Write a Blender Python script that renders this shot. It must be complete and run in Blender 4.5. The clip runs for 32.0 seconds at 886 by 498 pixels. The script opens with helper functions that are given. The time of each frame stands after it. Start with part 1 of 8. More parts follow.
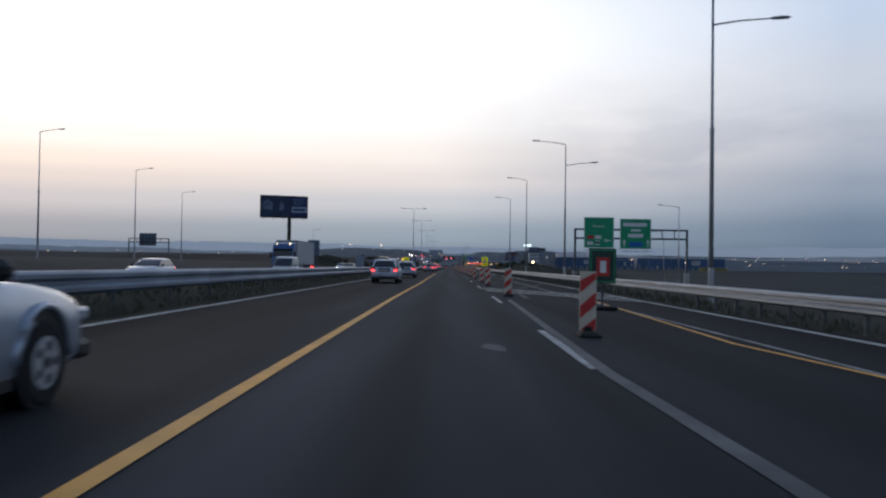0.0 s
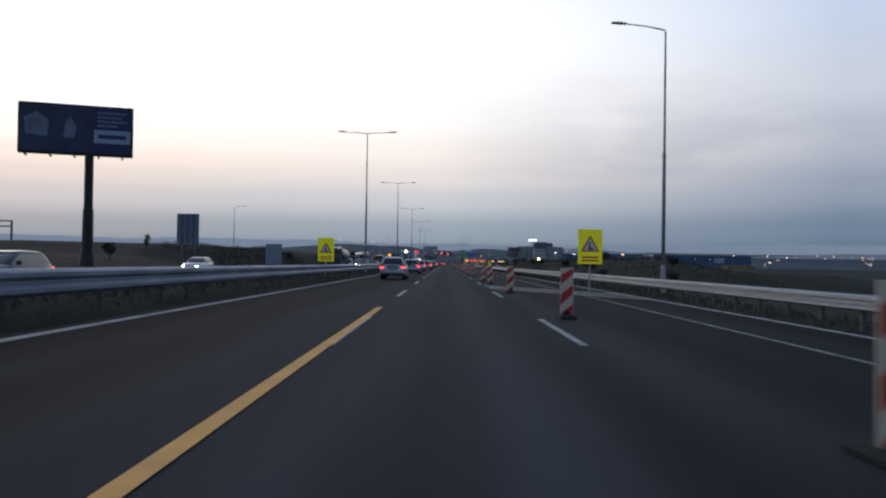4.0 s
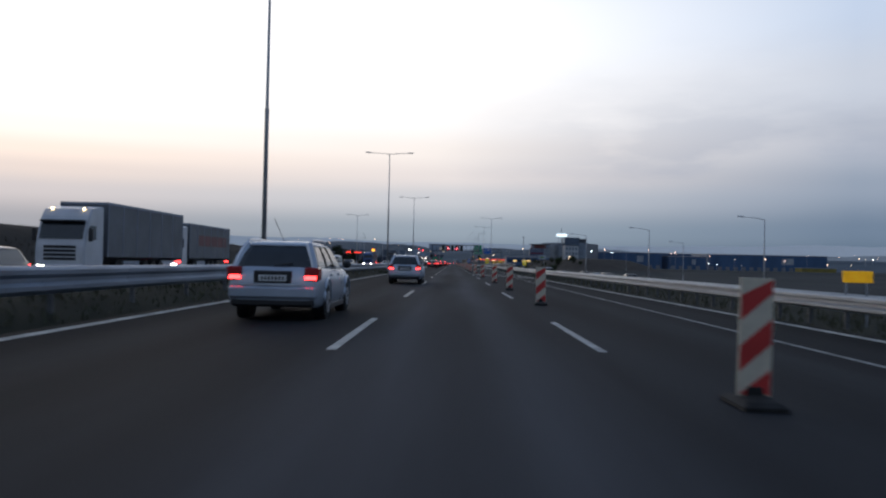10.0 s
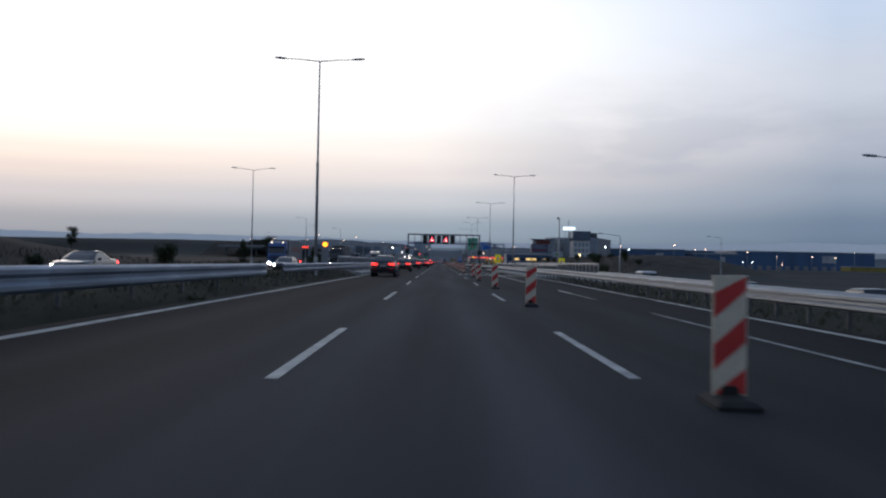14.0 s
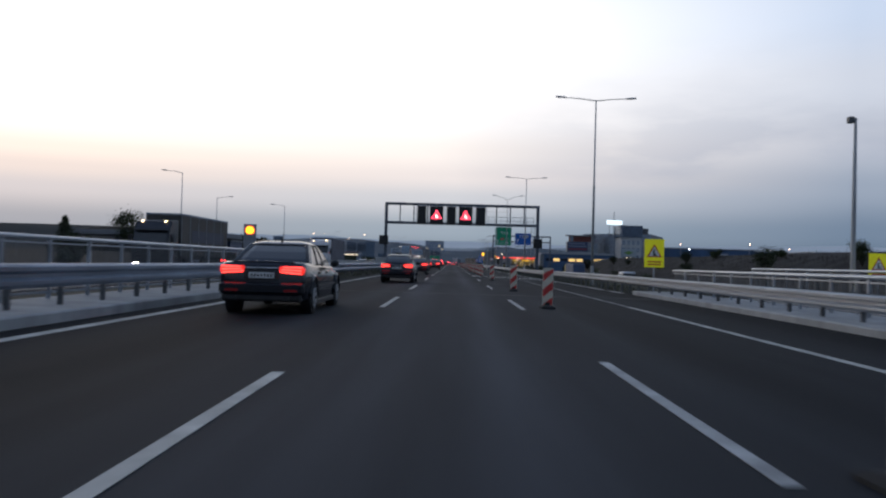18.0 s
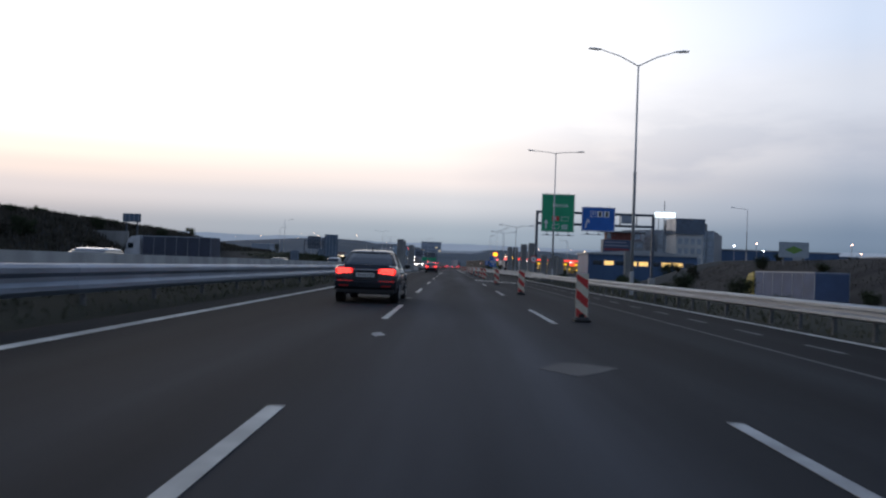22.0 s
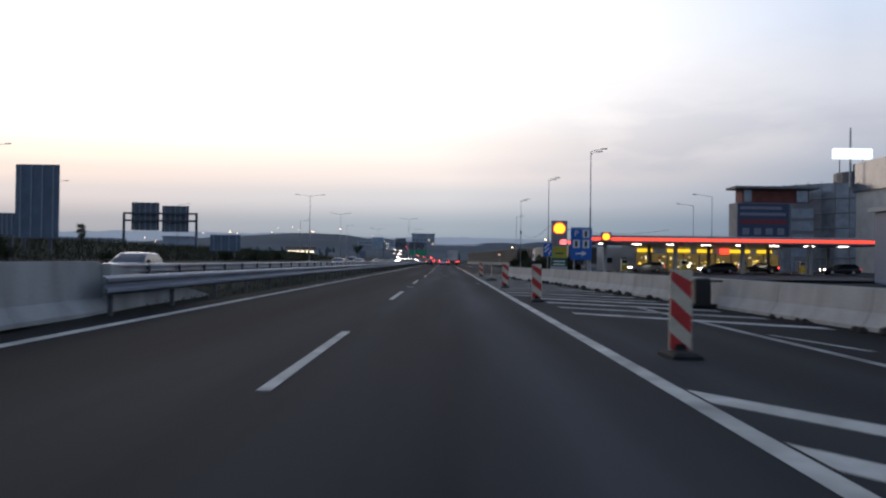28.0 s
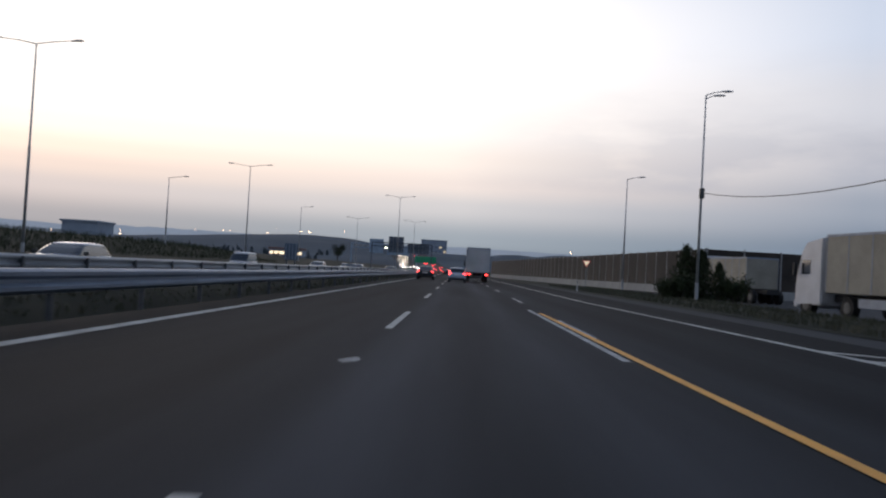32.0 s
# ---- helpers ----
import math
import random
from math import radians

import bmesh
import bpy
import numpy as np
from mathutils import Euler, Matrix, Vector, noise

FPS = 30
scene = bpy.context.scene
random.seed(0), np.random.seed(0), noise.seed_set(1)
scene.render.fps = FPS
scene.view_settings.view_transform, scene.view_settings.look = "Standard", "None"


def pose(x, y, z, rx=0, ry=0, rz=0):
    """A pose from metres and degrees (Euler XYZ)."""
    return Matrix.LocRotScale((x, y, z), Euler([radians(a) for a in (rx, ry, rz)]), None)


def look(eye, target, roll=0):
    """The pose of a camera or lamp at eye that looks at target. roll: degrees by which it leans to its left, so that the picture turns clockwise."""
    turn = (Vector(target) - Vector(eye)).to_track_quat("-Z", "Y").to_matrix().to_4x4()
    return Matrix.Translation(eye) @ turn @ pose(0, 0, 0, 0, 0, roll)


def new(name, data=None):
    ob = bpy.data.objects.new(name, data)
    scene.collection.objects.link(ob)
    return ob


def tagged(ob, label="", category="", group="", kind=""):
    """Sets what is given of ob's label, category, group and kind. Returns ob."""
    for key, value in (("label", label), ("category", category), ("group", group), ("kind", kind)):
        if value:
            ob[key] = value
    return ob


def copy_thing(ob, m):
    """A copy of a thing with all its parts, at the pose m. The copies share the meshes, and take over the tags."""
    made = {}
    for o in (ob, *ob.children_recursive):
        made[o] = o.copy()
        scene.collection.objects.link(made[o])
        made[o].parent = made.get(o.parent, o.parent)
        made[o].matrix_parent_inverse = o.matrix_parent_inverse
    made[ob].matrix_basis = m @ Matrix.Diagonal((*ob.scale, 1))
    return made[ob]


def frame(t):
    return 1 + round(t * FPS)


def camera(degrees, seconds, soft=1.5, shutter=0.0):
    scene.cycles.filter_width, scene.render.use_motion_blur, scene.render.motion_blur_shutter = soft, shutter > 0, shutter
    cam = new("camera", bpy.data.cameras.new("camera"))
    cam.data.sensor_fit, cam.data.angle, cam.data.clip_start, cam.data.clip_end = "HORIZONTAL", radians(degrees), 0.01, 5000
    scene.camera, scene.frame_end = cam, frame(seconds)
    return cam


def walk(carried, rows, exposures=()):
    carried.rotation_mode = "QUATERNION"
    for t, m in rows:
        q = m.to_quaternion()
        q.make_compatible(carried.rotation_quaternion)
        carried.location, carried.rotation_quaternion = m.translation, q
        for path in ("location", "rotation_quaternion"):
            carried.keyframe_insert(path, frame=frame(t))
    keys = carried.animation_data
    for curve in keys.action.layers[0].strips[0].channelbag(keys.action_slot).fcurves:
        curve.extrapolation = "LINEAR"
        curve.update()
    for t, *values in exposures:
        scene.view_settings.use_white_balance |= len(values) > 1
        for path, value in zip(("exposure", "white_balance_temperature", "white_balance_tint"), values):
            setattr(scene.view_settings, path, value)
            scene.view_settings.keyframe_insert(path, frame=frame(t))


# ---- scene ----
cam = camera(54.8, 32.0, soft=2.2, shutter=0.16)
# seconds, x, y, z, pitch, lean, yaw
PATH = [
    (0, (0.216, 4.895, 1.194), (0.062, 24.890, 1.589), 0.80),
    (0.5, (0.089, 17.973, 1.201), (-0.102, 37.968, 1.598), 0.85),
    (1, (-0.020, 31.031, 1.224), (-0.236, 51.026, 1.602), 0.77),
    (1.5, (-0.056, 44.092, 1.194), (-0.282, 64.087, 1.555), 1.05),
    (2, (-0.046, 57.270, 1.210), (-0.216, 77.267, 1.567), 0.95),
    (2.5, (-0.103, 70.488, 1.203), (-0.249, 90.484, 1.577), 0.89),
    (3, (-0.149, 83.692, 1.181), (-0.249, 103.689, 1.535), 0.74),
    (3.5, (-0.151, 96.932, 1.194), (-0.211, 116.929, 1.523), 0.78),
    (5.5, (-0.203, 150.583, 1.205), (-0.234, 170.580, 1.553), 1.26),
    (6, (-0.156, 164.142, 1.219), (-0.187, 184.139, 1.561), 1.49),
    (6.5, (-0.091, 177.810, 1.194), (-0.159, 197.807, 1.533), 1.30),
    (7, (-0.068, 191.558, 1.190), (-0.137, 211.555, 1.528), 1.04),
    (7.5, (-0.056, 205.147, 1.167), (-0.105, 225.145, 1.476), 0.95),
    (8, (-0.026, 218.744, 1.196), (-0.123, 238.741, 1.556), 0.96),
    (8.5, (-0.010, 232.346, 1.207), (-0.098, 252.344, 1.504), 1.36),
    (9, (-0.032, 245.931, 1.223), (-0.194, 265.928, 1.559), 0.99),
    (9.5, (-0.089, 259.457, 1.210), (-0.325, 279.453, 1.531), 1.26),
    (10, (-0.189, 272.987, 1.208), (-0.413, 292.984, 1.528), 1.24),
    (10.5, (-0.343, 286.570, 1.212), (-0.574, 306.566, 1.510), 1.32),
    (11, (-0.426, 300.248, 1.234), (-0.655, 320.243, 1.568), 1.13),
    (11.5, (-0.453, 314.009, 1.221), (-0.617, 334.006, 1.567), 1.30),
    (12, (-0.518, 327.881, 1.202), (-0.599, 347.878, 1.549), 1.26),
    (12.5, (-0.443, 341.851, 1.196), (-0.456, 361.848, 1.539), 1.12),
    (13, (-0.314, 355.846, 1.185), (-0.282, 375.843, 1.535), 1.07),
    (13.5, (-0.248, 369.877, 1.192), (-0.157, 389.874, 1.521), 0.93),
    (15.5, (0.306, 426.232, 1.211), (0.346, 446.230, 1.482), 1.83),
    (16, (0.388, 440.266, 1.209), (0.286, 460.263, 1.584), 1.35),
    (16.5, (0.384, 454.271, 1.214), (0.167, 474.267, 1.531), 1.49),
    (17, (0.213, 468.243, 1.202), (-0.032, 488.239, 1.513), 1.38),
    (17.5, (0.075, 482.198, 1.195), (-0.141, 502.194, 1.536), 1.63),
    (18, (0.008, 496.163, 1.210), (-0.219, 516.159, 1.525), 1.54),
    (18.5, (-0.070, 510.111, 1.218), (-0.304, 530.107, 1.551), 1.52),
    (19, (-0.164, 524.009, 1.250), (-0.433, 544.005, 1.526), 1.90),
    (19.5, (-0.235, 537.871, 1.226), (-0.409, 557.870, 1.431), 2.00),
    (20, (-0.211, 551.757, 1.211), (-0.432, 571.742, 1.948), 1.55),
    (20.5, (-0.174, 565.690, 1.160), (-0.327, 585.687, 1.438), 2.09),
    (21, (-0.360, 579.705, 1.194), (-0.551, 599.699, 1.651), 0.97),
    (21.5, (-0.467, 593.792, 1.172), (-0.648, 613.787, 1.565), 1.94),
    (22, (-0.421, 608.000, 1.201), (-0.600, 627.995, 1.588), 2.10),
    (22.5, (-0.523, 622.219, 1.194), (-0.665, 642.215, 1.583), 2.27),
    (23, (-0.556, 636.448, 1.192), (-0.660, 656.444, 1.559), 2.74),
    (23.5, (-0.591, 650.746, 1.194), (-0.646, 670.743, 1.555), 2.50),
    (24, (-0.558, 665.057, 1.190), (-0.562, 685.053, 1.597), 2.61),
    (24.5, (-0.456, 679.348, 1.180), (-0.463, 699.344, 1.595), 2.57),
    (25, (-0.371, 693.479, 1.200), (-0.420, 713.475, 1.609), 2.60),
    (25.5, (-0.317, 707.405, 1.222), (-0.385, 727.400, 1.658), 2.33),
    (27.5, (-0.122, 761.935, 1.225), (-0.175, 781.933, 1.495), 0.79),
    (28, (-0.153, 775.891, 1.213), (-0.214, 795.889, 1.483), 0.73),
    (28.5, (-0.274, 790.254, 1.189), (-0.323, 810.252, 1.475), 0.66),
    (29, (-0.254, 805.119, 1.245), (-0.362, 825.116, 1.559), 0.95),
    (29.5, (-0.214, 820.250, 1.211), (-0.351, 840.246, 1.588), 1.37),
    (30, (-0.204, 835.501, 1.197), (-0.367, 855.498, 1.538), 1.82),
    (30.5, (-0.186, 850.711, 1.244), (-0.398, 870.706, 1.638), 2.15),
    (31, (-0.289, 865.872, 1.201), (-0.534, 885.866, 1.640), 2.77),
    (31.5, (-0.445, 880.951, 1.185), (-0.766, 900.942, 1.687), 3.22),
    (32, (-0.579, 895.975, 1.131), (-0.948, 915.965, 1.634), 3.25),
]
walk(cam, [(t, look(eye, target, roll)) for t, eye, target, roll in PATH], [(0, -0.03, 6500, 10), (13, 0.0, 6500, 10), (16, 0.06, 6500, 10), (20, 0.10, 6600, 11), (23, 0.22, 6650, 11), (28, 0.18, 6800, 12), (32, 0.08, 7000, 13)])

# ---------------------------------------------------------------- light
SUN_ELEV, SUN_AZ = radians(2.0), radians(-28.0)   # the sun has just set, ahead and to the left


def make_world():
    w = bpy.data.worlds.new("dusk_sky")
    scene.world = w
    w.use_nodes = True
    nt = w.node_tree
    nt.nodes.clear()
    out = nt.nodes.new("ShaderNodeOutputWorld")
    bg = nt.nodes.new("ShaderNodeBackground")
    nt.links.new(bg.outputs[0], out.inputs[0])
    co = nt.nodes.new("ShaderNodeTexCoord")
    sep = nt.nodes.new("ShaderNodeSeparateXYZ")
    nt.links.new(co.outputs["Generated"], sep.inputs[0])

    def math(op, a, b=None, clamp=False):
        n = nt.nodes.new("ShaderNodeMath")
        n.operation, n.use_clamp = op, clamp
        for i, v in enumerate((a, b)):
            if v is None:
                continue
            if isinstance(v, (int, float)):
                n.inputs[i].default_value = v
            else:
                nt.links.new(v, n.inputs[i])
        return n.outputs[0]

    def ramp(fac, stops):
        n = nt.nodes.new("ShaderNodeValToRGB")
        n.color_ramp.interpolation = "EASE"
        el = n.color_ramp.elements
        while len(el) < len(stops):
            el.new(0.5)
        for e, (p, c) in zip(el, stops):
            e.position, e.color = p, (*c, 1)
        nt.links.new(fac, n.inputs[0])
        return n.outputs[0]

    def mix(fac, a, b, mode="MIX"):
        n = nt.nodes.new("ShaderNodeMix")
        n.data_type, n.blend_type = "RGBA", mode
        n.clamp_factor = True
        for key, v in (("Factor", fac), ("A", a), ("B", b)):
            sock = [s for s in n.inputs if s.name == key and s.enabled][0] if key == "Factor" else [s for s in n.inputs if s.name == key and s.type == "RGBA"][0]
            if isinstance(v, (int, float)):
                sock.default_value = v
            elif isinstance(v, tuple):
                sock.default_value = (*v, 1)
            else:
                nt.links.new(v, sock)
        return [s for s in n.outputs if s.type == "RGBA"][0]

    # sine of the height over the horizon
    up = math("MAXIMUM", sep.outputs[2], 0.0)
    # the glow lies ahead and to the left; the sky pales and then darkens away from it
    ang = math("ARCTAN2", sep.outputs[0], sep.outputs[1])
    turn = math("MULTIPLY", math("ADD", ang, radians(25.0)), 1 / radians(50.0), True)
    side = turn
    col = mix(math("MULTIPLY", turn, 2.0, True), ramp(up, SKY_WARM), ramp(up, SKY_MID))
    col = mix(math("MULTIPLY", math("SUBTRACT", turn, 0.5), 2.0, True), col, ramp(up, SKY_COOL))
    away = math("MULTIPLY", math("SUBTRACT", math("ABSOLUTE", math("ADD", ang, radians(10.0))), radians(38.0)), 1 / radians(60.0), True)
    col = mix(math("MULTIPLY", away, math("SUBTRACT", 1.0, math("MULTIPLY", up, 0.6))), col, SKY_BACK)
    # thin drawn-out clouds
    mp = nt.nodes.new("ShaderNodeMapping")
    mp.inputs["Scale"].default_value = (2.0, 2.0, 7.5)
    nt.links.new(co.outputs["Generated"], mp.inputs[0])
    nz = nt.nodes.new("ShaderNodeTexNoise")
    nz.inputs["Scale"].default_value = 2.3
    nz.inputs["Detail"].default_value = 5.0
    nz.inputs["Roughness"].default_value = 0.55
    nt.links.new(mp.outputs[0], nz.inputs["Vector"])
    band = ramp(up, [(0.0, (0.05, 0.05, 0.05)), (0.075, (0.22, 0.22, 0.22)), (0.122, (1, 1, 1)), (0.15, (0.75, 0.75, 0.75)), (0.20, (0.25, 0.25, 0.25)), (0.27, (0.05, 0.05, 0.05))])
    streak = math("MULTIPLY", math("MULTIPLY", math("SUBTRACT", nz.outputs[0], 0.47), 6.5, True), band)
    streak = math("MULTIPLY", streak, math("ADD", math("MULTIPLY", math("SUBTRACT", side, 0.44), 2.6, True), 0.02))
    col = mix(math("MULTIPLY", streak, 0.42), col, (0.35, 0.40, 0.51))
    # the clear sky behind the haze
    sky = nt.nodes.new("ShaderNodeTexSky")
    sky.sky_type, sky.sun_disc = "NISHITA", False
    sky.sun_elevation, sky.sun_rotation = SUN_ELEV, SUN_AZ
    sky.dust_density = 3.0
    hide = mix(0.003, col, sky.outputs[0])
    nt.links.new(hide, bg.inputs[0])
    bg.inputs[1].default_value = SKY_STRENGTH
    return w


SKY_STRENGTH = 1.0
SKY_WARM = [(0.0, (0.165, 0.205, 0.26)), (0.036, (0.335, 0.383, 0.445)), (0.07, (0.61, 0.603, 0.635)), (0.092, (0.80, 0.72, 0.69)), (0.112, (1.0, 0.87, 0.79)), (0.135, (1.10, 1.03, 0.97)),
            (0.165, (1.15, 1.12, 1.09)), (0.24, (1.25, 1.23, 1.22)), (0.5, (0.44, 0.55, 0.76)), (1.0, (0.10, 0.16, 0.31))]
SKY_MID = [(0.0, (0.145, 0.195, 0.265)), (0.038, (0.315, 0.385, 0.46)), (0.075, (0.60, 0.62, 0.665)), (0.10, (0.83, 0.77, 0.76)), (0.128, (0.98, 0.91, 0.87)),
           (0.165, (1.08, 1.05, 1.04)), (0.25, (1.22, 1.22, 1.24)), (0.5, (0.40, 0.53, 0.76)), (1.0, (0.10, 0.16, 0.31))]
SKY_COOL = [(0.0, (0.095, 0.145, 0.205)), (0.044, (0.165, 0.23, 0.325)), (0.09, (0.305, 0.365, 0.465)), (0.14, (0.50, 0.535, 0.62)),
            (0.20, (0.60, 0.65, 0.75)), (0.27, (0.57, 0.67, 0.84)), (0.5, (0.25, 0.38, 0.62)), (1.0, (0.10, 0.16, 0.31))]
SKY_BACK = (0.165, 0.235, 0.36)
make_world()
sun = new("sun", bpy.data.lights.new("sun", "SUN"))
sun.data.energy, sun.data.angle, sun.data.color = 0.25, radians(25), (1.0, 0.86, 0.74)
sun.matrix_world = look((0, 0, 0), (-math.sin(SUN_AZ) * -1 * -1, -math.cos(SUN_AZ), -math.tan(radians(8))))

# ---------------------------------------------------------------- materials
MATS = {}


def mat(name, base, rough=0.6, metal=0.0, vary=0.25, scale=3.0, fine=40.0, bump=0.15, tint=None, spec=0.5, streak=None, rand=0.0, emit=None, glow=0.0):
    """A surface with broad stains and fine grain; scale and fine in 1/m. streak: stretch of the stains in x, y, z. rand: change from piece to piece."""
    if name in MATS:
        return MATS[name]
    m = bpy.data.materials.new(name)
    m.use_nodes = True
    nt = m.node_tree
    b = nt.nodes["Principled BSDF"]
    b.inputs["Roughness"].default_value = rough
    b.inputs["Metallic"].default_value = metal
    b.inputs["Specular IOR Level"].default_value = spec
    co = nt.nodes.new("ShaderNodeTexCoord")
    vec = co.outputs["Object"]
    if streak:
        mp = nt.nodes.new("ShaderNodeMapping")
        mp.inputs["Scale"].default_value = streak
        nt.links.new(vec, mp.inputs[0])
        vec2 = mp.outputs[0]
    else:
        vec2 = vec
    n1 = nt.nodes.new("ShaderNodeTexNoise")
    n1.inputs["Scale"].default_value, n1.inputs["Detail"].default_value = scale, 4.0
    nt.links.new(vec2, n1.inputs["Vector"])
    n2 = nt.nodes.new("ShaderNodeTexNoise")
    n2.inputs["Scale"].default_value, n2.inputs["Detail"].default_value = fine, 3.0
    nt.links.new(vec, n2.inputs["Vector"])
    dark = tuple(c * (1 - vary) for c in base)
    light = tint or tuple(min(1.0, c * (1 + vary)) for c in base)
    r = nt.nodes.new("ShaderNodeValToRGB")
    r.color_ramp.elements[0].position, r.color_ramp.elements[0].color = 0.32, (*dark, 1)
    r.color_ramp.elements[1].position, r.color_ramp.elements[1].color = 0.68, (*light, 1)
    nt.links.new(n1.outputs[0], r.inputs[0])
    mx = nt.nodes.new("ShaderNodeMix")
    mx.data_type, mx.blend_type = "RGBA", "MULTIPLY"
    mx.inputs[0].default_value = 1.0
    r2 = nt.nodes.new("ShaderNodeValToRGB")
    g = 1 - vary * 0.6
    r2.color_ramp.elements[0].position, r2.color_ramp.elements[0].color = 0.3, (g, g, g, 1)
    r2.color_ramp.elements[1].position, r2.color_ramp.elements[1].color = 0.7, (1, 1, 1, 1)
    nt.links.new(n2.outputs[0], r2.inputs[0])
    nt.links.new(r.outputs[0], mx.inputs[6])
    nt.links.new(r2.outputs[0], mx.inputs[7])
    colour = mx.outputs[2]
    if rand:
        oi = nt.nodes.new("ShaderNodeObjectInfo")
        hs = nt.nodes.new("ShaderNodeHueSaturation")
        mr = nt.nodes.new("ShaderNodeMapRange")
        mr.inputs[3].default_value, mr.inputs[4].default_value = 1 - rand, 1 + rand
        nt.links.new(oi.outputs["Random"], mr.inputs[0])
        nt.links.new(mr.outputs[0], hs.inputs["Value"])
        nt.links.new(colour, hs.inputs["Color"])
        colour = hs.outputs[0]
    nt.links.new(colour, b.inputs["Base Color"])
    if bump:
        bp = nt.nodes.new("ShaderNodeBump")
        bp.inputs["Strength"].default_value, bp.inputs["Distance"].default_value = bump, 0.01
        nt.links.new(n2.outputs[0], bp.inputs["Height"])
        nt.links.new(bp.outputs[0], b.inputs["Normal"])
    if emit:
        b.inputs["Emission Color"].default_value = (*emit, 1)
        b.inputs["Emission Strength"].default_value = glow
    MATS[name] = m
    return m


def lit(name, colour, strength):
    """A lamp's glowing face."""
    return mat(name, tuple(min(0.8, c) for c in colour), 0.4, vary=0.05, bump=0, emit=colour, glow=strength)


def glass(name, tint=(0.02, 0.025, 0.03), rough=0.05):
    return mat(name, tint, rough, 0.0, vary=0.1, bump=0, spec=0.6)


ASPHALT = mat("asphalt", (0.0315, 0.0328, 0.0360), 0.85, vary=0.30, scale=0.5, fine=60, bump=0.35, streak=(1.2, 0.05, 1), spec=0.06)
ASPHALT_OLD = mat("asphalt_old", (0.032, 0.034, 0.038), 0.88, vary=0.22, scale=0.35, fine=55, bump=0.35, streak=(1.2, 0.06, 1), spec=0.2)


def tracks_and_vignette(m, lane, depth):
    """Lighter worn wheel tracks, tar seams and faint patches along the road; the view's vignette painted over the
    lanes.
    """
    nt = m.node_tree
    b = nt.nodes["Principled BSDF"]
    old = b.inputs["Base Color"].links[0].from_socket
    co = nt.nodes.new("ShaderNodeTexCoord")
    sep = nt.nodes.new("ShaderNodeSeparateXYZ")
    nt.links.new(co.outputs["Object"], sep.inputs[0])
    wob = nt.nodes.new("ShaderNodeTexNoise")
    wob.inputs["Scale"].default_value, wob.inputs["Detail"].default_value = 0.03, 3.0
    nt.links.new(co.outputs["Object"], wob.inputs["Vector"])

    def op(kind, a, c):
        n = nt.nodes.new("ShaderNodeMath")
        n.operation = kind
        for i, v in enumerate((a, c)):
            if isinstance(v, (int, float)):
                n.inputs[i].default_value = v
            else:
                nt.links.new(v, n.inputs[i])
        return n.outputs[0]

    x = op("ADD", sep.outputs[0], op("MULTIPLY", wob.outputs[0], 0.5))
    wave = op("COSINE", op("MULTIPLY", x, 4 * math.pi / lane), 0.0)
    tone = op("ADD", op("MULTIPLY", wave, -depth), 1.0)
    mp = nt.nodes.new("ShaderNodeMapping")
    mp.inputs["Scale"].default_value = (0.55, 0.035, 1.0)
    nt.links.new(co.outputs["Object"], mp.inputs[0])
    pn = nt.nodes.new("ShaderNodeTexNoise")
    pn.inputs["Scale"].default_value, pn.inputs["Detail"].default_value = 1.6, 5.0
    nt.links.new(mp.outputs[0], pn.inputs["Vector"])
    tone = op("MULTIPLY", tone, op("ADD", op("MULTIPLY", pn.outputs[0], 1.1), 0.45))
    # paints the view's dark corners and headlamp-lit middle into the lane tones
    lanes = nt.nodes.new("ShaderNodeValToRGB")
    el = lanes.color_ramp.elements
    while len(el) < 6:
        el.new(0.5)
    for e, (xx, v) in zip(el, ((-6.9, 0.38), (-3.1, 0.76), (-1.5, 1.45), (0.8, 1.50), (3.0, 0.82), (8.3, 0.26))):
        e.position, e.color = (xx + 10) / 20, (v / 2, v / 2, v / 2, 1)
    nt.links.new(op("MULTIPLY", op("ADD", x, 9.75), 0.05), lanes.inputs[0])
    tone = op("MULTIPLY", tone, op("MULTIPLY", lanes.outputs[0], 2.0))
    vm = nt.nodes.new("ShaderNodeVectorMath")
    vm.operation = "SCALE"
    nt.links.new(old, vm.inputs[0])
    nt.links.new(tone, vm.inputs[3])
    nt.links.new(vm.outputs[0], b.inputs["Base Color"])


tracks_and_vignette(ASPHALT, 3.75, 0.16)
PAINT_W = mat("road_paint_white", (0.455, 0.44, 0.395), 0.75, vary=0.34, scale=1.1, fine=7, bump=0.25)
PAINT_OLD = mat("road_paint_worn", (0.26, 0.265, 0.26), 0.8, vary=0.45, scale=1.2, fine=14, bump=0.2)
PAINT_FAINT = mat("road_paint_ghost", (0.055, 0.056, 0.058), 0.8, vary=0.35, scale=0.8, fine=9, bump=0.2)
PAINT_JOINT = mat("bridge_joint_grey", (0.036, 0.037, 0.039), 0.8, vary=0.4, scale=0.6, fine=9, bump=0.2)
PAINT_DIM = mat("road_paint_thin", (0.38, 0.38, 0.37), 0.75, vary=0.4, scale=1.3, fine=16, bump=0.2)
PAINT_TRACE = mat("road_paint_trace", (0.10, 0.102, 0.102), 0.8, vary=0.4, scale=0.8, fine=9, bump=0.2)
PAINT_Y = mat("road_paint_orange", (0.84, 0.37, 0.035), 0.65, vary=0.14, scale=2, fine=20, bump=0.2)
GALV = mat("galvanised_steel", (0.34, 0.37, 0.405), 0.42, 0.65, vary=0.22, scale=0.7, fine=22, bump=0.1, streak=(1, 0.35, 3), rand=0.08)
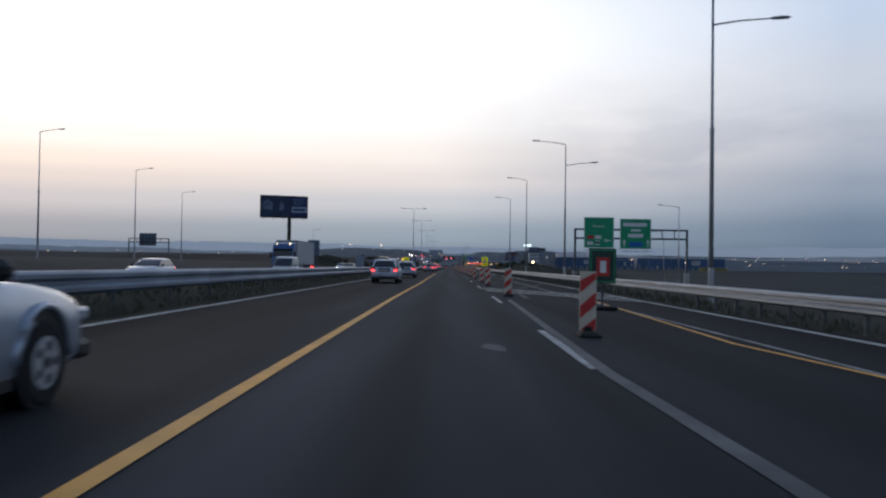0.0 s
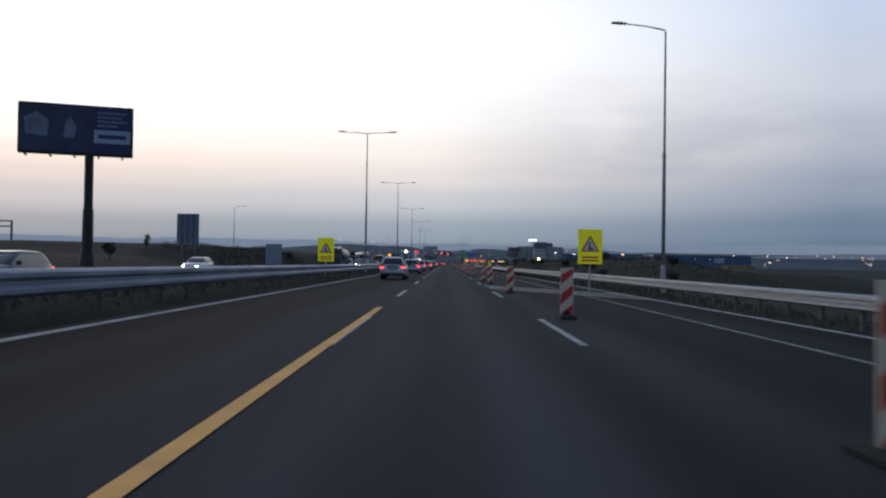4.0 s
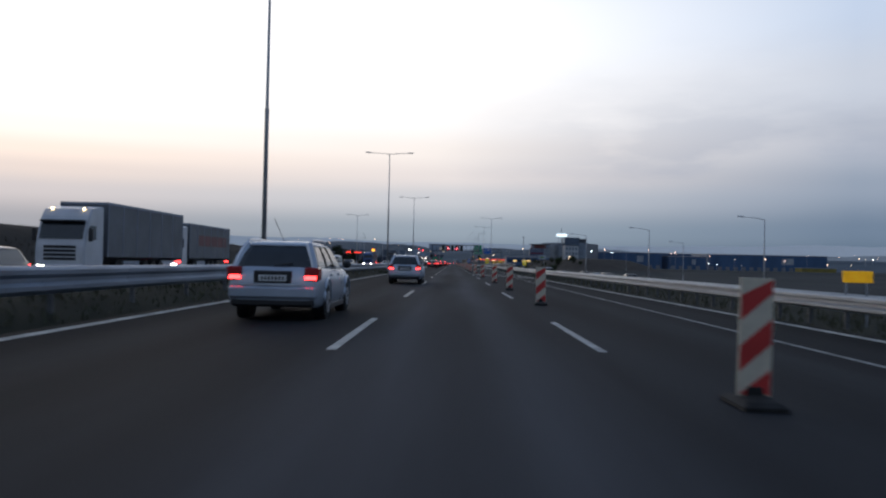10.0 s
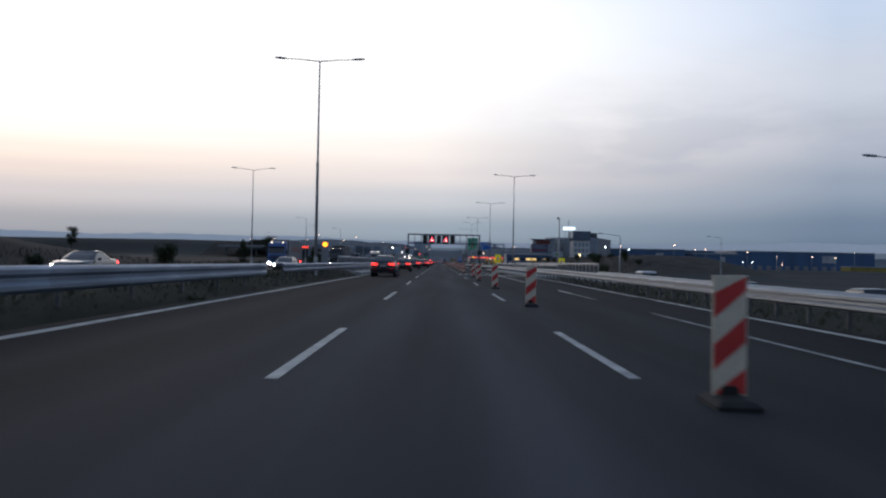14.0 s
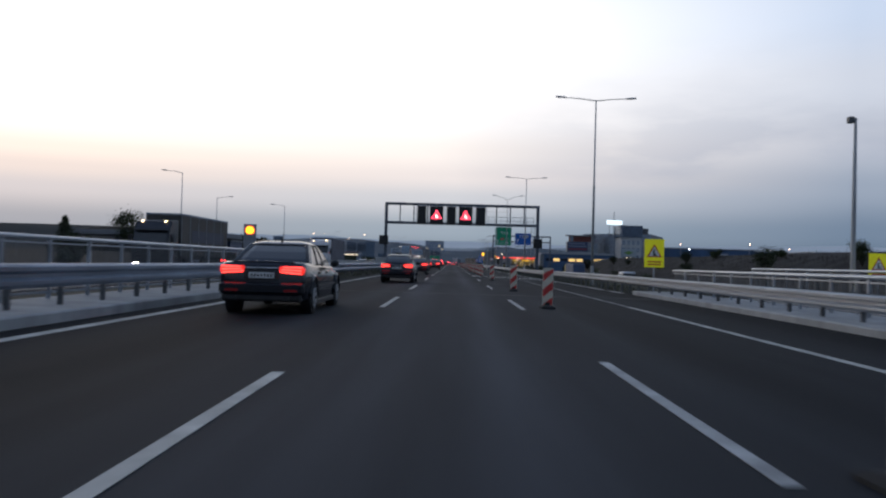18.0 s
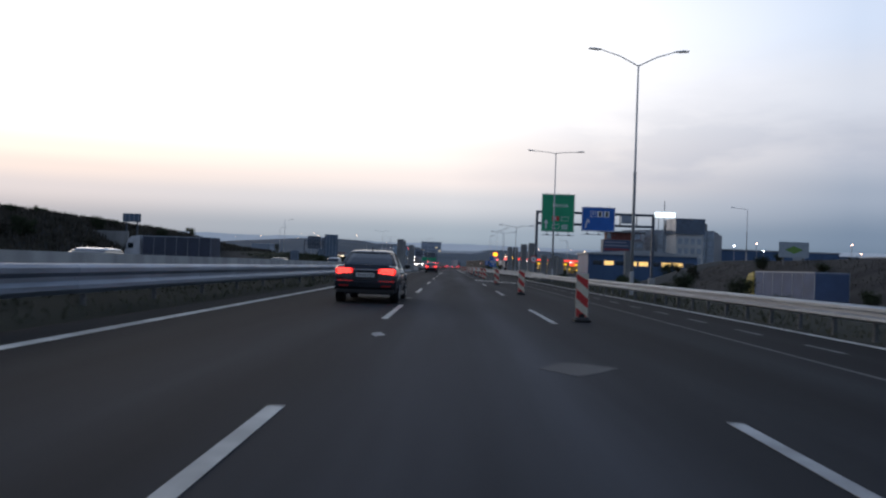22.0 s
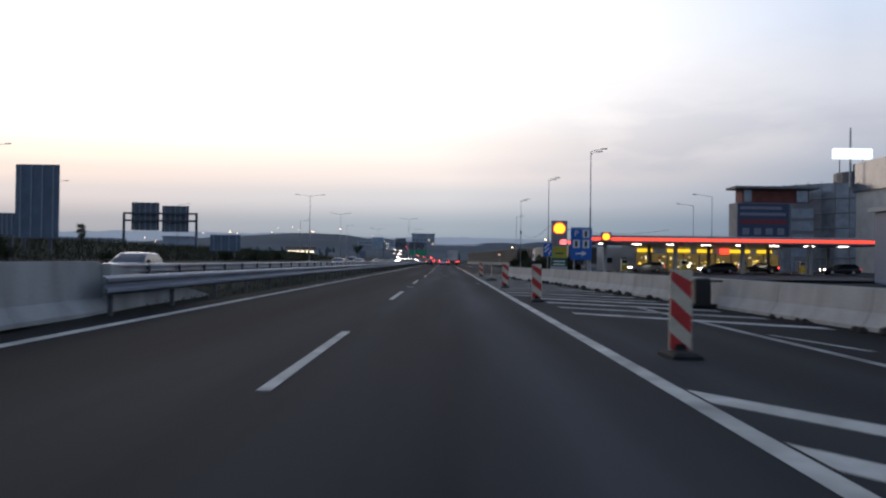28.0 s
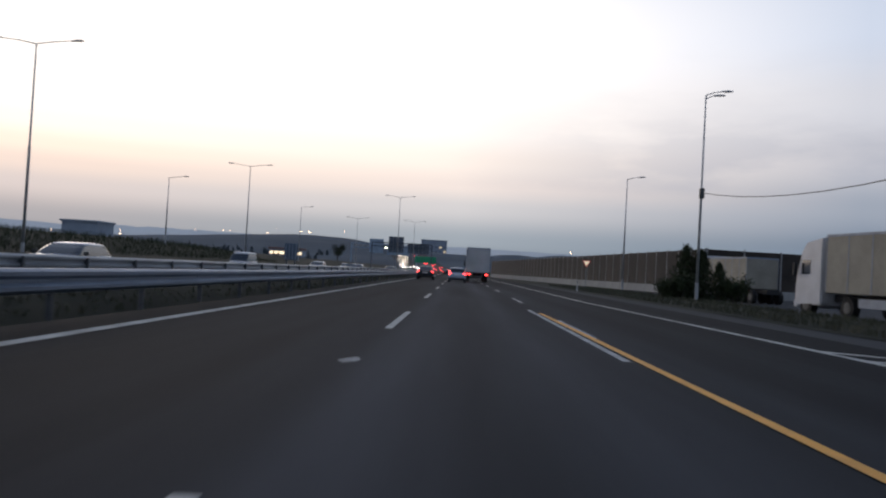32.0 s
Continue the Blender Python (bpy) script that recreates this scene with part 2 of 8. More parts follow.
# darker copy of the steel: shade on the median rail's face painted in
GALV_SHADED = mat("weathered_galvanised_steel", (0.235, 0.285, 0.355), 0.5, 0.55, vary=0.28, scale=0.7, fine=22, bump=0.1, streak=(1, 0.35, 3), rand=0.1)
GALV_DK = mat("weathered_steel_post", (0.12, 0.125, 0.13), 0.6, 0.5, vary=0.3, scale=4, fine=30, rand=0.15)
POLE = mat("lamp_pole_steel", (0.40, 0.41, 0.42), 0.5, 0.5, vary=0.2, scale=0.8, fine=20, streak=(4, 4, 0.3))
DARKSTEEL = mat("dark_blue_grey_steel", (0.075, 0.095, 0.125), 0.5, 0.2, vary=0.25, scale=1.5, fine=20)
BLACKP = mat("black_panel", (0.012, 0.012, 0.013), 0.55, vary=0.3, scale=2, fine=30, bump=0.05)
RUBBER = mat("black_rubber", (0.014, 0.0135, 0.013), 0.9, vary=0.35, scale=6, fine=50)
CONC = mat("grey_concrete", (0.36, 0.355, 0.34), 0.85, vary=0.22, scale=1.1, fine=18, bump=0.35, streak=(1, 1, 0.35), rand=0.07)
CONC_DK = mat("dark_column_concrete", (0.235, 0.235, 0.23), 0.85, vary=0.2, scale=0.9, fine=14, bump=0.3, streak=(1, 1, 0.25), rand=0.06)
BANK = mat("dry_bank", (0.026, 0.027, 0.025), 0.95, vary=0.35, scale=0.15, fine=4, bump=0.6, tint=(0.040, 0.037, 0.034), spec=0.1)
GRASS = mat("verge_grass", (0.027, 0.031, 0.021), 0.95, vary=0.28, scale=0.25, fine=9, bump=0.5, tint=(0.038, 0.038, 0.027), spec=0.1)
# distance haze is put into this bluish base colour
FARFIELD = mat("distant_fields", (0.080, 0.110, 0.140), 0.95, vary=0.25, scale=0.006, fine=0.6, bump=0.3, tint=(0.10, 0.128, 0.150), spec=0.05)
FIELD = mat("dry_field", (0.032, 0.040, 0.042), 0.95, vary=0.4, scale=0.02, fine=1.2, bump=0.6, tint=(0.046, 0.052, 0.052), spec=0.1)
EARTH = mat("bare_earth", (0.040, 0.036, 0.033), 0.95, vary=0.4, scale=0.3, fine=5, bump=0.7, spec=0.1)
LEAF = mat("dusk_foliage", (0.038, 0.050, 0.022), 0.8, vary=0.4, scale=1.5, fine=12, rand=0.25, spec=0.2)
LEAF_DRY = mat("dry_stalks", (0.056, 0.051, 0.036), 0.9, vary=0.4, scale=1.0, fine=10, rand=0.25, spec=0.1)
BARK = mat("bark", (0.06, 0.048, 0.036), 0.9, vary=0.35, scale=5, fine=30, bump=0.5)
RED = mat("beacon_red_film", (0.52, 0.035, 0.03), 0.45, vary=0.14, scale=3, fine=20, bump=0.05)
# cream tone stands in for headlamp light on the white fields
WHITE = mat("beacon_white_film", (0.60, 0.54, 0.42), 0.5, vary=0.14, scale=3, fine=20, bump=0.05)
GREEN = mat("sign_green", (0.004, 0.33, 0.15), 0.45, vary=0.08, scale=0.8, fine=8, bump=0.02)
BLUE = mat("sign_blue", (0.008, 0.12, 0.46), 0.45, vary=0.08, scale=0.8, fine=8, bump=0.02)
SIGNW = mat("sign_white_film", (0.74, 0.74, 0.72), 0.5, vary=0.06, scale=2, fine=10, bump=0.02)
SIGNBACK = mat("sign_back_aluminium", (0.27, 0.31, 0.37), 0.5, 0.1, vary=0.15, scale=1.5, fine=12)
# a faint glow is added to the film; the signs have no lamp
YEL = mat("fluorescent_yellow_film", (0.82, 0.80, 0.02), 0.5, vary=0.06, scale=2, fine=10, bump=0.02, emit=(0.9, 0.85, 0.0), glow=0.12)
HEADL = lit("headlamp_glow", (1.0, 0.93, 0.80), 60.0)
TAILL = lit("tail_lamp_glow", (1.0, 0.04, 0.04), 8.0)
COOLL = lit("cool_white_lamp", (0.85, 0.93, 1.0), 14.0)
WARML = lit("warm_lamp", (1.0, 0.72, 0.38), 9.0)
LEDRED = lit("led_red", (1.0, 0.06, 0.11), 3.2)
LEDW = lit("led_white", (0.95, 0.95, 0.85), 1.6)
GLASS_DK = glass("tinted_glass")

# ---------------------------------------------------------------- mesh helpers


def link(name, bm, material, parent=None, m=None):
    me = bpy.data.meshes.new(name)
    bm.normal_update()
    bm.to_mesh(me)
    bm.free()
    for x in material if isinstance(material, (list, tuple)) else [material]:
        me.materials.append(x)
    ob = new(name, me)
    if parent is not None:
        ob.parent = parent
    if m is not None:
        ob.matrix_basis = m
    return ob


def part(name, bm, material, parent, label="", m=None):
    ob = link(name, bm, material, parent, m)
    if label:
        ob["label"] = label
    return ob


def again(ob, parent=None, m=None):
    """One more piece on the same mesh."""
    o = new(ob.name.split(".")[0], ob.data)
    o.parent = parent if parent is not None else ob.parent
    if m is not None:
        o.matrix_basis = m
    return o


def thing(name, label, category, group="", m=None, kind=""):
    ob = new(name)
    ob.empty_display_size = 0.2
    if m is not None:
        ob.matrix_basis = m
    return tagged(ob, label, category, group, kind)


def B():
    return bmesh.new()


def box(bm, x0, x1, y0, y1, z0, z1, bev=0.0):
    v = [bm.verts.new((x, y, z)) for x in (x0, x1) for y in (y0, y1) for z in (z0, z1)]
    f = [bm.faces.new([v[i] for i in q]) for q in ((0, 1, 3, 2), (4, 6, 7, 5), (0, 4, 5, 1), (2, 3, 7, 6), (0, 2, 6, 4), (1, 5, 7, 3))]
    if bev:
        e = list({e for x in f for e in x.edges})
        bmesh.ops.bevel(bm, geom=e, offset=bev, segments=1, affect="EDGES")
    return bm


def tube(bm, pts, radii, n=8, cap=True):
    """A round bar along points."""
    pts = [Vector(p) for p in pts]
    if isinstance(radii, (int, float)):
        radii = [radii] * len(pts)
    rings = []
    for i, p in enumerate(pts):
        a = pts[max(0, i - 1)]
        c = pts[min(len(pts) - 1, i + 1)]
        d = (c - a).normalized()
        side = d.cross(Vector((0, 0, 1)) if abs(d.z) < 0.9 else Vector((0, 1, 0))).normalized()
        up = side.cross(d)
        rings.append([bm.verts.new(p + radii[i] * (math.cos(2 * math.pi * k / n) * side + math.sin(2 * math.pi * k / n) * up)) for k in range(n)])
    for r0, r1 in zip(rings, rings[1:]):
        for k in range(n):
            bm.faces.new((r0[k], r0[(k + 1) % n], r1[(k + 1) % n], r1[k]))
    if cap:
        bm.faces.new(rings[0][::-1])
        bm.faces.new(rings[-1])
    return bm


def loft(bm, rings, cap=True, closed=True):
    """Skin over rings of points with equal counts."""
    vs = [[bm.verts.new(p) for p in r] for r in rings]
    n = len(vs[0])
    for a, b in zip(vs, vs[1:]):
        for k in range(n if closed else n - 1):
            bm.faces.new((a[k], a[(k + 1) % n], b[(k + 1) % n], b[k]))
    if cap:
        bm.faces.new(vs[0][::-1])
        bm.faces.new(vs[-1])
    return bm


def prism(bm, poly, axis, a, b):
    """A flat outline drawn out along an axis: poly in the two other axes, in order."""
    def at(p, w):
        return {"x": (w, p[0], p[1]), "y": (p[0], w, p[1]), "z": (p[0], p[1], w)}[axis]
    lo = [bm.verts.new(at(p, a)) for p in poly]
    hi = [bm.verts.new(at(p, b)) for p in poly]
    n = len(poly)
    for k in range(n):
        bm.faces.new((lo[k], lo[(k + 1) % n], hi[(k + 1) % n], hi[k]))
    bm.faces.new(lo[::-1])
    bm.faces.new(hi)
    bmesh.ops.recalc_face_normals(bm, faces=bm.faces[:])
    return bm


def ball(bm, c, r, seg=8, rings=6, squash=1.0):
    bmesh.ops.create_uvsphere(bm, u_segments=seg, v_segments=rings, radius=r, matrix=Matrix.Translation(c) @ Matrix.Diagonal((1, 1, squash, 1)))
    return bm


def smooth(ob):
    for p in ob.data.polygons:
        p.use_smooth = True
    return ob


def words(text, size, material, parent, m, name="lettering"):
    """Writing in the built-in font, turned to a mesh."""
    cu = bpy.data.curves.new(name, "FONT")
    cu.body, cu.size, cu.align_x, cu.align_y, cu.extrude = text, size, "CENTER", "CENTER", 0.004
    cu.resolution_u = 3
    tmp = bpy.data.objects.new(name, cu)
    scene.collection.objects.link(tmp)
    dg = bpy.context.evaluated_depsgraph_get()
    me = bpy.data.meshes.new_from_object(tmp.evaluated_get(dg))
    bpy.data.objects.remove(tmp)
    bpy.data.curves.remove(cu)
    me.materials.clear()
    me.materials.append(material)
    ob = new(name, me)
    ob.parent, ob.matrix_basis = parent, m
    return ob

# ---------------------------------------------------------------- ground and roads


def ease(a, b, v):
    v = max(0.0, min(1.0, (v - a) / (b - a)))
    return v * v * (3 - 2 * v)


def ground_z(x, y):
    """Height of the land: level along the motorway, a bank on the left, lower land on the right, hills far off."""
    z = -0.12
    z += 1.7 * ease(-30, -46, x) * (1 - 0.55 * ease(260, 330, y) * (1 - ease(560, 640, y))) * (1 - 0.85 * ease(670, 700, y) * (1 - ease(750, 790, y)))
    z += 6.0 * ease(-41, -57, x) * ease(645, 680, y) * (1 - ease(745, 840, y))
    z += 0.9 * ease(-20, -27, x) * ease(770, 830, y)
    z += 0.5 * ease(-29, -38, x) * ease(770, 830, y) * (1 - ease(1010, 1080, y))
    z -= 1.5 * ease(13, 24, x) * (1 - ease(815, 850, y))
    z += 3.2 * ease(10.8, 17, x) * (1 - ease(30, 42, x)) * (ease(60, 95, y) * (1 - ease(104, 130, y)) * 0.25 + ease(158, 178, y) * (1 - ease(262, 300, y)) * 0.75)
    z += 5.6 * ease(32, 52, x) * (1 - ease(64, 84, x)) * ease(540, 600, y) * (1 - ease(770, 812, y))
    z += 3.5 * ease(-33, -46, x) * ease(290, 350, y) * (1 - ease(440, 520, y))
    z += 2.2 * ease(-33, -42, x) * ease(225, 250, y) * (1 - ease(315, 340, y))
    z += 20.0 * ease(1400, 1850, y) * (1 - ease(160, 480, abs(x + 70)))
    r = math.hypot(x * 0.9, y - 500)
    z += 0.5 * noise.noise((x * 0.02, y * 0.02, 3.1)) * ease(20, 60, abs(x))
    wild = 0.8 + 0.5 * noise.noise((x * 0.003, y * 0.003, 1.7))
    z += 26.0 * ease(950, 2000, r) * ease(35, 190, abs(x)) * wild
    z += 40.0 * ease(2000, 3600, r) * (0.8 + 0.4 * noise.noise((x * 0.0009, y * 0.0009, 7.7)))
    return z


def steps(lo, hi, core_lo, core_hi, fine, grow):
    v, out, d = core_lo, [], fine
    while v > lo:
        d *= grow
        v -= d
        out.append(max(v, lo))
    out = out[::-1]
    v = core_lo
    while v < core_hi:
        out.append(v)
        v += fine
    d = fine
    while v < hi:
        out.append(v)
        d *= grow
        v += d
    out.append(hi)
    return out


def make_ground():
    xs = steps(-4300, 4300, -60, 60, 2.5, 1.16)
    ys = steps(-900, 4700, -40, 1010, 8.0, 1.14)
    bm = B()
    grid = [[bm.verts.new((x, y, ground_z(x, y))) for x in xs] for y in ys]
    for a, b in zip(grid, grid[1:]):
        for i in range(len(xs) - 1):
            bm.faces.new((a[i], a[i + 1], b[i + 1], b[i]))
    for f in bm.faces:
        f.smooth = True
        c = f.calc_center_median()
        if -75 < c.x < -28 and 180 < c.y < 790:
            f.material_index = 4
        elif abs(c.x) < 30 and c.y < 1500 or -75 < c.x < -20 and 180 < c.y < 1300:
            f.material_index = 1
        elif c.x > 10 and 560 < c.y < 760 and c.x < 90:
            f.material_index = 2
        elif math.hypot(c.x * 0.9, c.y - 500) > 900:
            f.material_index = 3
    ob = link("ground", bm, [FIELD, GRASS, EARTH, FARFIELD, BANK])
    return tagged(ob, "dry fields and grassy verges reaching to the far hills", "ground", kind="structure")


make_ground()


def fall(x, y):
    """The closed lane and the shoulder slope gently down to the verge, but not on the bridge."""
    return -0.0163 * max(0.0, x - 2.2) * (1 - ease(400, 450, y) + ease(540, 590, y) * (1 - ease(715, 750, y)))


def strip(name, x0, x1, y0, y1, z, material, label, category="road", step=20.0):
    bm = B()
    n = max(1, int((y1 - y0) / step))
    rows = []
    for i in range(n + 1):
        y = y0 + (y1 - y0) * i / n
        cut = [(x0, -0.5), (x0, z), (x1, z), (x1, -0.5)] if name != "road" else [(x0, -0.5), (x0, z), (2.2, z), (x1, z + fall(x1, y)), (x1, -0.5)]
        rows.append([bm.verts.new((x, y, zz)) for x, zz in cut])
    for a, b in zip(rows, rows[1:]):
        for k in range(len(a) - 1):
            bm.faces.new((a[k], a[k + 1], b[k + 1], b[k]))
    return tagged(link(name, bm, material), label, category, kind="structure")


ROAD_END = 1320.0
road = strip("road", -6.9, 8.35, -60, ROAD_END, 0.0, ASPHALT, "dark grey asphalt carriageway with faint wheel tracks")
road_on = strip("road_oncoming", -27.0, -13.2, -60, ROAD_END, -0.02, ASPHALT_OLD, "grey asphalt of the oncoming carriageway")
strip("road_ramp", 19.5, 29.5, 285, 700, -1.30, ASPHALT_OLD, "grey asphalt slip road beside the motorway")
strip("road_station", 8.4, 60.0, 846, 1010, -0.035, ASPHALT_OLD, "worn grey asphalt forecourt and slip road of the filling station")


def far_x(y):
    return -72.0 * ease(1250, 2050, y)


for name, a, b in (("road_far", -6.9, 8.35), ("road_far_oncoming", -27.0, -13.2)):
    bm = B()
    prev = None
    for k in range(40):
        y = ROAD_END + 20 * k
        row = [bm.verts.new((far_x(y) + xx, y, max(0.0, ground_z(far_x(y) + 0.5 * (a + b), y) + 0.5) if k else 0.0)) for xx in (a, b)]
        if prev:
            bm.faces.new((prev[0], prev[1], row[1], row[0]))
        prev = row
    tagged(link(name, bm, ASPHALT_OLD), "far stretch of motorway climbing towards the town", "road", kind="structure")


def mark(name, pts, z, material, label="", parent=None):
    """A thin painted patch with a flat outline."""
    bm = B()
    prism(bm, pts, "z", z, z + 0.004)
    for v in bm.verts:
        v.co.z += fall(v.co.x, v.co.y)
    return part(name, bm, material, parent if parent is not None else road, label)


def line(name, x0, y0, x1, y1, w, material, label, parent=None, z=0.001):
    n = max(1, int(abs(y1 - y0) / 24))
    bm = B()
    rows = []
    for i in range(n + 1):
        t = i / n
        x, y = x0 + (x1 - x0) * t, y0 + (y1 - y0) * t
        zz = z + 0.004 + fall(x, y)
        rows.append([bm.verts.new((x - w / 2, y, zz)), bm.verts.new((x + w / 2, y, zz))])
    for a, b in zip(rows, rows[1:]):
        bm.faces.new((a[0], a[1], b[1], b[0]))
    return part(name, bm, material, parent if parent is not None else road, label)


def polyline(name, pts, w, material, label, z=0.001):
    bm = B()
    prev = None
    for (xa, ya), (xb, yb) in zip(pts, pts[1:]):
        n = max(1, int((yb - ya) / 20))
        for i in range(n + 1):
            x, y = xa + (xb - xa) * i / n, ya + (yb - ya) * i / n
            zz = z + 0.004 + fall(x, y)
            row = [bm.verts.new((x - w / 2, y, zz)), bm.verts.new((x + w / 2, y, zz))]
            if prev and i:
                bm.faces.new((prev[0], prev[1], row[1], row[0]))
            prev = row
    return part(name, bm, material, road, label)


polyline("edge_line", [(-6.45, -60), (-6.45, 350), (-6.1, 480), (-5.95, 540), (-5.85, 620), (-6.05, 720), (-6.05, 790), (-5.75, 910), (-5.75, ROAD_END)], 0.24, PAINT_W, "white edge line")
polyline("edge_line", [(8.0, 536), (8.0, 560), (8.0, 706)], 0.22, PAINT_W, "white edge line")
polyline("edge_line", [(7.75, -60), (7.95, 180), (7.95, 270), (7.6, 371), (8.0, 440), (8.0, 455)], 0.22, PAINT_W, "white edge line")
polyline("shoulder_line", [(5.45, -60), (5.5, 100), (5.7, 176), (5.6, 262), (5.5, 380), (5.45, 420)], 0.12, PAINT_OLD, "worn thin white shoulder line")
polyline("shoulder_line", [(5.45, 420), (5.4, 480), (5.4, 522)], 0.16, PAINT_W, "white shoulder line on the bridge")
polyline("shoulder_line", [(5.4, 522), (5.4, 590)], 0.12, PAINT_OLD, "worn thin white shoulder line")
polyline("shoulder_line", [(5.2, 590), (5.1, 650), (5.3, 752)], 0.10, PAINT_FAINT, "ghost of a removed line")
polyline("detour_line", [(-1.74, -60), (-1.72, 9), (-1.80, 36), (-1.72, 62), (-1.81, 88), (-1.85, 133)], 0.17, PAINT_Y, "orange temporary lane line", z=0.006)
polyline("detour_line", [(5.9, -30), (5.34, 15.0), (4.99, 19.2), (5.68, 37.1)], 0.10, PAINT_Y, "thin orange temporary line", z=0.006)
polyline("lane_line", [(2.0, 752), (2.05, 790), (2.09, 866), (2.09, 884.5)], 0.20, PAINT_W, "solid white line along the closed lane")
polyline("detour_line", [(5.5, 846), (5.0, 850), (4.3, 857.6), (3.4, 864), (2.62, 868.5)], 0.10, PAINT_Y, "thin orange temporary line", z=0.006)
polyline("detour_line", [(2.62, 868.5), (2.40, 872), (2.30, 877), (2.24, 884), (2.16, 888), (2.14, 898), (2.05, 909), (1.98, 922)], 0.13, PAINT_Y, "orange temporary line beside the white line", z=0.006)
polyline("lane_line", [(1.97, 893.6), (1.95, 900.4)], 0.16, PAINT_W, "white lane line beside the orange line")
polyline("lane_line", [(1.86, 908), (1.80, 924)], 0.12, PAINT_DIM, "white lane line")
polyline("edge_line", [(7.0, 868), (6.8, 880), (6.4, 910), (5.5, 937), (5.3, 1010), (5.3, ROAD_END)], 0.22, PAINT_W, "white edge line of the merging lane")
for xa, ya, yb in ((6.3, 912.2, 909.6), (6.45, 910.4, 908.3), (6.6, 908.7, 907.1)):
    mark("wedge_line", [(xa, ya), (9.7, yb), (9.7, yb + 0.3), (xa, ya + 0.35)], 0.002, PAINT_W, "white line of the merging wedge")
polyline("ghost_line", [(2.3, -40), (2.14, 9.8), (2.04, 14.6), (2.39, 35.9)], 0.17, PAINT_TRACE, "scraped grey trace of a removed line", z=0.0044)
line("ghost_line", 2.78, 62.9, 7.33, 85.0, 0.16, PAINT_FAINT, "scraped grey trace of a removed line", z=0.0056)
line("ghost_line", 7.0, 67.7, 3.95, 52.1, 0.16, PAINT_TRACE, "scraped grey trace of a removed line", z=0.0068)
line("ghost_line", 3.58, 51.3, 3.2, 37.5, 0.2, PAINT_FAINT, "scraped grey trace of a removed line", z=0.0080)
line("ghost_line", 2.37, 375.6, 3.3, 374.6, 0.5, PAINT_FAINT, "scraped grey trace of a removed line", z=0.0032)
line("ghost_line", 2.37, 375.7, 6.92, 385.4, 0.3, PAINT_FAINT, "scraped grey trace of a removed line", z=0.0044)
line("ghost_line", 2.34, 383.5, 4.76, 387.8, 0.25, PAINT_FAINT, "scraped grey trace of a removed line", z=0.0056)
line("ghost_line", -3.4, 597, -1.2, 606, 0.15, PAINT_FAINT, "scraped grey trace of a removed line", z=0.0068)
line("ghost_line", -0.8, 596, -0.4, 606, 0.12, PAINT_FAINT, "scraped grey trace of a removed line", z=0.0080)
# expansion joints of the two bridges
for jy in (457.3, 529.4, 547.5):
    for xa, xb in ((-6.9, 2.2), (2.2, 8.3)):
        ka, kb = 0.023 * (xa + 6.9), 0.023 * (xb + 6.9)
        mark("bridge_joint", [(xa, jy - ka), (xb, jy - kb), (xb, jy + 0.35 - kb), (xa, jy + 0.35 - ka)], 0.001, PAINT_FAINT if jy < 460 else PAINT_JOINT, "pale grey bridge joint across the road")
# dashed lane lines: 6 m long every 18 m
dash_bm = B()
box(dash_bm, -0.07, 0.07, -6.5, 0, 0.003, 0.008)
first = part("lane_dash", dash_bm, PAINT_W, road, "white lane dash", pose(-1.8, 129, 0))
worn_bm = B()
box(worn_bm, -0.065, 0.065, -6, 0, 0.003, 0.008)
firstr = part("lane_dash", worn_bm, PAINT_DIM, road, "thin white lane dash", pose(1.95, 39, 0))
for k in range(-5, 42):
    y = 57 + 18 * k
    if y > 130 and y < 745:
        again(first, road, pose(-1.8, y + {543: -3.0, 507: -1.8, 705: -0.4}.get(y, 0.0), 0))
    if -40 < y < 730 and y != 39:
        again(firstr, road, pose(1.95, y, 0))
for k in range(0, 42):
    y = 753.6 + 18.3 * k
    again(first, road, pose(-1.8 if not 835 < y < 885 else -1.66, y, 0))
    if y > 915:
        again(firstr, road, pose(2.1, y, 0))
for k in range(60):
    for x in (-17.3, -21.2):
        again(first, road_on, pose(x, 6 + 18 * k, -0.02))
for x, w in ((-13.7, 0.2), (-25.2, 0.2)):
    line("edge_line", x, -60, x, ROAD_END, w, PAINT_W, "white edge line", road_on, -0.018)
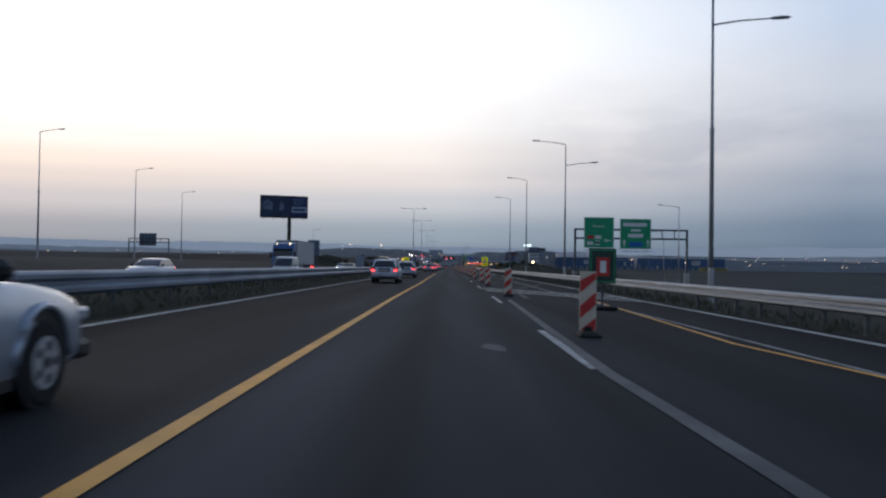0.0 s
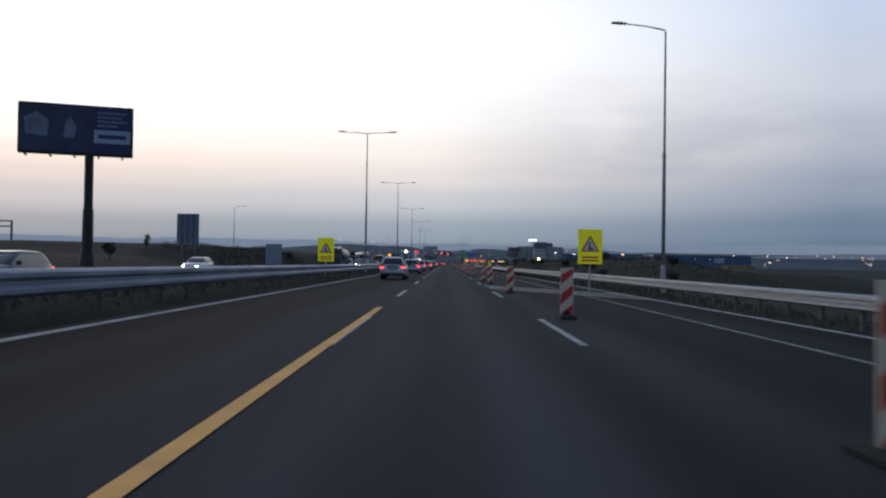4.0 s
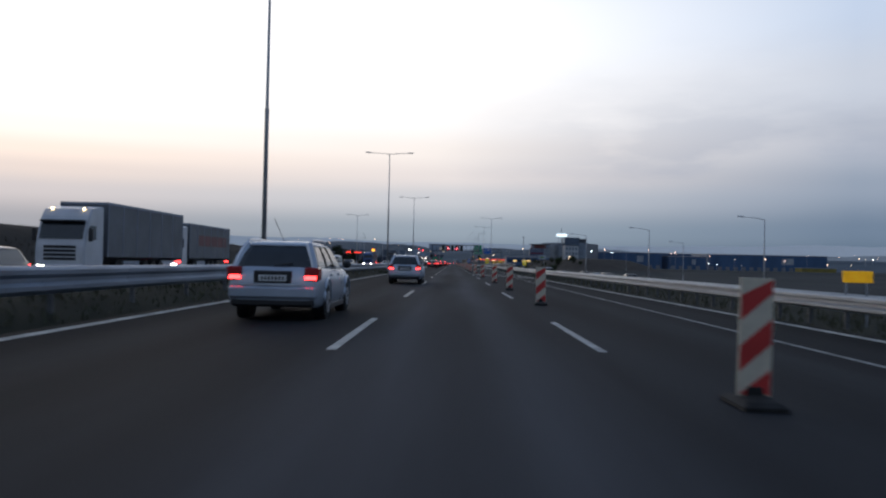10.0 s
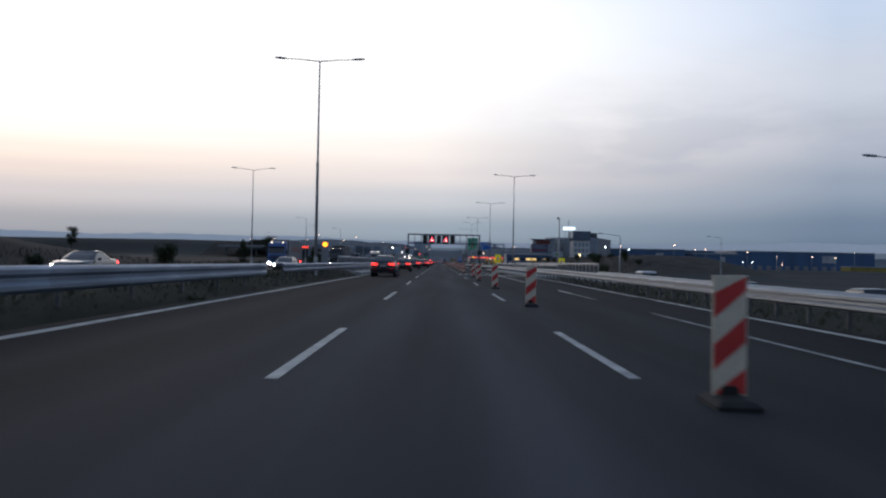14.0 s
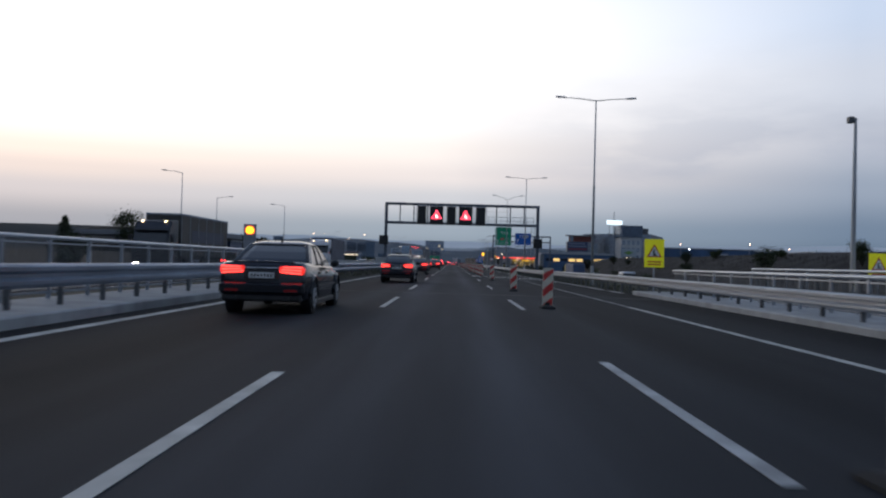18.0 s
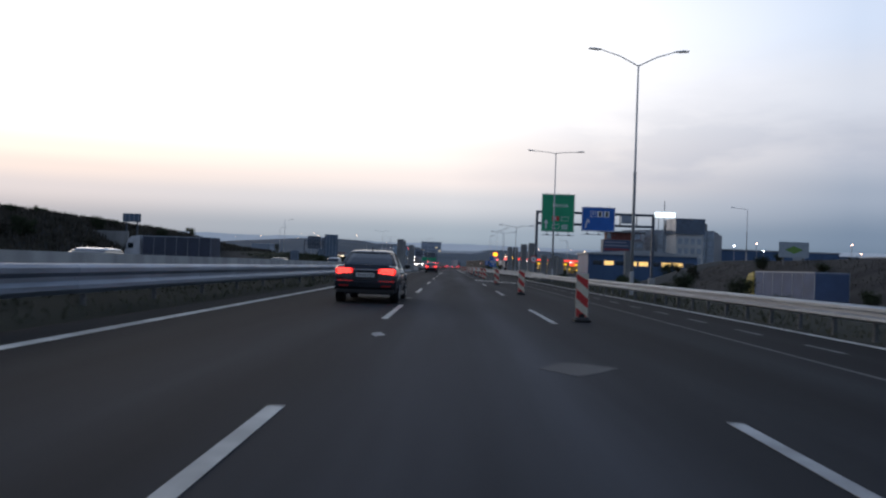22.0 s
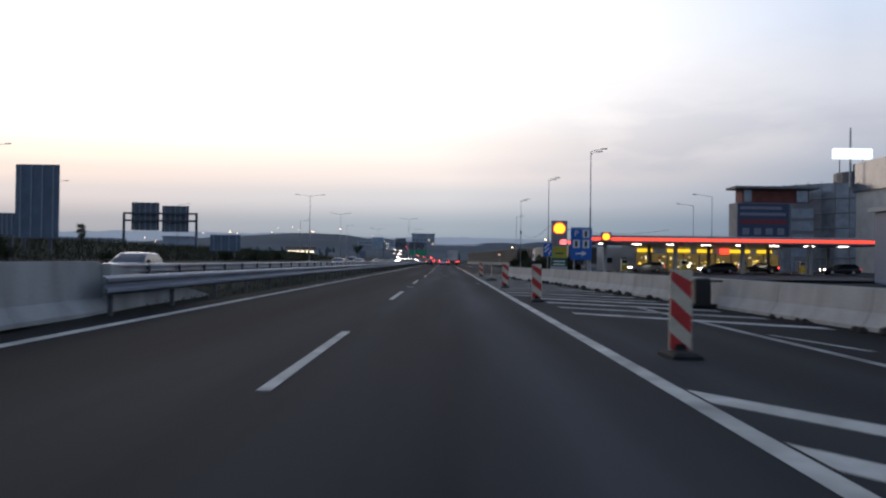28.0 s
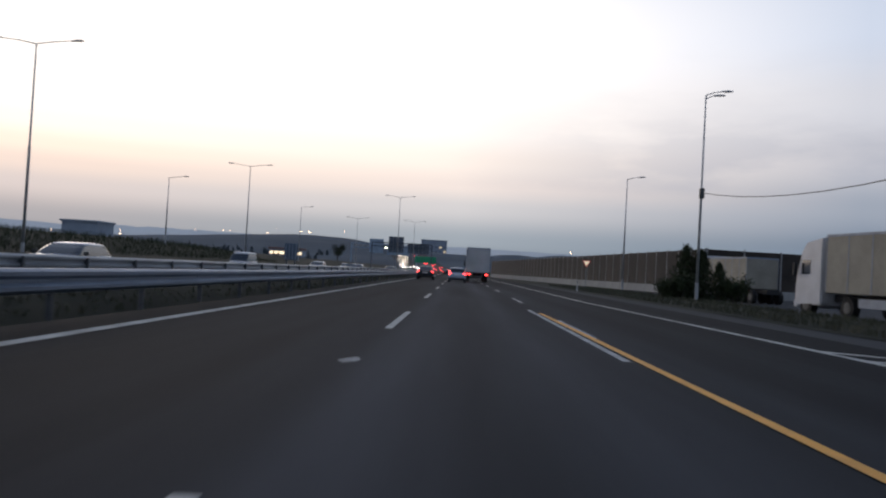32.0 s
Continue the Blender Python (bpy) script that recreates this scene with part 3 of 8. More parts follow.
# paint scraps and reflecting studs on the lane line
for x, y, a in ((-1.9, 192.3, 0.16), (-1.99, 170.8, 0.17), (-2.6, 206.5, 0.12), (-2.2, 208.6, 0.3), (-3.0, 212.5, 0.25), (-2.7, 209.5, 0.1), (-1.7, 272, 0.2), (-1.7, 318.5, 0.18), (-1.75, 378, 0.2),
                (-2.4, 376, 0.25), (-1.9, 374.3, 0.3), (-1.75, 551.5, 0.16), (-1.6, 622.5, 0.2), (-1.87, 638.4, 0.17), (-3.06, 646.6, 0.22), (-2.66, 646.8, 0.22), (-1.87, 675.0, 0.13), (-1.91, 585.1, 0.24), (1.2, 618.5, 0.5),
                (-1.7, 732.8, 0.2), (-1.75, 814.6, 0.2), (-1.5, 858, 0.2), (-1.8, 906.2, 0.18), (-1.75, 887.6, 0.2), (0.9, 17.5, 0.3)):
    pts = [(x + a * math.cos(k * 1.05 + x) * (0.75 + 0.3 * math.sin(k * 2.3 + y)), y + 2.2 * a * math.sin(k * 1.05 + x) * (0.8 + 0.3 * math.cos(k * 1.7 + y))) for k in range(6)]
    mark("paint_scrap", pts, 0.001, PAINT_OLD if a < 0.21 else PAINT_FAINT if a < 0.31 else PAINT_JOINT, "worn scrap of white paint")


def stripe(xa, ya, xb, slope, depth, material=PAINT_W, label="white slanted bar across the closed lane"):
    yb = ya + (xb - xa) * slope
    mark("hatch_bar", [(xa, ya - depth), (xb, yb - depth), (xb, yb), (xa + 0.0, ya)], 0.002, material, label)


for gy in (52.8, 158.0, 263.3, 368.2, 474.6, 582.0, 687.0):
    for k in range(3):
        stripe(2.05, gy - 2.6 * k, 7.7 if gy < 680 else 5.4, -1.55, 0.85)
for k in range(3):
    stripe(2.18, 784.1 - 2.4 * k, 5.0, -1.7, 0.75)
# the gore: bars across the closed wedge, later on chevrons that meet the orange line
for k in range(24):
    y = 796.5 + 2.65 * k
    worn = PAINT_DIM if k % 5 in (0, 2, 3) else PAINT_OLD
    if y < 838:
        wall = 7.6 - (y - 800) * 0.06 if y < 820 else 6.4 - (y - 820) * 0.082
        stripe(2.9 if y < 805 else 2.25, y, wall - 0.6, -0.9, 0.62, worn)
    else:
        xr = 5.3 - max(0, y - 848) * 0.125
        stripe(2.3, y, 3.32, -0.95, 0.62, worn)
        if xr > 3.5:
            stripe(3.33, y - 0.97, xr, 1.15, 0.75, PAINT_OLD, "worn white chevron arm")
line("ghost_line", -0.36, 846, 0.14, 840, 0.12, PAINT_TRACE, "worn diagonal white trace", z=0.0044)
line("ghost_line", 1.47, 822.1, 1.64, 820.4, 0.1, PAINT_OLD, "worn scrap of a white line", z=0.0056)
for k in range(20):
    line("lane_dash", 6.45, 618.8 + 4.0 * k, 6.45, 620.5 + 4.0 * k, 0.13, PAINT_TRACE, "short worn white dash of the exit lane")
for k in range(10):
    line("lane_dash", 5.9, 716 + 8.0 * k, 5.9 - 0.05 * k, 718.6 + 8.0 * k, 0.14, PAINT_OLD, "short worn white dash of the exit lane")
line("lane_line", 5.35, 770, 5.1, 800, 0.16, PAINT_OLD, "worn white line of the exit lane")

# grassy crown of the median, a little higher than the road
for y0, y1 in ((-40, 456), (534, 706), (788, 1250)):
    bm = B()
    prev = None
    for k in range(int((y1 - y0) / 4) + 1):
        y = y0 + 4.0 * k
        row = [bm.verts.new((x + 0.08 * noise.noise((x, y * 0.3, 2)), y, (z + 0.12) * ease(y0 - 1, y0 + 8, y) - 0.12 + 0.09 * noise.noise((x * 1.3, y * 0.21, 5)))) for x, z in ((-6.93, -0.11), (-7.25, 0.05), (-7.8, 0.26), (-8.6, 0.42), (-11.2, 0.40), (-12.3, 0.12), (-13.1, -0.18))]
        if prev:
            for i in range(len(row) - 1):
                f = bm.faces.new((prev[i], prev[i + 1], row[i + 1], row[i]))
                f.smooth = True
        prev = row
    tagged(link("median_verge", bm, GRASS), "rough grassy crown of the median strip", "verge", kind="structure")

# ---------------------------------------------------------------- guardrails


def rail_mesh(h0, h1, length, face):
    """A W-beam: h0 to h1 high, bulging towards face (+1 or -1 in x)."""
    h = h1 - h0
    prof = [(0.00, 0.0), (0.035, 0.06), (0.08, 0.15), (0.08, 0.30), (0.01, 0.43), (0.01, 0.57), (0.08, 0.70), (0.08, 0.86), (0.03, 0.96), (-0.03, 1.0)]
    bm = B()
    out = [(face * a, h0 + b * h) for a, b in prof]
    back = [(face * (a - 0.012), z) for (a, z) in out[::-1]]
    prism(bm, out + back, "y", 0.0, length)
    return bm


def guardrail(x, y0, y1, h0, h1, face, label, step=4.0, post_gap=2.0, drift=0.0, steel=None):
    """Sections of 48 m, each a thing with beams and posts."""
    y = y0
    beam = postm = None
    while y < y1 - 1:
        end = min(y + 48, y1)
        t = thing("guardrail", label, "guardrail", "guardrail sections", pose(x + drift * (y - y0), y, 0))
        n = int((end - y) / step)
        for i in range(n):
            m = pose(0, i * step, fall(x, y + i * step))
            if beam is None:
                beam = part("beam", rail_mesh(h0, h1, step - 0.012, face), steel or GALV, t, "grey galvanised beam", m)
            else:
                again(beam, t, m)
        for i in range(int((end - y) / post_gap)):
            m = pose(-face * 0.09, i * post_gap + 0.6, fall(x, y + i * post_gap))
            if postm is None:
                b = B()
                box(b, -0.05, 0.05, -0.03, 0.03, -0.4, h1 - 0.06)
                box(b, -0.07, 0.07, -0.05, 0.05, h0 + 0.06, h1 - 0.09)
                postm = part("post", b, GALV_DK, t, "weathered steel post", m)
            else:
                again(postm, t, m)
        y = end


guardrail(8.75, -40, 704, 0.40, 0.78, -1, "two-wave galvanised guardrail on steel posts along the verge")
guardrail(-7.45, -40, 420, 0.49, 1.00, 1, "tall grey steel guardrail on posts along the grassy median", post_gap=4.0, steel=GALV_SHADED)
guardrail(-7.45, 424, 540, 0.56, 1.00, 1, "tall grey steel guardrail on posts along the median", steel=GALV_SHADED)
guardrail(-7.45, 540, 706, 0.42, 0.99, 1, "broad grey steel guardrail on posts along the grassy median", post_gap=4.0, steel=GALV_SHADED)
guardrail(-7.0, 793, 1150, 0.42, 0.82, 1, "grey steel guardrail on posts along the grassy median", post_gap=4.0, steel=GALV_SHADED)
guardrail(-12.3, 790, 1150, 0.55, 0.95, -1, "galvanised guardrail on posts of the oncoming carriageway", step=8.0, post_gap=4.0)
guardrail(-12.6, 60, 420, 0.42, 0.74, -1, "galvanised guardrail on posts of the oncoming carriageway", step=8.0, post_gap=4.0)
guardrail(12.2, 290, 452, 0.30, 0.68, -1, "galvanised guardrail between motorway and slip road", post_gap=4.0)

# ---------------------------------------------------------------- the bridge: kerbs and railings
for name, x0, x1, z in (("kerb_right", 8.1, 10.1, 0.17), ("kerb_left", -9.1, -6.72, 0.20)):
    bm = B()
    prism(bm, [(x0, -0.3), (x1, -0.3), (x1, z), (x0 + 0.03, z), (x0, z - 0.03)] if x0 > 0 else [(x0, -0.3), (x1, -0.3), (x1, z - 0.03), (x1 - 0.03, z), (x0, z)], "y", 456.5, 534.5)
    tagged(link(name, bm, CONC), "pale grey concrete kerb and ledge along the bridge", "kerb", kind="structure")


def railing(x, y0, y1, z0, top, label):
    """Steel railing in sections of 6 m: two rails, posts, thin upright bars."""
    y = y0
    made = None
    while y < y1 - 1:
        if made is None:
            made = thing("bridge_railing", label, "railing", "bridge railings", pose(x, y, 0))
            part("top_rail", tube(B(), [(0, 0, top), (0, 5.98, top)], 0.05, 8), GALV, made, "round pale handrail")
            part("lower_rail", box(B(), -0.02, 0.02, 0, 5.98, z0 + 0.12, z0 + 0.17), GALV, made)
            part("middle_rail", box(B(), -0.02, 0.02, 0, 5.98, top - 0.14, top - 0.10), GALV, made)
            for k in range(3):
                part("post", box(B(), -0.04, 0.04, 2 * k, 2 * k + 0.08, z0 - 0.05, top - 0.02, 0.005), GALV, made)
            bars = B()
            for k in range(40):
                if k % 14:
                    box(bars, -0.009, 0.009, 0.146 * k, 0.146 * k + 0.02, z0 + 0.17, top - 0.14)
            o = part("bar_infill", bars, GALV_DK, made, "thin upright steel bars")
            o["kind"] = "stuff"
        else:
            copy_thing(made, pose(x, y, 0))
        y += 6.0


railing(9.9, 456.5, 534.0, 0.17, 1.12, "grey steel railing with thin bars along the bridge")
railing(13.4, 456.5, 534.0, -0.2, 1.28, "grey steel railing of the slip road bridge")
railing(-8.7, 456.5, 534.0, 0.2, 1.52, "grey steel railing with thin bars beside the median")
bm = B()
box(bm, 12.9, 13.9, 450, 538, -1.6, -0.15)
tagged(link("bridge_parapet", bm, CONC), "low concrete parapet of the slip road bridge", "parapet", kind="structure")

# ---------------------------------------------------------------- concrete barriers


def jersey(bm, length, h=1.1):
    prism(bm, [(-0.31, 0), (0.31, 0), (0.31, 0.08), (0.15, 0.34), (0.09, h), (-0.09, h), (-0.15, 0.34), (-0.31, 0.08)], "y", 0.01, length - 0.01)
    return bm


def barrier_row(pts, label, h=1.1, seg=4.0):
    first_b = None
    for (xa, ya), (xb, yb) in zip(pts, pts[1:]):
        L = math.hypot(xb - xa, yb - ya)
        n = max(1, round(L / seg))
        ang = math.degrees(math.atan2(-(xb - xa), yb - ya))
        for i in range(n):
            t = i / n
            m = pose(xa + (xb - xa) * t + 0.012 * math.sin(7 * i + ya), ya + (yb - ya) * t, 0, 0, 0.3 * math.sin(5 * i + ya), ang)
            m = m @ Matrix.Diagonal((1, L / n / seg, 1, 1))
            if first_b is None:
                first_b = tagged(link("concrete_barrier", jersey(B(), seg, h), CONC, None, m), label, "barrier", "concrete barrier segments")
                first_b["kind"] = "thing"
            else:
                o = again(first_b, None, m)
                tagged(o, label, "barrier", "concrete barrier segments")


barrier_row([(-9.9, 553), (-9.9, 700)], "weathered grey concrete barrier segment behind the median guardrail", 1.2, 7.0)
nose = B()
prism(nose, [(546.5, 0), (552.95, 0), (552.95, 1.18)], "x", -10.05, -9.75)
tagged(link("barrier_end", nose, CONC), "sloping grey concrete end of the median barrier", "barrier")
barrier_row([(-7.55, 706), (-7.55, 794)], "light grey precast concrete barrier segment in the median")
nose = B()
prism(nose, [(794.02, 0), (801.5, 0), (801.5, 0.12), (794.02, 1.05)], "x", -7.85, -7.25)
tagged(link("barrier_end", nose, CONC), "sloping low concrete end of the median barrier", "barrier")
barrier_row([(9.9, 702), (9.9, 735), (8.6, 780), (7.6, 800), (6.4, 820), (4.6, 842)], "light grey precast concrete barrier segment beside the closed exit lane", 0.8)

# dirt and loose stones along the foot of the right barrier
rd = random.Random(17)
bm = B()
for k in range(260):
    y = rd.uniform(706, 841)
    bx = 9.9 if y < 735 else 9.9 - (y - 735) / 45 * 1.3 if y < 780 else 8.6 - (y - 780) / 20 if y < 800 else 7.6 - (y - 800) * 0.06 if y < 820 else 6.4 - (y - 820) * 0.082
    r = rd.uniform(0.03, 0.13)
    ball(bm, (bx - 0.36 - rd.random() * 0.35, y, r * 0.25), r, 6, 4)
tagged(link("barrier_dirt", bm, mat("dark_dirt", (0.03, 0.027, 0.023), 0.95, vary=0.4, scale=3, fine=20)), "dark clods and grit along the concrete barrier", "dirt", kind="stuff")

# ---------------------------------------------------------------- street lamps


def lamp_head(bm, x, z, side):
    """A cobra head at the end of an arm, pointing to side in x."""
    prof = [(0.0, 0.05, 0.05), (0.12, 0.10, 0.075), (0.45, 0.15, 0.095), (0.72, 0.11, 0.07), (0.8, 0.04, 0.03)]
    rings = []
    for d, w, h in prof:
        rings.append([(x + side * d, w * math.cos(k * math.pi / 4), z + d * 0.06 + h * math.sin(k * math.pi / 4) * (1.0 if math.sin(k * math.pi / 4) > 0 else 0.6)) for k in range(8)])
    loft(bm, rings)
    bmesh.ops.recalc_face_normals(bm, faces=bm.faces[:])
    return bm


def street_lamp(x, y, h, arms, label, z0=0.0, turn=0.0, rise=0.25):
    """arms: (side, reach, drop below the top) each. Pole, collar, base, arm and head are parts."""
    t = thing("street_lamp", label, "street lamp", "street lamps", pose(x, y, z0, 0, 0, turn))
    bm = B()
    tube(bm, [(0, 0, -0.6), (0, 0, h * 0.52), (0, 0, h * 0.53), (0, 0, h)], [0.105, 0.085, 0.068, 0.045], 10)
    smooth(part("pole", bm, POLE, t))
    bm = B()
    tube(bm, [(0, 0, -0.5), (0, 0, 1.25), (0, 0, 1.35)], [0.125, 0.125, 0.1], 10)
    part("base", bm, POLE, t)
    bm = B()
    tube(bm, [(0, 0, h * 0.525 - 0.12), (0, 0, h * 0.525 + 0.12)], 0.095, 10)
    part("collar", bm, POLE, t)
    for side, reach, drop in arms:
        bm = B()
        tube(bm, [(0, 0, h - drop - 0.04), (side * reach * 0.5, 0, h - drop + rise * 0.6), (side * reach, 0, h - drop + rise)], [0.04, 0.034, 0.028], 6)
        part("arm", bm, POLE, t)
        part("head", lamp_head(B(), side * reach, h - drop + rise, side), POLE, t, "grey unlit lamp head")
    return t


for y, h in ((192.4, 13.6), (247.2, 13.9), (307.1, 13.55), (372.4, 13.75), (436.7, 13.5)):
    street_lamp(-7.75, y, h, ((-1, 2.0, 0), (1, 2.0, 0)), "tall grey double-armed street lamp in the median", rise=0.1)
for x, y, h, sides in ((10.6, 38.9, 13.0, ((-1, 2.4, 0), (1, 2.3, 1.9))), (11.1, 85.8, 12.9, ((-1, 2.4, -0.1), (1, 2.3, 1.9))), (10.5, 119.9, 12.9, ((-1, 1.9, -0.1),)),
                       (10.6, 152.3, 12.9, ((-1, 1.9, -0.1),))):
    street_lamp(x, y, h, sides, "tall grey street lamp behind the guardrail", -0.1)
for y in (503.0, 558.3, 616.5, 657.8, 696.6):
    street_lamp(10.15, y, 13.4, ((-1, 2.15, 0), (1, 2.15, 0)), "tall grey double-armed street lamp behind the guardrail", -0.1, rise=0.85 if y == 657.8 else 0.15)
for x, y, h in ((10.3, 749.4, 8.1), (10.9, 790.3, 8.7), (17.5, 990.0, 12.4)):
    street_lamp(x, y, h, ((-1, 2.1, 0), (1, 2.1, 0)) if y < 800 else ((1, 1.2, 0),), "grey double-armed street lamp beside the exit lane", -0.1)
for x, y, h in ((15.3, 867.4, 13.2), (15.7, 908.0, 14.1), (15.4, 953.3, 14.0)):
    street_lamp(x, y, h, ((1, 1.0, 0), (1, 0.5, 0.3)), "slender grey street lamp at the filling station", -0.1)
for x, y, h, s in ((-43.4, 95, 13.4, 1), (-49.0, 138, 13.9, 1), (-54.6, 179, 13.8, 1), (-34.5, 604, 11.6, -1), (-31.5, 655, 11.0, -1), (-40.0, 640, 10.0, 1), (-47, 300, 9.5, 1),
                  (-52.0, 872, 10.4, 1), (-60.0, 905, 9.4, 1), (-58.0, 960, 9.6, 1), (-40.0, 1010, 9.0, 1), (-36, 1085, 12, 1)):
    street_lamp(x, y, h, ((s, 1.9, 0),), "grey single-armed street lamp beyond the oncoming carriageway", ground_z(x, y))
for x, y, h in ((-25.8, 501.0, 13.3), (-27.7, 948.7, 13.9), (-28.8, 1008.7, 13.5), (-12.6, 1063.6, 15.0), (-13, 1130, 14), (-27.5, 1120, 13.5)):
    street_lamp(x, y, h, ((-1, 2.2, 0), (1, 2.2, 0)), "tall grey double-armed street lamp by the oncoming carriageway", 0.0)
for x, y, h in ((28.4, 397.7, 8.2), (23.7, 426.1, 8.2), (33.6, 366.0, 8.2), (32.1, 124.0, 11.3), (41.0, 168.0, 9.8), (23.8, 497.0, 6.7), (48.0, 452.0, 8.0), (58.0, 560.0, 7.5), (52, 760, 9.0), (40.0, 905.0, 11.5), (43.0, 925.0, 11.5)):
    street_lamp(x, y, h, ((-1, 2.2, 0),), "grey single-armed street lamp by the slip road", ground_z(x, y))
# camera mast
mast = thing("camera_mast", "grey camera mast with a small camera on top", "mast", "", pose(22.3, 544.0, -1.3))
part("pole", tube(B(), [(0, 0, -0.5), (0, 0, 7.0), (0, 0, 11.2)], [0.15, 0.12, 0.08], 10), POLE, mast)
part("camera_housing", box(B(), -0.42, -0.1, -0.15, 0.2, 10.9, 11.25, 0.03), GALV_DK, mast)
part("bracket", tube(B(), [(0, 0, 11.1), (-0.3, 0, 11.2)], 0.03, 6), POLE, mast)

# ---------------------------------------------------------------- guide beacons
W2, BH, B0 = 0.138, 1.02, 0.10


def beacon_proto(lean, label):
    t = thing("guide_beacon", label, "beacon", "guide beacons along the closed lane", pose(0, -50, 0))
    # panel: slanted red and white fields, both faces alike
    bm = B()
    box(bm, -W2 - 0.008, W2 + 0.008, -0.012, 0.012, B0 - 0.01, B0 + BH + 0.012)
    part("panel", bm, WHITE, t, "white plastic panel")
    for s in (-1, 1):
        k = -0.125
        while k < BH + 0.2:
            lo, hi = k, k + 0.225
            poly = []
            for x, z in ((-W2, lo - lean * W2 * 1.0), (W2, lo + lean * W2 * 1.0), (W2, hi + lean * W2 * 1.0), (-W2, hi - lean * W2 * 1.0)):
                poly.append((x, min(BH, max(0.0, z))))
            if max(p[1] for p in poly) - min(p[1] for p in poly) > 0.01:
                b = B()
                seen = []
                for p in poly:
                    q = (p[0], B0 + p[1])
                    if q not in seen:
                        seen.append(q)
                if len(seen) > 2:
                    prism(b, seen, "y", s * 0.0125, s * 0.0155)
                    part("red_stripe", b, RED, t, "red reflective stripe")
                else:
                    b.free()
            k += 0.45
    b = B()
    loft(b, [[(x * w, y * d, z) for x, y in ((-1, -1), (1, -1), (1, 1), (-1, 1))] for w, d, z in ((0.19, 0.34, 0), (0.19, 0.34, 0.035), (0.14, 0.26, 0.07), (0.07, 0.06, 0.10), (0.06, 0.05, 0.17))])
    part("rubber_base", b, RUBBER, t, "black rubber foot")
    return t


beacon_a = beacon_proto(0.9, "red and white striped guide beacon on a black rubber foot")
beacon_b = beacon_proto(-0.9, "striped guide beacon with falling red stripes on a rubber foot")
spots = [(2.65, 19.9), (2.6, 39.6), (2.6, 57.6), (2.6, 67.8), (2.55, 84), (2.7, 101.8), (2.7, 115.6), (2.6, 129.5), (2.6, 146), (2.55, 160.5), (2.5, 168.3), (2.5, 189.5), (2.55, 203.1), (2.5, 217.1),
         (2.6, 237.3), (2.6, 248), (2.7, 263.7), (2.5, 280.6), (2.5, 298.8), (2.5, 313), (2.5, 327), (2.4, 345.9), (2.4, 369.1), (2.4, 391.4), (2.45, 408), (2.5, 424), (2.5, 440.4), (2.6, 452.3), (2.5, 475.3),
         (2.6, 488.8), (2.6, 500.9), (2.7, 520.2), (2.8, 534.9), (2.9, 558.6), (2.72, 585.2), (2.72, 598.3), (2.66, 611.6), (2.75, 628.4), (2.9, 647.6), (2.9, 668.3), (2.85, 689.3), (2.9, 699.7), (2.9, 716.5), (2.9, 738.1),
         (3.0, 763), (2.9, 787), (2.65, 802), (2.6, 815.2), (2.65, 842.7)]
for i, (x, y) in enumerate(spots):
    proto = beacon_b if y > 582 else beacon_a
    tilt = 1.6 * math.sin(i * 2.7)
    m = pose(x, y, 0.002, 0.6 * math.cos(i * 1.9), 0, 3 * math.sin(i * 1.3)) @ pose(0, 0, 0, 0, tilt * 0.5, 0)
    copy_thing(proto, m)
for p in (beacon_a, beacon_b):
    p.matrix_basis = pose(2.6 if p is beacon_a else 2.75, -14 if p is beacon_a else 576, 0.002)
# a beacon fallen on its side and one seen edge-on
copy_thing(beacon_b, pose(2.75, 829.6, 0.002, 0, 2, 84))
dumped = thing("fallen_traffic_light", "fallen black temporary signal box lying by the concrete barrier", "signal", "", pose(6.95, 799.6, 0))
part("housing", box(B(), -0.22, 0.22, -0.2, 0.2, 0.06, 0.82, 0.05), BLACKP, dumped)
part("foot", box(B(), -0.75, 0.5, -0.22, 0.22, 0.0, 0.11, 0.03), RUBBER, dumped)
part("bar", tube(B(), [(-0.6, 0, 0.72), (0.6, 0, 0.74)], 0.03, 6), BLACKP, dumped)

# ---------------------------------------------------------------- concrete columns of the unfinished bridge


def column(x, y, h, w, d, turn=0.0, label="grey concrete bridge column with rounded corners, unfinished"):
    t = thing("bridge_column", label, "column", "unfinished bridge columns", pose(x, y, -0.2, 0, 0, turn))
    r = min(w, d) * 0.28

    def ring(s, z):
        out = []
        for cx, cy, a0 in ((w / 2 - r, d / 2 - r, 0), (-w / 2 + r, d / 2 - r, 90), (-w / 2 + r, -d / 2 + r, 180), (w / 2 - r, -d / 2 + r, 270)):
            for k in range(4):
                a = radians(a0 + 30 * k)
                out.append(((cx + r * math.cos(a)) * s, (cy + r * math.sin(a)) * s, z))
        return out
    z, k = 0.0, 0
    while z < h - 0.01:
        z1 = min(h, z + 2.45)
        bm = B()
        loft(bm, [ring(0.985, z), ring(1, z + 0.03), ring(1, z1 - 0.03), ring(0.985, z1)])
        part("shaft", bm, CONC_DK, t, "shuttered concrete lift")
        z = z1
    bm = B()
    loft(bm, [ring(0.86, h), ring(0.86, h + 0.14)])
    part("cap", bm, CONC_DK, t)
    return t


for x, y, h, w, d in ((-7.5, 728.3, 4.75, 0.95, 0.8), (-7.5, 733.5, 4.75, 0.95, 0.8), (-7.55, 761.6, 4.75, 0.95, 0.8), (-7.55, 766.0, 4.75, 0.95, 0.8)):
    column(x, y, h, w, d)
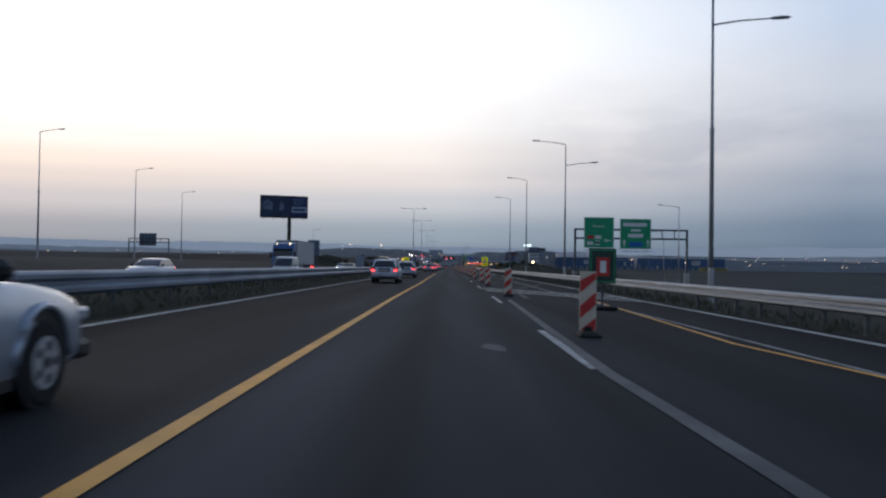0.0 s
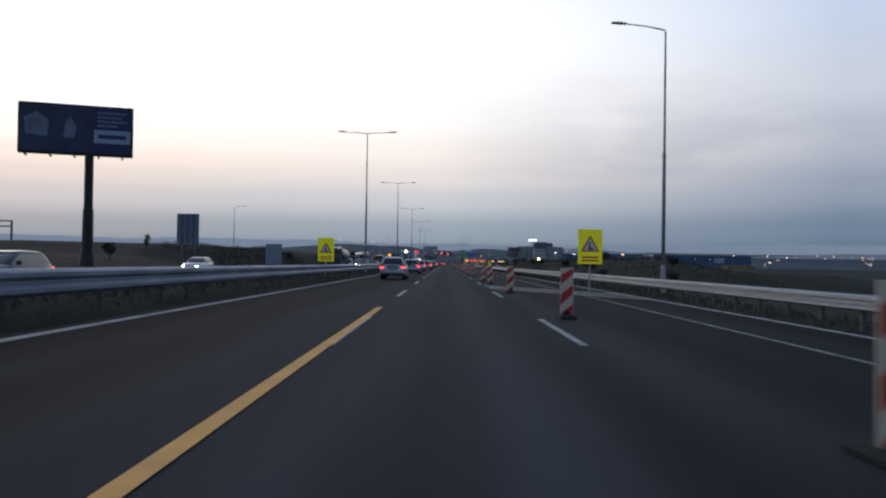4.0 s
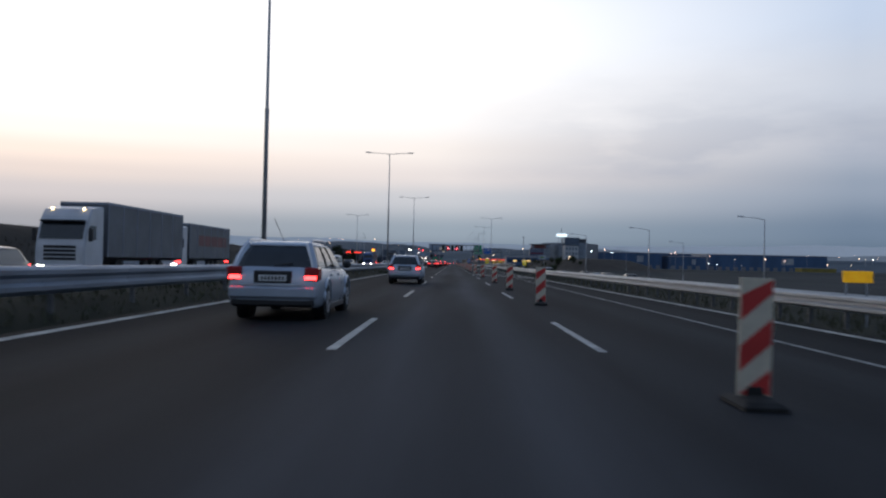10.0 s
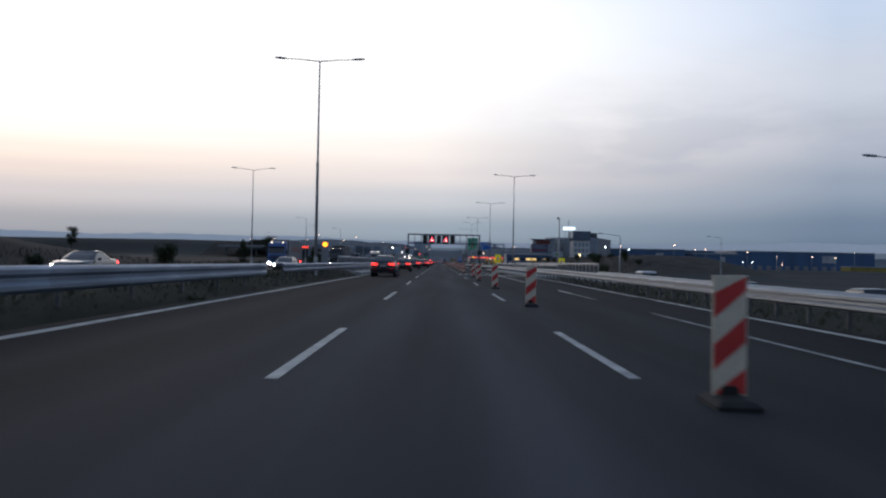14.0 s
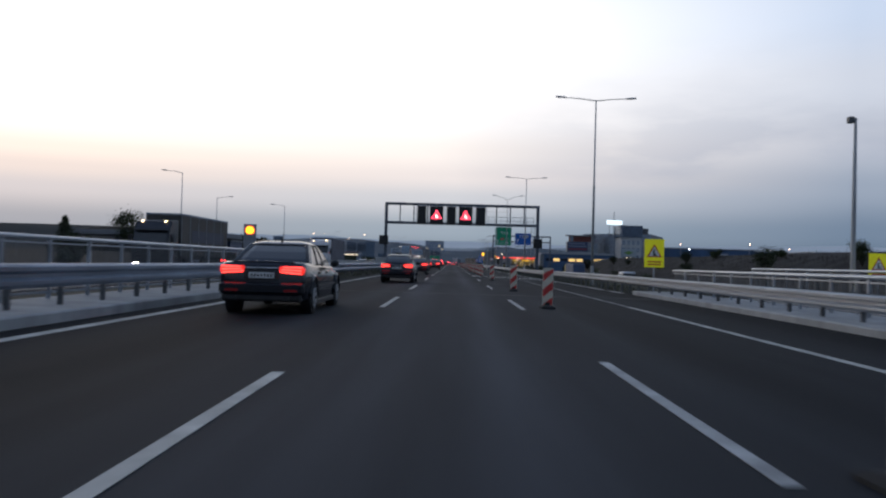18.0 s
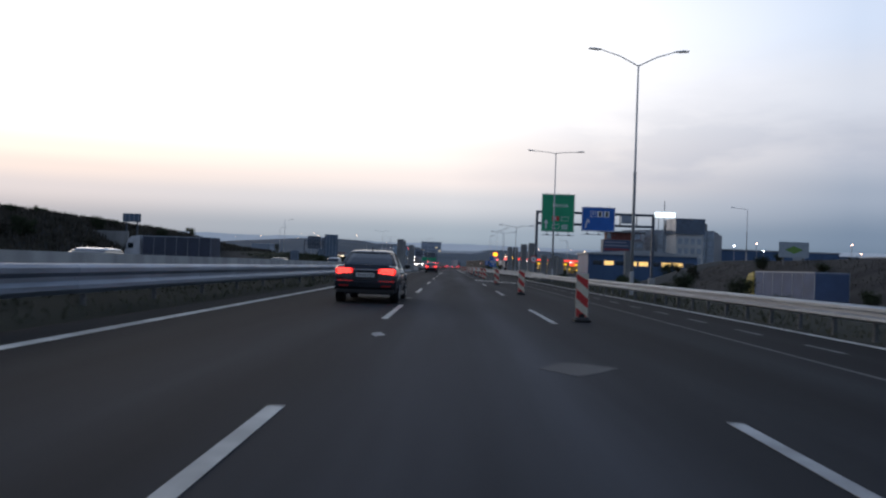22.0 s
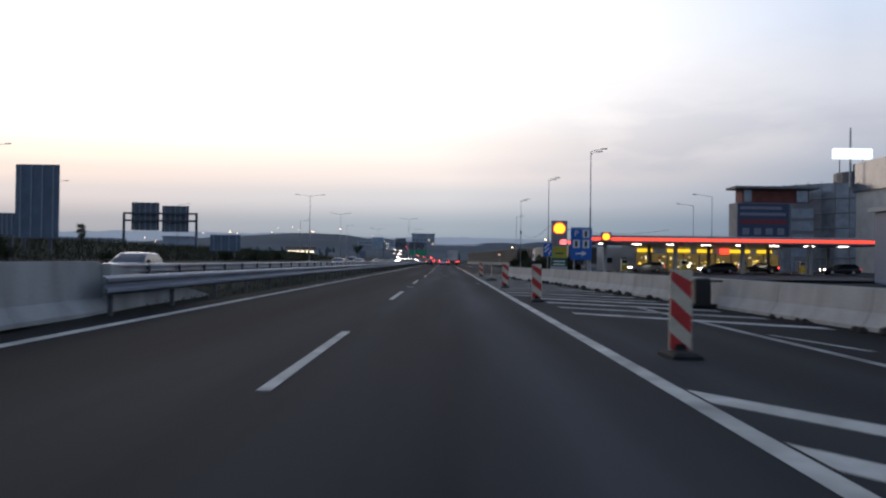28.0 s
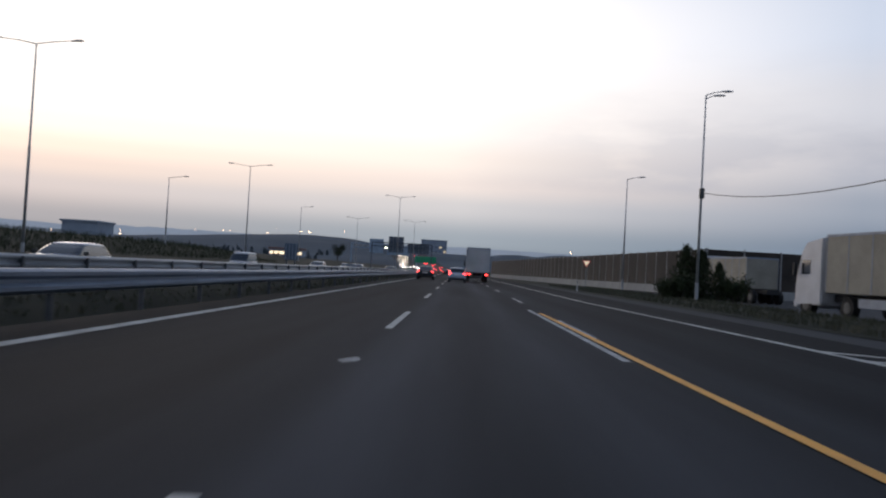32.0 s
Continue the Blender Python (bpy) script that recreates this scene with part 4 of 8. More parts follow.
for x, y, h in ((10.9, 727.6, 4.85), (10.15, 731.6, 4.75), (10.4, 764.0, 5.1), (11.5, 764.8, 5.1), (13.8, 738.0, 3.4), (15.2, 734.5, 3.3), (14.9, 727.0, 2.9), (24.0, 726, 4.2), (17.4, 760.0, 3.3)):
    column(x, y, h, 0.95, 0.8)

# ---------------------------------------------------------------- signs and gantries


def panel(parent, x0, x1, z0, z1, y, film, back=SIGNBACK, rim=True, label="", ribs=3):
    """A sign plate facing the traffic (towards -y): plate, white rim, ribs behind."""
    bm = B()
    box(bm, x0, x1, y, y + 0.05, z0, z1, 0.01)
    p = part("sign_plate", bm, film, parent, label)
    if rim:
        bm = B()
        w = 0.07
        for a, b, c, d in ((x0 + 0.03, x1 - 0.03, z1 - 0.03 - w, z1 - 0.03), (x0 + 0.03, x1 - 0.03, z0 + 0.03, z0 + 0.03 + w), (x0 + 0.03, x0 + 0.03 + w, z0 + 0.03 + w, z1 - 0.03 - w), (x1 - 0.03 - w, x1 - 0.03, z0 + 0.03 + w, z1 - 0.03 - w)):
            box(bm, a, b, y - 0.006, y + 0.002, c, d)
        part("border", bm, SIGNW, parent, "white border")
    for k in range(ribs):
        bm = B()
        xx = x0 + (x1 - x0) * (k + 0.5) / ribs
        box(bm, xx - 0.04, xx + 0.04, y + 0.052, y + 0.12, z0 - 0.18, z1 + 0.12)
        part("rib", bm, back, parent)
    return p


def bar(parent, x0, x1, z0, z1, y, film, name="lettering_bar"):
    return part(name, box(B(), x0, x1, y - 0.008, y + 0.001, z0, z1), film, parent)


def arrow_up(parent, x, z, s, y, lean=0.0):
    bm = B()
    prism(bm, [(x - 0.07 * s, z), (x + 0.07 * s, z), (x + 0.07 * s + lean * 0.5, z + 0.62 * s), (x + 0.26 * s + lean, z + 0.55 * s), (x + lean, z + s), (x - 0.26 * s + lean, z + 0.55 * s), (x - 0.07 * s + lean * 0.5, z + 0.62 * s)], "y", y - 0.008, y + 0.001)
    return part("arrow", bm, SIGNW, parent, "white arrow")


def arrow_side(parent, x, z, s, y, d):
    bm = B()
    prism(bm, [(x, z - 0.07 * s), (x, z + 0.07 * s), (x + d * 0.6 * s, z + 0.07 * s), (x + d * 0.55 * s, z + 0.26 * s), (x + d * s, z), (x + d * 0.55 * s, z - 0.26 * s), (x + d * 0.6 * s, z - 0.07 * s)], "y", y - 0.008, y + 0.001)
    bmesh.ops.recalc_face_normals(bm, faces=bm.faces[:])
    return part("arrow", bm, SIGNW, parent, "white arrow")


def facing(x, y, z):
    return pose(x, y, z, 90, 0, 0)


def sign_lights(parent, x0, x1, z, y):
    for k in range(3):
        x = x0 + (x1 - x0) * (k + 0.5) / 3
        part("light_arm", tube(B(), [(x, y + 0.1, z), (x, y - 0.7, z - 0.35)], 0.03, 6), DARKSTEEL, parent)
        part("sign_light", box(B(), x - 0.18, x + 0.18, y - 0.85, y - 0.6, z - 0.42, z - 0.28, 0.03), DARKSTEEL, parent)
    part("light_rail", tube(B(), [(x0, y - 0.68, z - 0.38), (x1, y - 0.68, z - 0.38)], 0.035, 6), DARKSTEEL, parent)


def frame_gantry(name, label, x0, x1, y, zb, zt, leg, steel=DARKSTEEL, z0=-0.3, depth=0.9, struts=6):
    t = thing(name, label, "gantry", "", pose(0, y, 0))
    for x in (x0, x1):
        part("leg", box(B(), x - leg / 2, x + leg / 2, -0.2, 0.2, z0, zt, 0.03), steel, t)
        part("footing", box(B(), x - leg, x + leg, -0.5, 0.5, z0, 0.55, 0.05), CONC, t)
    for z in (zb, zt):
        part("beam", box(B(), x0 - leg / 2 + 0.004, x1 + leg / 2 - 0.004, -0.15, 0.15, z - 0.15, z + 0.15, 0.02), steel, t)
    for k in range(1, struts):
        x = x0 + (x1 - x0) * k / struts
        part("strut", box(B(), x - 0.06, x + 0.06, -0.08, 0.08, zb + 0.152, zt - 0.152), steel, t)
    return t


# early exit: two green boards on a steel frame
g1 = frame_gantry("sign_gantry", "dark steel sign gantry with two green direction boards", 20.9, 39.3, 146.0, 6.1, 7.55, 0.34, z0=-1.9, struts=9)
Y = -0.45
panel(g1, 22.3, 27.2, 4.5, 9.55, Y, GREEN, label="green direction board")
words("PRAHA", 0.62, SIGNW, g1, facing(24.65, Y - 0.01, 8.05))
bar(g1, 22.8, 23.9, 6.0, 6.55, Y, RED, "route_shield")
bar(g1, 24.1, 25.1, 6.0, 6.55, Y, SIGNW, "route_shield")
bar(g1, 22.8, 23.8, 5.0, 5.55, Y, SIGNW, "route_shield")
for k in range(3):
    bar(g1, 24.1, 24.9, 5.0 + 0.28 * k, 5.16 + 0.28 * k, Y, SIGNW if k != 1 else BLACKP)
arrow_side(g1, 26.7, 5.75, 1.2, Y, -1)
sign_lights(g1, 22.3, 27.2, 4.45, Y)
panel(g1, 28.2, 33.3, 4.4, 9.35, Y, GREEN, label="green direction board")
bar(g1, 28.7, 32.6, 8.1, 8.7, Y, SIGNW, "destination_bar")
bar(g1, 30.0, 31.6, 7.3, 7.65, Y, SIGNW)
bar(g1, 29.5, 32.0, 6.3, 6.9, Y, SIGNW, "destination_bar")
bar(g1, 29.7, 31.9, 4.8, 5.5, Y, BLUE, "route_shield")
arrow_up(g1, 28.9, 4.8, 1.2, Y)
arrow_up(g1, 32.8, 4.8, 1.2, Y)
sign_lights(g1, 28.2, 33.3, 4.35, Y)
# variable-message gantry over the road
g2 = frame_gantry("message_gantry", "steel gantry over the road with two lit red warning triangles", -7.85, 9.85, 596.0, 5.75, 7.95, 0.34, struts=11, z0=0.55)
Y = -0.5
part("plinth", box(B(), -8.95, -7.62, -0.75, 0.75, 0.0, 1.62, 0.06), CONC, g2, "tall concrete block under the leg")
part("base_gusset", prism(B(), [(-8.25, 1.62), (-7.68, 1.62), (-7.70, 2.2), (-8.0, 2.2)], "y", -0.3, 0.3), DARKSTEEL, g2)


def led_panel(parent, x0, x1, z0, z1, triangle):
    part("message_panel", box(B(), x0, x1, Y, Y + 0.35, z0, z1, 0.02), BLACKP, parent, "black message panel")
    if triangle:
        xc, s = (x0 + x1) / 2, 0.62
        zc = (z0 + z1) / 2 - 0.45

        def tri(k):
            return [(xc - k * s, zc + (1 - k) * 0.36), (xc + k * s, zc + (1 - k) * 0.36), (xc, zc + 1.07 * k + (1 - k) * 0.36)]
        a, b = tri(1.0), tri(0.72)
        bm = B()
        o = [bm.verts.new((x, Y - 0.012, z)) for x, z in a]
        i = [bm.verts.new((x, Y - 0.012, z)) for x, z in b]
        o2 = [bm.verts.new((x, Y + 0.002, z)) for x, z in a]
        i2 = [bm.verts.new((x, Y + 0.002, z)) for x, z in b]
        for k in range(3):
            j = (k + 1) % 3
            for q in ((o[k], o[j], i[j], i[k]), (o2[k], o2[j], o[j], o[k]), (i[k], i[j], i2[j], i2[k])):
                bm.faces.new(q)
        bmesh.ops.recalc_face_normals(bm, faces=bm.faces[:])
        part("warning_triangle", bm, LEDRED, parent, "lit red warning triangle")
        bm = B()
        for x, z, w, h in ((-0.04, 0.50, 0.10, 0.10), (-0.05, 0.30, 0.12, 0.2), (-0.10, 0.14, 0.07, 0.18), (0.03, 0.14, 0.07, 0.18), (0.06, 0.30, 0.16, 0.05), (0.12, 0.12, 0.05, 0.2), (0.12, 0.12, 0.26, 0.07), (0.18, 0.18, 0.14, 0.06)):
            box(bm, xc + x - w / 2, xc + x + w / 2, Y - 0.012, Y + 0.002, zc + z, zc + z + h)
        part("works_symbol", bm, LEDW, parent, "lit white works symbol")


for x0, x1, tri in ((-4.2, -3.2, False), (-2.75, -1.2, True), (-0.78, 0.25, False), (0.62, 2.2, True), (2.6, 3.7, False)):
    led_panel(g2, x0, x1, 5.72, 7.72, tri)
    for x in (x0 - 0.1, x1 + 0.1):
        part("panel_upright", box(B(), x - 0.035, x + 0.035, -0.42, -0.17, 5.6, 7.78), GALV, g2)
    part("panel_rail", box(B(), x0 - 0.134, x1 + 0.134, -0.4, -0.33, 7.74, 7.80), GALV, g2)
for z in (6.25, 6.7):
    part("walkway_rail", tube(B(), [(4.0, 0.75, z), (9.5, 0.75, z)], 0.03, 6), GALV, g2)
for k in range(8):
    x = 4.1 + 0.76 * k
    part("walkway_post", tube(B(), [(x, 0.75, 5.85), (x, 0.75, 6.72)], 0.025, 6), GALV, g2)
part("walkway", box(B(), -7.5, 9.5, 0.16, 0.8, 5.72, 5.78), GALV_DK, g2)
for z in range(9):
    part("ladder_rung", tube(B(), [(9.15, 0.35, 1.4 + 0.45 * z), (9.55, 0.35, 1.4 + 0.45 * z)], 0.02, 6), GALV, g2)
for x in (9.15, 9.55):
    part("ladder_rail", tube(B(), [(x, 0.35, 1.0), (x, 0.35, 6.0)], 0.03, 6), GALV, g2)
for x in (-8.05, 9.85):
    part("side_panel", box(B(), x - 0.52, x + 0.52, -0.6, -0.25, 3.15, 4.2, 0.02), BLACKP, g2, "dark square signal panel")
# green and blue boards before the exit
g3 = frame_gantry("sign_gantry", "dark steel sign gantry with green and blue boards", 10.35, 25.0, 716.0, 7.0, 8.45, 0.32, z0=-1.4, struts=7)
Y = -0.45
panel(g3, 10.85, 14.98, 5.95, 10.72, Y, GREEN, label="green direction board")
words("PRAHA", 0.62, SIGNW, g3, facing(13.2, Y - 0.01, 9.25))
bar(g3, 12.2, 13.1, 7.35, 7.9, Y, RED, "route_shield")
bar(g3, 13.35, 14.25, 7.35, 7.9, Y, SIGNW, "route_shield")
bar(g3, 12.2, 13.1, 6.35, 6.9, Y, SIGNW, "route_shield")
for a, b, c, d in ((13.4, 14.2, 7.4, 7.85),):
    bar(g3, a, b, c, d, Y - 0.003, GREEN, "shield_field")
bar(g3, 12.25, 13.05, 6.4, 6.85, Y - 0.003, GREEN, "shield_field")
bar(g3, 12.6, 12.7, 7.45, 7.8, Y - 0.003, SIGNW)
for k in range(3):
    bar(g3, 13.4, 14.2, 6.35 + 0.2 * k, 6.47 + 0.2 * k, Y, SIGNW)
arrow_up(g3, 11.45, 6.35, 1.15, Y)
sign_lights(g3, 10.9, 14.9, 5.9, Y)
panel(g3, 15.9, 20.1, 6.2, 9.25, Y, BLUE, label="blue services board")
for k in range(3):
    x = 17.0 + 0.85 * k
    bar(g3, x, x + 0.68, 8.0, 8.75, Y, SIGNW, "service_tile")
    if k:
        bar(g3, x + 0.2, x + 0.48, 8.1, 8.65, Y - 0.004, BLACKP, "service_symbol")
bar(g3, 17.05, 17.63, 8.05, 8.7, Y - 0.004, BLUE, "service_field")
words("P", 0.6, SIGNW, g3, facing(17.34, Y - 0.014, 8.38))
arrow_up(g3, 16.4, 6.6, 1.2, Y, 0.3)
sign_lights(g3, 15.9, 20.1, 6.15, Y)
part("back_board", box(B(), 20.9, 22.2, -0.4, -0.34, 7.3, 8.3), SIGNBACK, g3)
# speed sign beside the barrier


def disc(bm, x, y, z, r, n=24, t=0.02):
    prism(bm, [(x + r * math.cos(2 * math.pi * k / n), z + r * math.sin(2 * math.pi * k / n)) for k in range(n)], "y", y, y + t)
    return bm


sp = thing("speed_sign", "round white speed sign with a red ring on a post", "road sign", "", pose(10.0, 715.0, 0))
part("post", tube(B(), [(0, 0.06, -0.3), (0, 0.06, 2.75)], 0.035, 8), GALV, sp)
part("ring", disc(B(), 0, 0, 2.4, 0.44), RED, sp, "red ring")
part("face", disc(B(), 0, -0.006, 2.4, 0.34), SIGNW, sp, "white face")
words("60", 0.42, BLACKP, sp, facing(0, -0.016, 2.4))


def works_sign(x, y, z0, z1, label, w=1.05):
    t = thing("works_sign", label, "road sign", "fluorescent works signs", pose(x, y, 0))
    part("post", tube(B(), [(0, 0.07, -0.3), (0, 0.07, z1 - 0.1)], 0.04, 8), GALV, t)
    part("sign_plate", box(B(), -w / 2, w / 2, 0, 0.03, z0, z1, 0.01), YEL, t, "fluorescent yellow plate")
    c = z0 + (z1 - z0) * 0.36
    for k, film, d in ((1.0, RED, 0.004), (0.74, SIGNW, 0.008)):
        bm = B()
        prism(bm, [(-0.4 * k, c + (1 - k) * 0.23), (0.4 * k, c + (1 - k) * 0.23), (0, c + 0.7 * k + (1 - k) * 0.23)], "y", -d, 0.0)
        part("triangle", bm, film, t, "red-rimmed warning triangle")
    bm = B()
    for bx, bz, bw, bh in ((-0.02, 0.34, 0.07, 0.07), (-0.03, 0.2, 0.08, 0.14), (0.05, 0.08, 0.2, 0.06), (-0.06, 0.08, 0.05, 0.13), (0.02, 0.08, 0.05, 0.13)):
        box(bm, bx - bw / 2, bx + bw / 2, -0.012, -0.007, c + bz, c + bz + bh)
    part("works_symbol", bm, BLACKP, t)
    for k in range(2):
        bar(t, -0.36, 0.36, z0 + 0.12 + 0.14 * k, z0 + 0.19 + 0.14 * k, 0.0, RED)
    return t


works_sign(6.1, 147.0, 1.25, 2.75, "yellow works warning sign on a post in the closed lane")
works_sign(-7.9, 166.0, 1.2, 2.75, "yellow works warning sign on a post in the median")
works_sign(10.75, 541.8, 1.25, 2.75, "yellow works warning sign on a post behind the guardrail")
works_sign(22.5, 541.5, 0.9, 2.3, "yellow works warning sign on a post by the slip road")
# portable dark sign near the start
ps = thing("portable_sign", "portable dark green sign on a rubber foot", "road sign", "", pose(4.75, 30.2, fall(4.75, 30.2)))
part("post", tube(B(), [(0, 0.05, 0.02), (0, 0.05, 1.7)], 0.035, 8), GALV_DK, ps)
part("sign_plate", box(B(), -0.4, 0.4, 0, 0.03, 0.78, 1.82, 0.01), mat("dark_sign_green", (0.012, 0.045, 0.03), 0.5, vary=0.15), ps)
part("border", box(B(), -0.36, 0.36, -0.004, 0.0, 0.82, 1.78), GREEN, ps)
part("field", box(B(), -0.33, 0.33, -0.008, -0.003, 0.85, 1.75), mat("dark_sign_green", (0.012, 0.045, 0.03)), ps)
bar(ps, -0.18, 0.2, 1.0, 1.55, -0.008, RED, "red_symbol")
bar(ps, -0.08, 0.1, 1.1, 1.45, -0.014, SIGNW, "white_symbol")
part("rubber_base", box(B(), -0.4, 0.4, -0.3, 0.3, 0.0, 0.12, 0.04), RUBBER, ps)
# small orange box sign on the verge
ob_ = thing("warning_board", "small orange-yellow board on posts behind the guardrail", "road sign", "", pose(9.55, 293.6, fall(9.55, 293.6)))
# the plate has a weak added glow of its own
part("sign_plate", box(B(), -0.36, 0.36, 0, 0.04, 1.06, 1.34, 0.01), mat("amber_board", (0.8, 0.45, 0.02), 0.5, emit=(1.0, 0.5, 0.0), glow=0.25), ob_)
for x in (-0.25, 0.25):
    part("post", tube(B(), [(x, 0.08, -0.2), (x, 0.08, 1.3)], 0.03, 6), GALV, ob_)
# billboard
bb = thing("billboard", "large dark blue advertising billboard on one thick black post", "billboard", "", pose(-36.6, 194.2, 0, 0, 0, 19.3))
part("post", tube(B(), [(1.2, 0.4, 0.0), (1.2, 0.4, 6.0), (1.2, 0.4, 6.1), (1.2, 0.4, 11.6)], [0.55, 0.5, 0.42, 0.42], 16), BLACKP, bb)
part("base", tube(B(), [(1.2, 0.4, 0.4), (1.2, 0.4, 1.7)], [0.8, 0.62], 12), BLACKP, bb)
part("frame", box(B(), -5.25, 5.25, 0.0, 0.9, 11.35, 16.3, 0.05), BLACKP, bb)
part("poster", box(B(), -5.1, 5.1, -0.03, 0.0, 11.6, 16.15), mat("poster_dark_blue", (0.018, 0.035, 0.085), 0.45, vary=0.5, scale=0.35, fine=3, tint=(0.03, 0.06, 0.14)), bb)
part("poster_house", prism(B(), [(-4.6, 13.2), (-2.6, 13.0), (-2.5, 14.6), (-3.6, 15.4), (-4.7, 14.8)], "y", -0.045, -0.032), mat("poster_grey", (0.14, 0.18, 0.26), 0.5, vary=0.3, scale=0.8), bb)
part("poster_shape", prism(B(), [(-1.2, 13.0), (-0.2, 13.0), (0.0, 14.1), (-0.6, 15.2), (-1.0, 14.4)], "y", -0.045, -0.032), mat("poster_grey", (0.14, 0.18, 0.26)), bb)
part("poster_panel", box(B(), 1.6, 5.05, -0.045, -0.032, 11.7, 16.1), mat("poster_navy", (0.012, 0.022, 0.10), 0.5, vary=0.15), bb)
part("poster_field", box(B(), 1.6, 5.0, -0.055, -0.046, 12.6, 13.9), mat("poster_pale", (0.30, 0.38, 0.50), 0.5, vary=0.15), bb)
for k, (a, b) in enumerate(((1.9, 4.6), (1.9, 4.2), (1.9, 4.7), (1.9, 3.8))):
    bar(bb, a, b, 15.5 - 0.42 * k, 15.7 - 0.42 * k, -0.047, mat("poster_grey", (0.14, 0.18, 0.26)))
bar(bb, 2.0, 4.6, 13.05, 13.45, -0.057, mat("poster_navy", (0.012, 0.022, 0.10)))
for k in range(5):
    part("bracket", box(B(), -4.6 + 2.2 * k, -4.45 + 2.2 * k, -0.6, 0.8, 11.1, 11.25), BLACKP, bb)


def back_gantry(x0, x1, y, zt, boards, label, z0=0.0):
    t = frame_gantry("sign_gantry", label, x0, x1, y, zt - 1.4, zt - 0.2, 0.34, z0=z0, struts=5)
    for a, b, c, d in boards:
        panel(t, a, b, c, d, 0.35, mat("sign_back_grey", (0.11, 0.135, 0.17), 0.5, 0.3, vary=0.2, scale=1), rim=False, ribs=4)
        for k in range(5):
            xx = a + (b - a) * (k + 0.5) / 5
            part("rib", box(B(), xx - 0.05, xx + 0.05, 0.22, 0.346, c + 0.1, d - 0.1), SIGNBACK, t)
    return t


back_gantry(-53.4, -41.4, 917.0, 8.6, ((-52.3, -47.7, 5.6, 10.2), (-47.2, -42.8, 5.4, 9.7)), "steel sign gantry with two ribbed boards seen from behind", 1.0)
back_gantry(-112, -98, 303.0, 9.5, ((-108.5, -102.5, 6.8, 11.2),), "distant steel sign gantry seen from behind", 1.0)
back_gantry(-29.5, -9.5, 1180, 9.5, ((-24, -19, 6.2, 11.5), (-17.5, -10.5, 6.2, 9.6)), "dark sign gantry over the oncoming carriageway seen from behind", 0.0)


def plain_board(x, y, w, z0, z1, label, face=None):
    t = thing("roadside_board", label, "board", "", pose(x, y, 0))
    part("board", box(B(), -w / 2, w / 2, 0, 0.12, z0, z1, 0.02), face or mat("board_back_blue_grey", (0.10, 0.15, 0.21), 0.6, vary=0.2, scale=0.7), t)
    for k in range(4):
        xx = -w / 2 + w * (k + 0.5) / 4
        part("rib", box(B(), xx - 0.05, xx + 0.05, -0.08, -0.002, z0 + 0.1, z1 - 0.1), SIGNBACK, t)
    for xx in (-w * 0.3, w * 0.3):
        part("post", box(B(), xx - 0.09, xx + 0.09, 0.13, 0.32, ground_z(x, y) - 0.3 , z1 - 0.1), DARKSTEEL, t)
    return t


plain_board(-33.8, 846.0, 3.6, 2.6, 8.7, "large blue-grey roadside board seen from behind")
plain_board(-36.6, 846.4, 1.6, 2.8, 4.7, "small blue-grey roadside board seen from behind")
plain_board(-33.5, 905.0, 4.6, 2.2, 4.7, "blue-grey roadside board seen from behind")
plain_board(-22.5, 222.0, 2.1, 0.7, 3.4, "pale blue-grey roadside board seen from behind", SIGNBACK)
plain_board(-23.0, 1010.0, 1.8, 1.4, 3.6, "dark blue-grey roadside board seen from behind")
plain_board(-35.0, 226.0, 3.0, 3.4, 7.4, "blue-grey roadside board seen from behind")
plain_board(-50.0, 740.0, 2.8, 6.2, 7.5, "blue-grey roadside board on the bank")
plain_board(-30.0, 770.0, 1.6, 1.2, 3.0, "blue-grey roadside board seen from behind")

# ---------------------------------------------------------------- vehicles


def paint(name, c, rough=0.28, metal=0.55):
    return mat("car_paint_" + name, c, rough, metal, vary=0.08, scale=1.2, fine=30, bump=0.02)


TRIM = mat("black_trim", (0.015, 0.015, 0.016), 0.55, vary=0.2, scale=4, fine=30, bump=0.05)
RIM = mat("wheel_rim_alloy", (0.52, 0.53, 0.55), 0.38, 0.5, vary=0.15, scale=6, fine=30)
LENSRED = mat("red_lens", (0.17, 0.008, 0.010), 0.2, vary=0.1, bump=0, emit=(1, 0.03, 0.02), glow=0.02)
LENSLIT = mat("lit_red_lens", (0.34, 0.012, 0.012), 0.2, vary=0.1, bump=0, emit=(1, 0.04, 0.03), glow=0.8)
LENSW = mat("clear_lens", (0.55, 0.56, 0.58), 0.15, 0.3, vary=0.1, bump=0)
TAILC = lit("tail_bar_glow", (1.0, 0.05, 0.04), 4.0)
PLATE = mat("plate_white", (0.62, 0.62, 0.60), 0.5, vary=0.1, bump=0)

# side lines, front at +y: (y, half width, low edge, shoulder)
ESTATE_BODY = [(-2.40, 0.66, 0.40, 0.70), (-2.385, 0.80, 0.36, 0.80), (-2.33, 0.86, 0.30, 0.93), (-2.22, 0.895, 0.25, 0.99), (-1.75, 0.905, 0.23, 0.985), (-1.0, 0.905, 0.21, 0.975), (0.0, 0.905, 0.20, 0.96),
               (0.9, 0.905, 0.20, 0.945), (1.35, 0.895, 0.21, 0.92), (1.8, 0.875, 0.22, 0.86), (2.15, 0.83, 0.25, 0.78), (2.33, 0.74, 0.30, 0.70), (2.40, 0.60, 0.38, 0.62)]
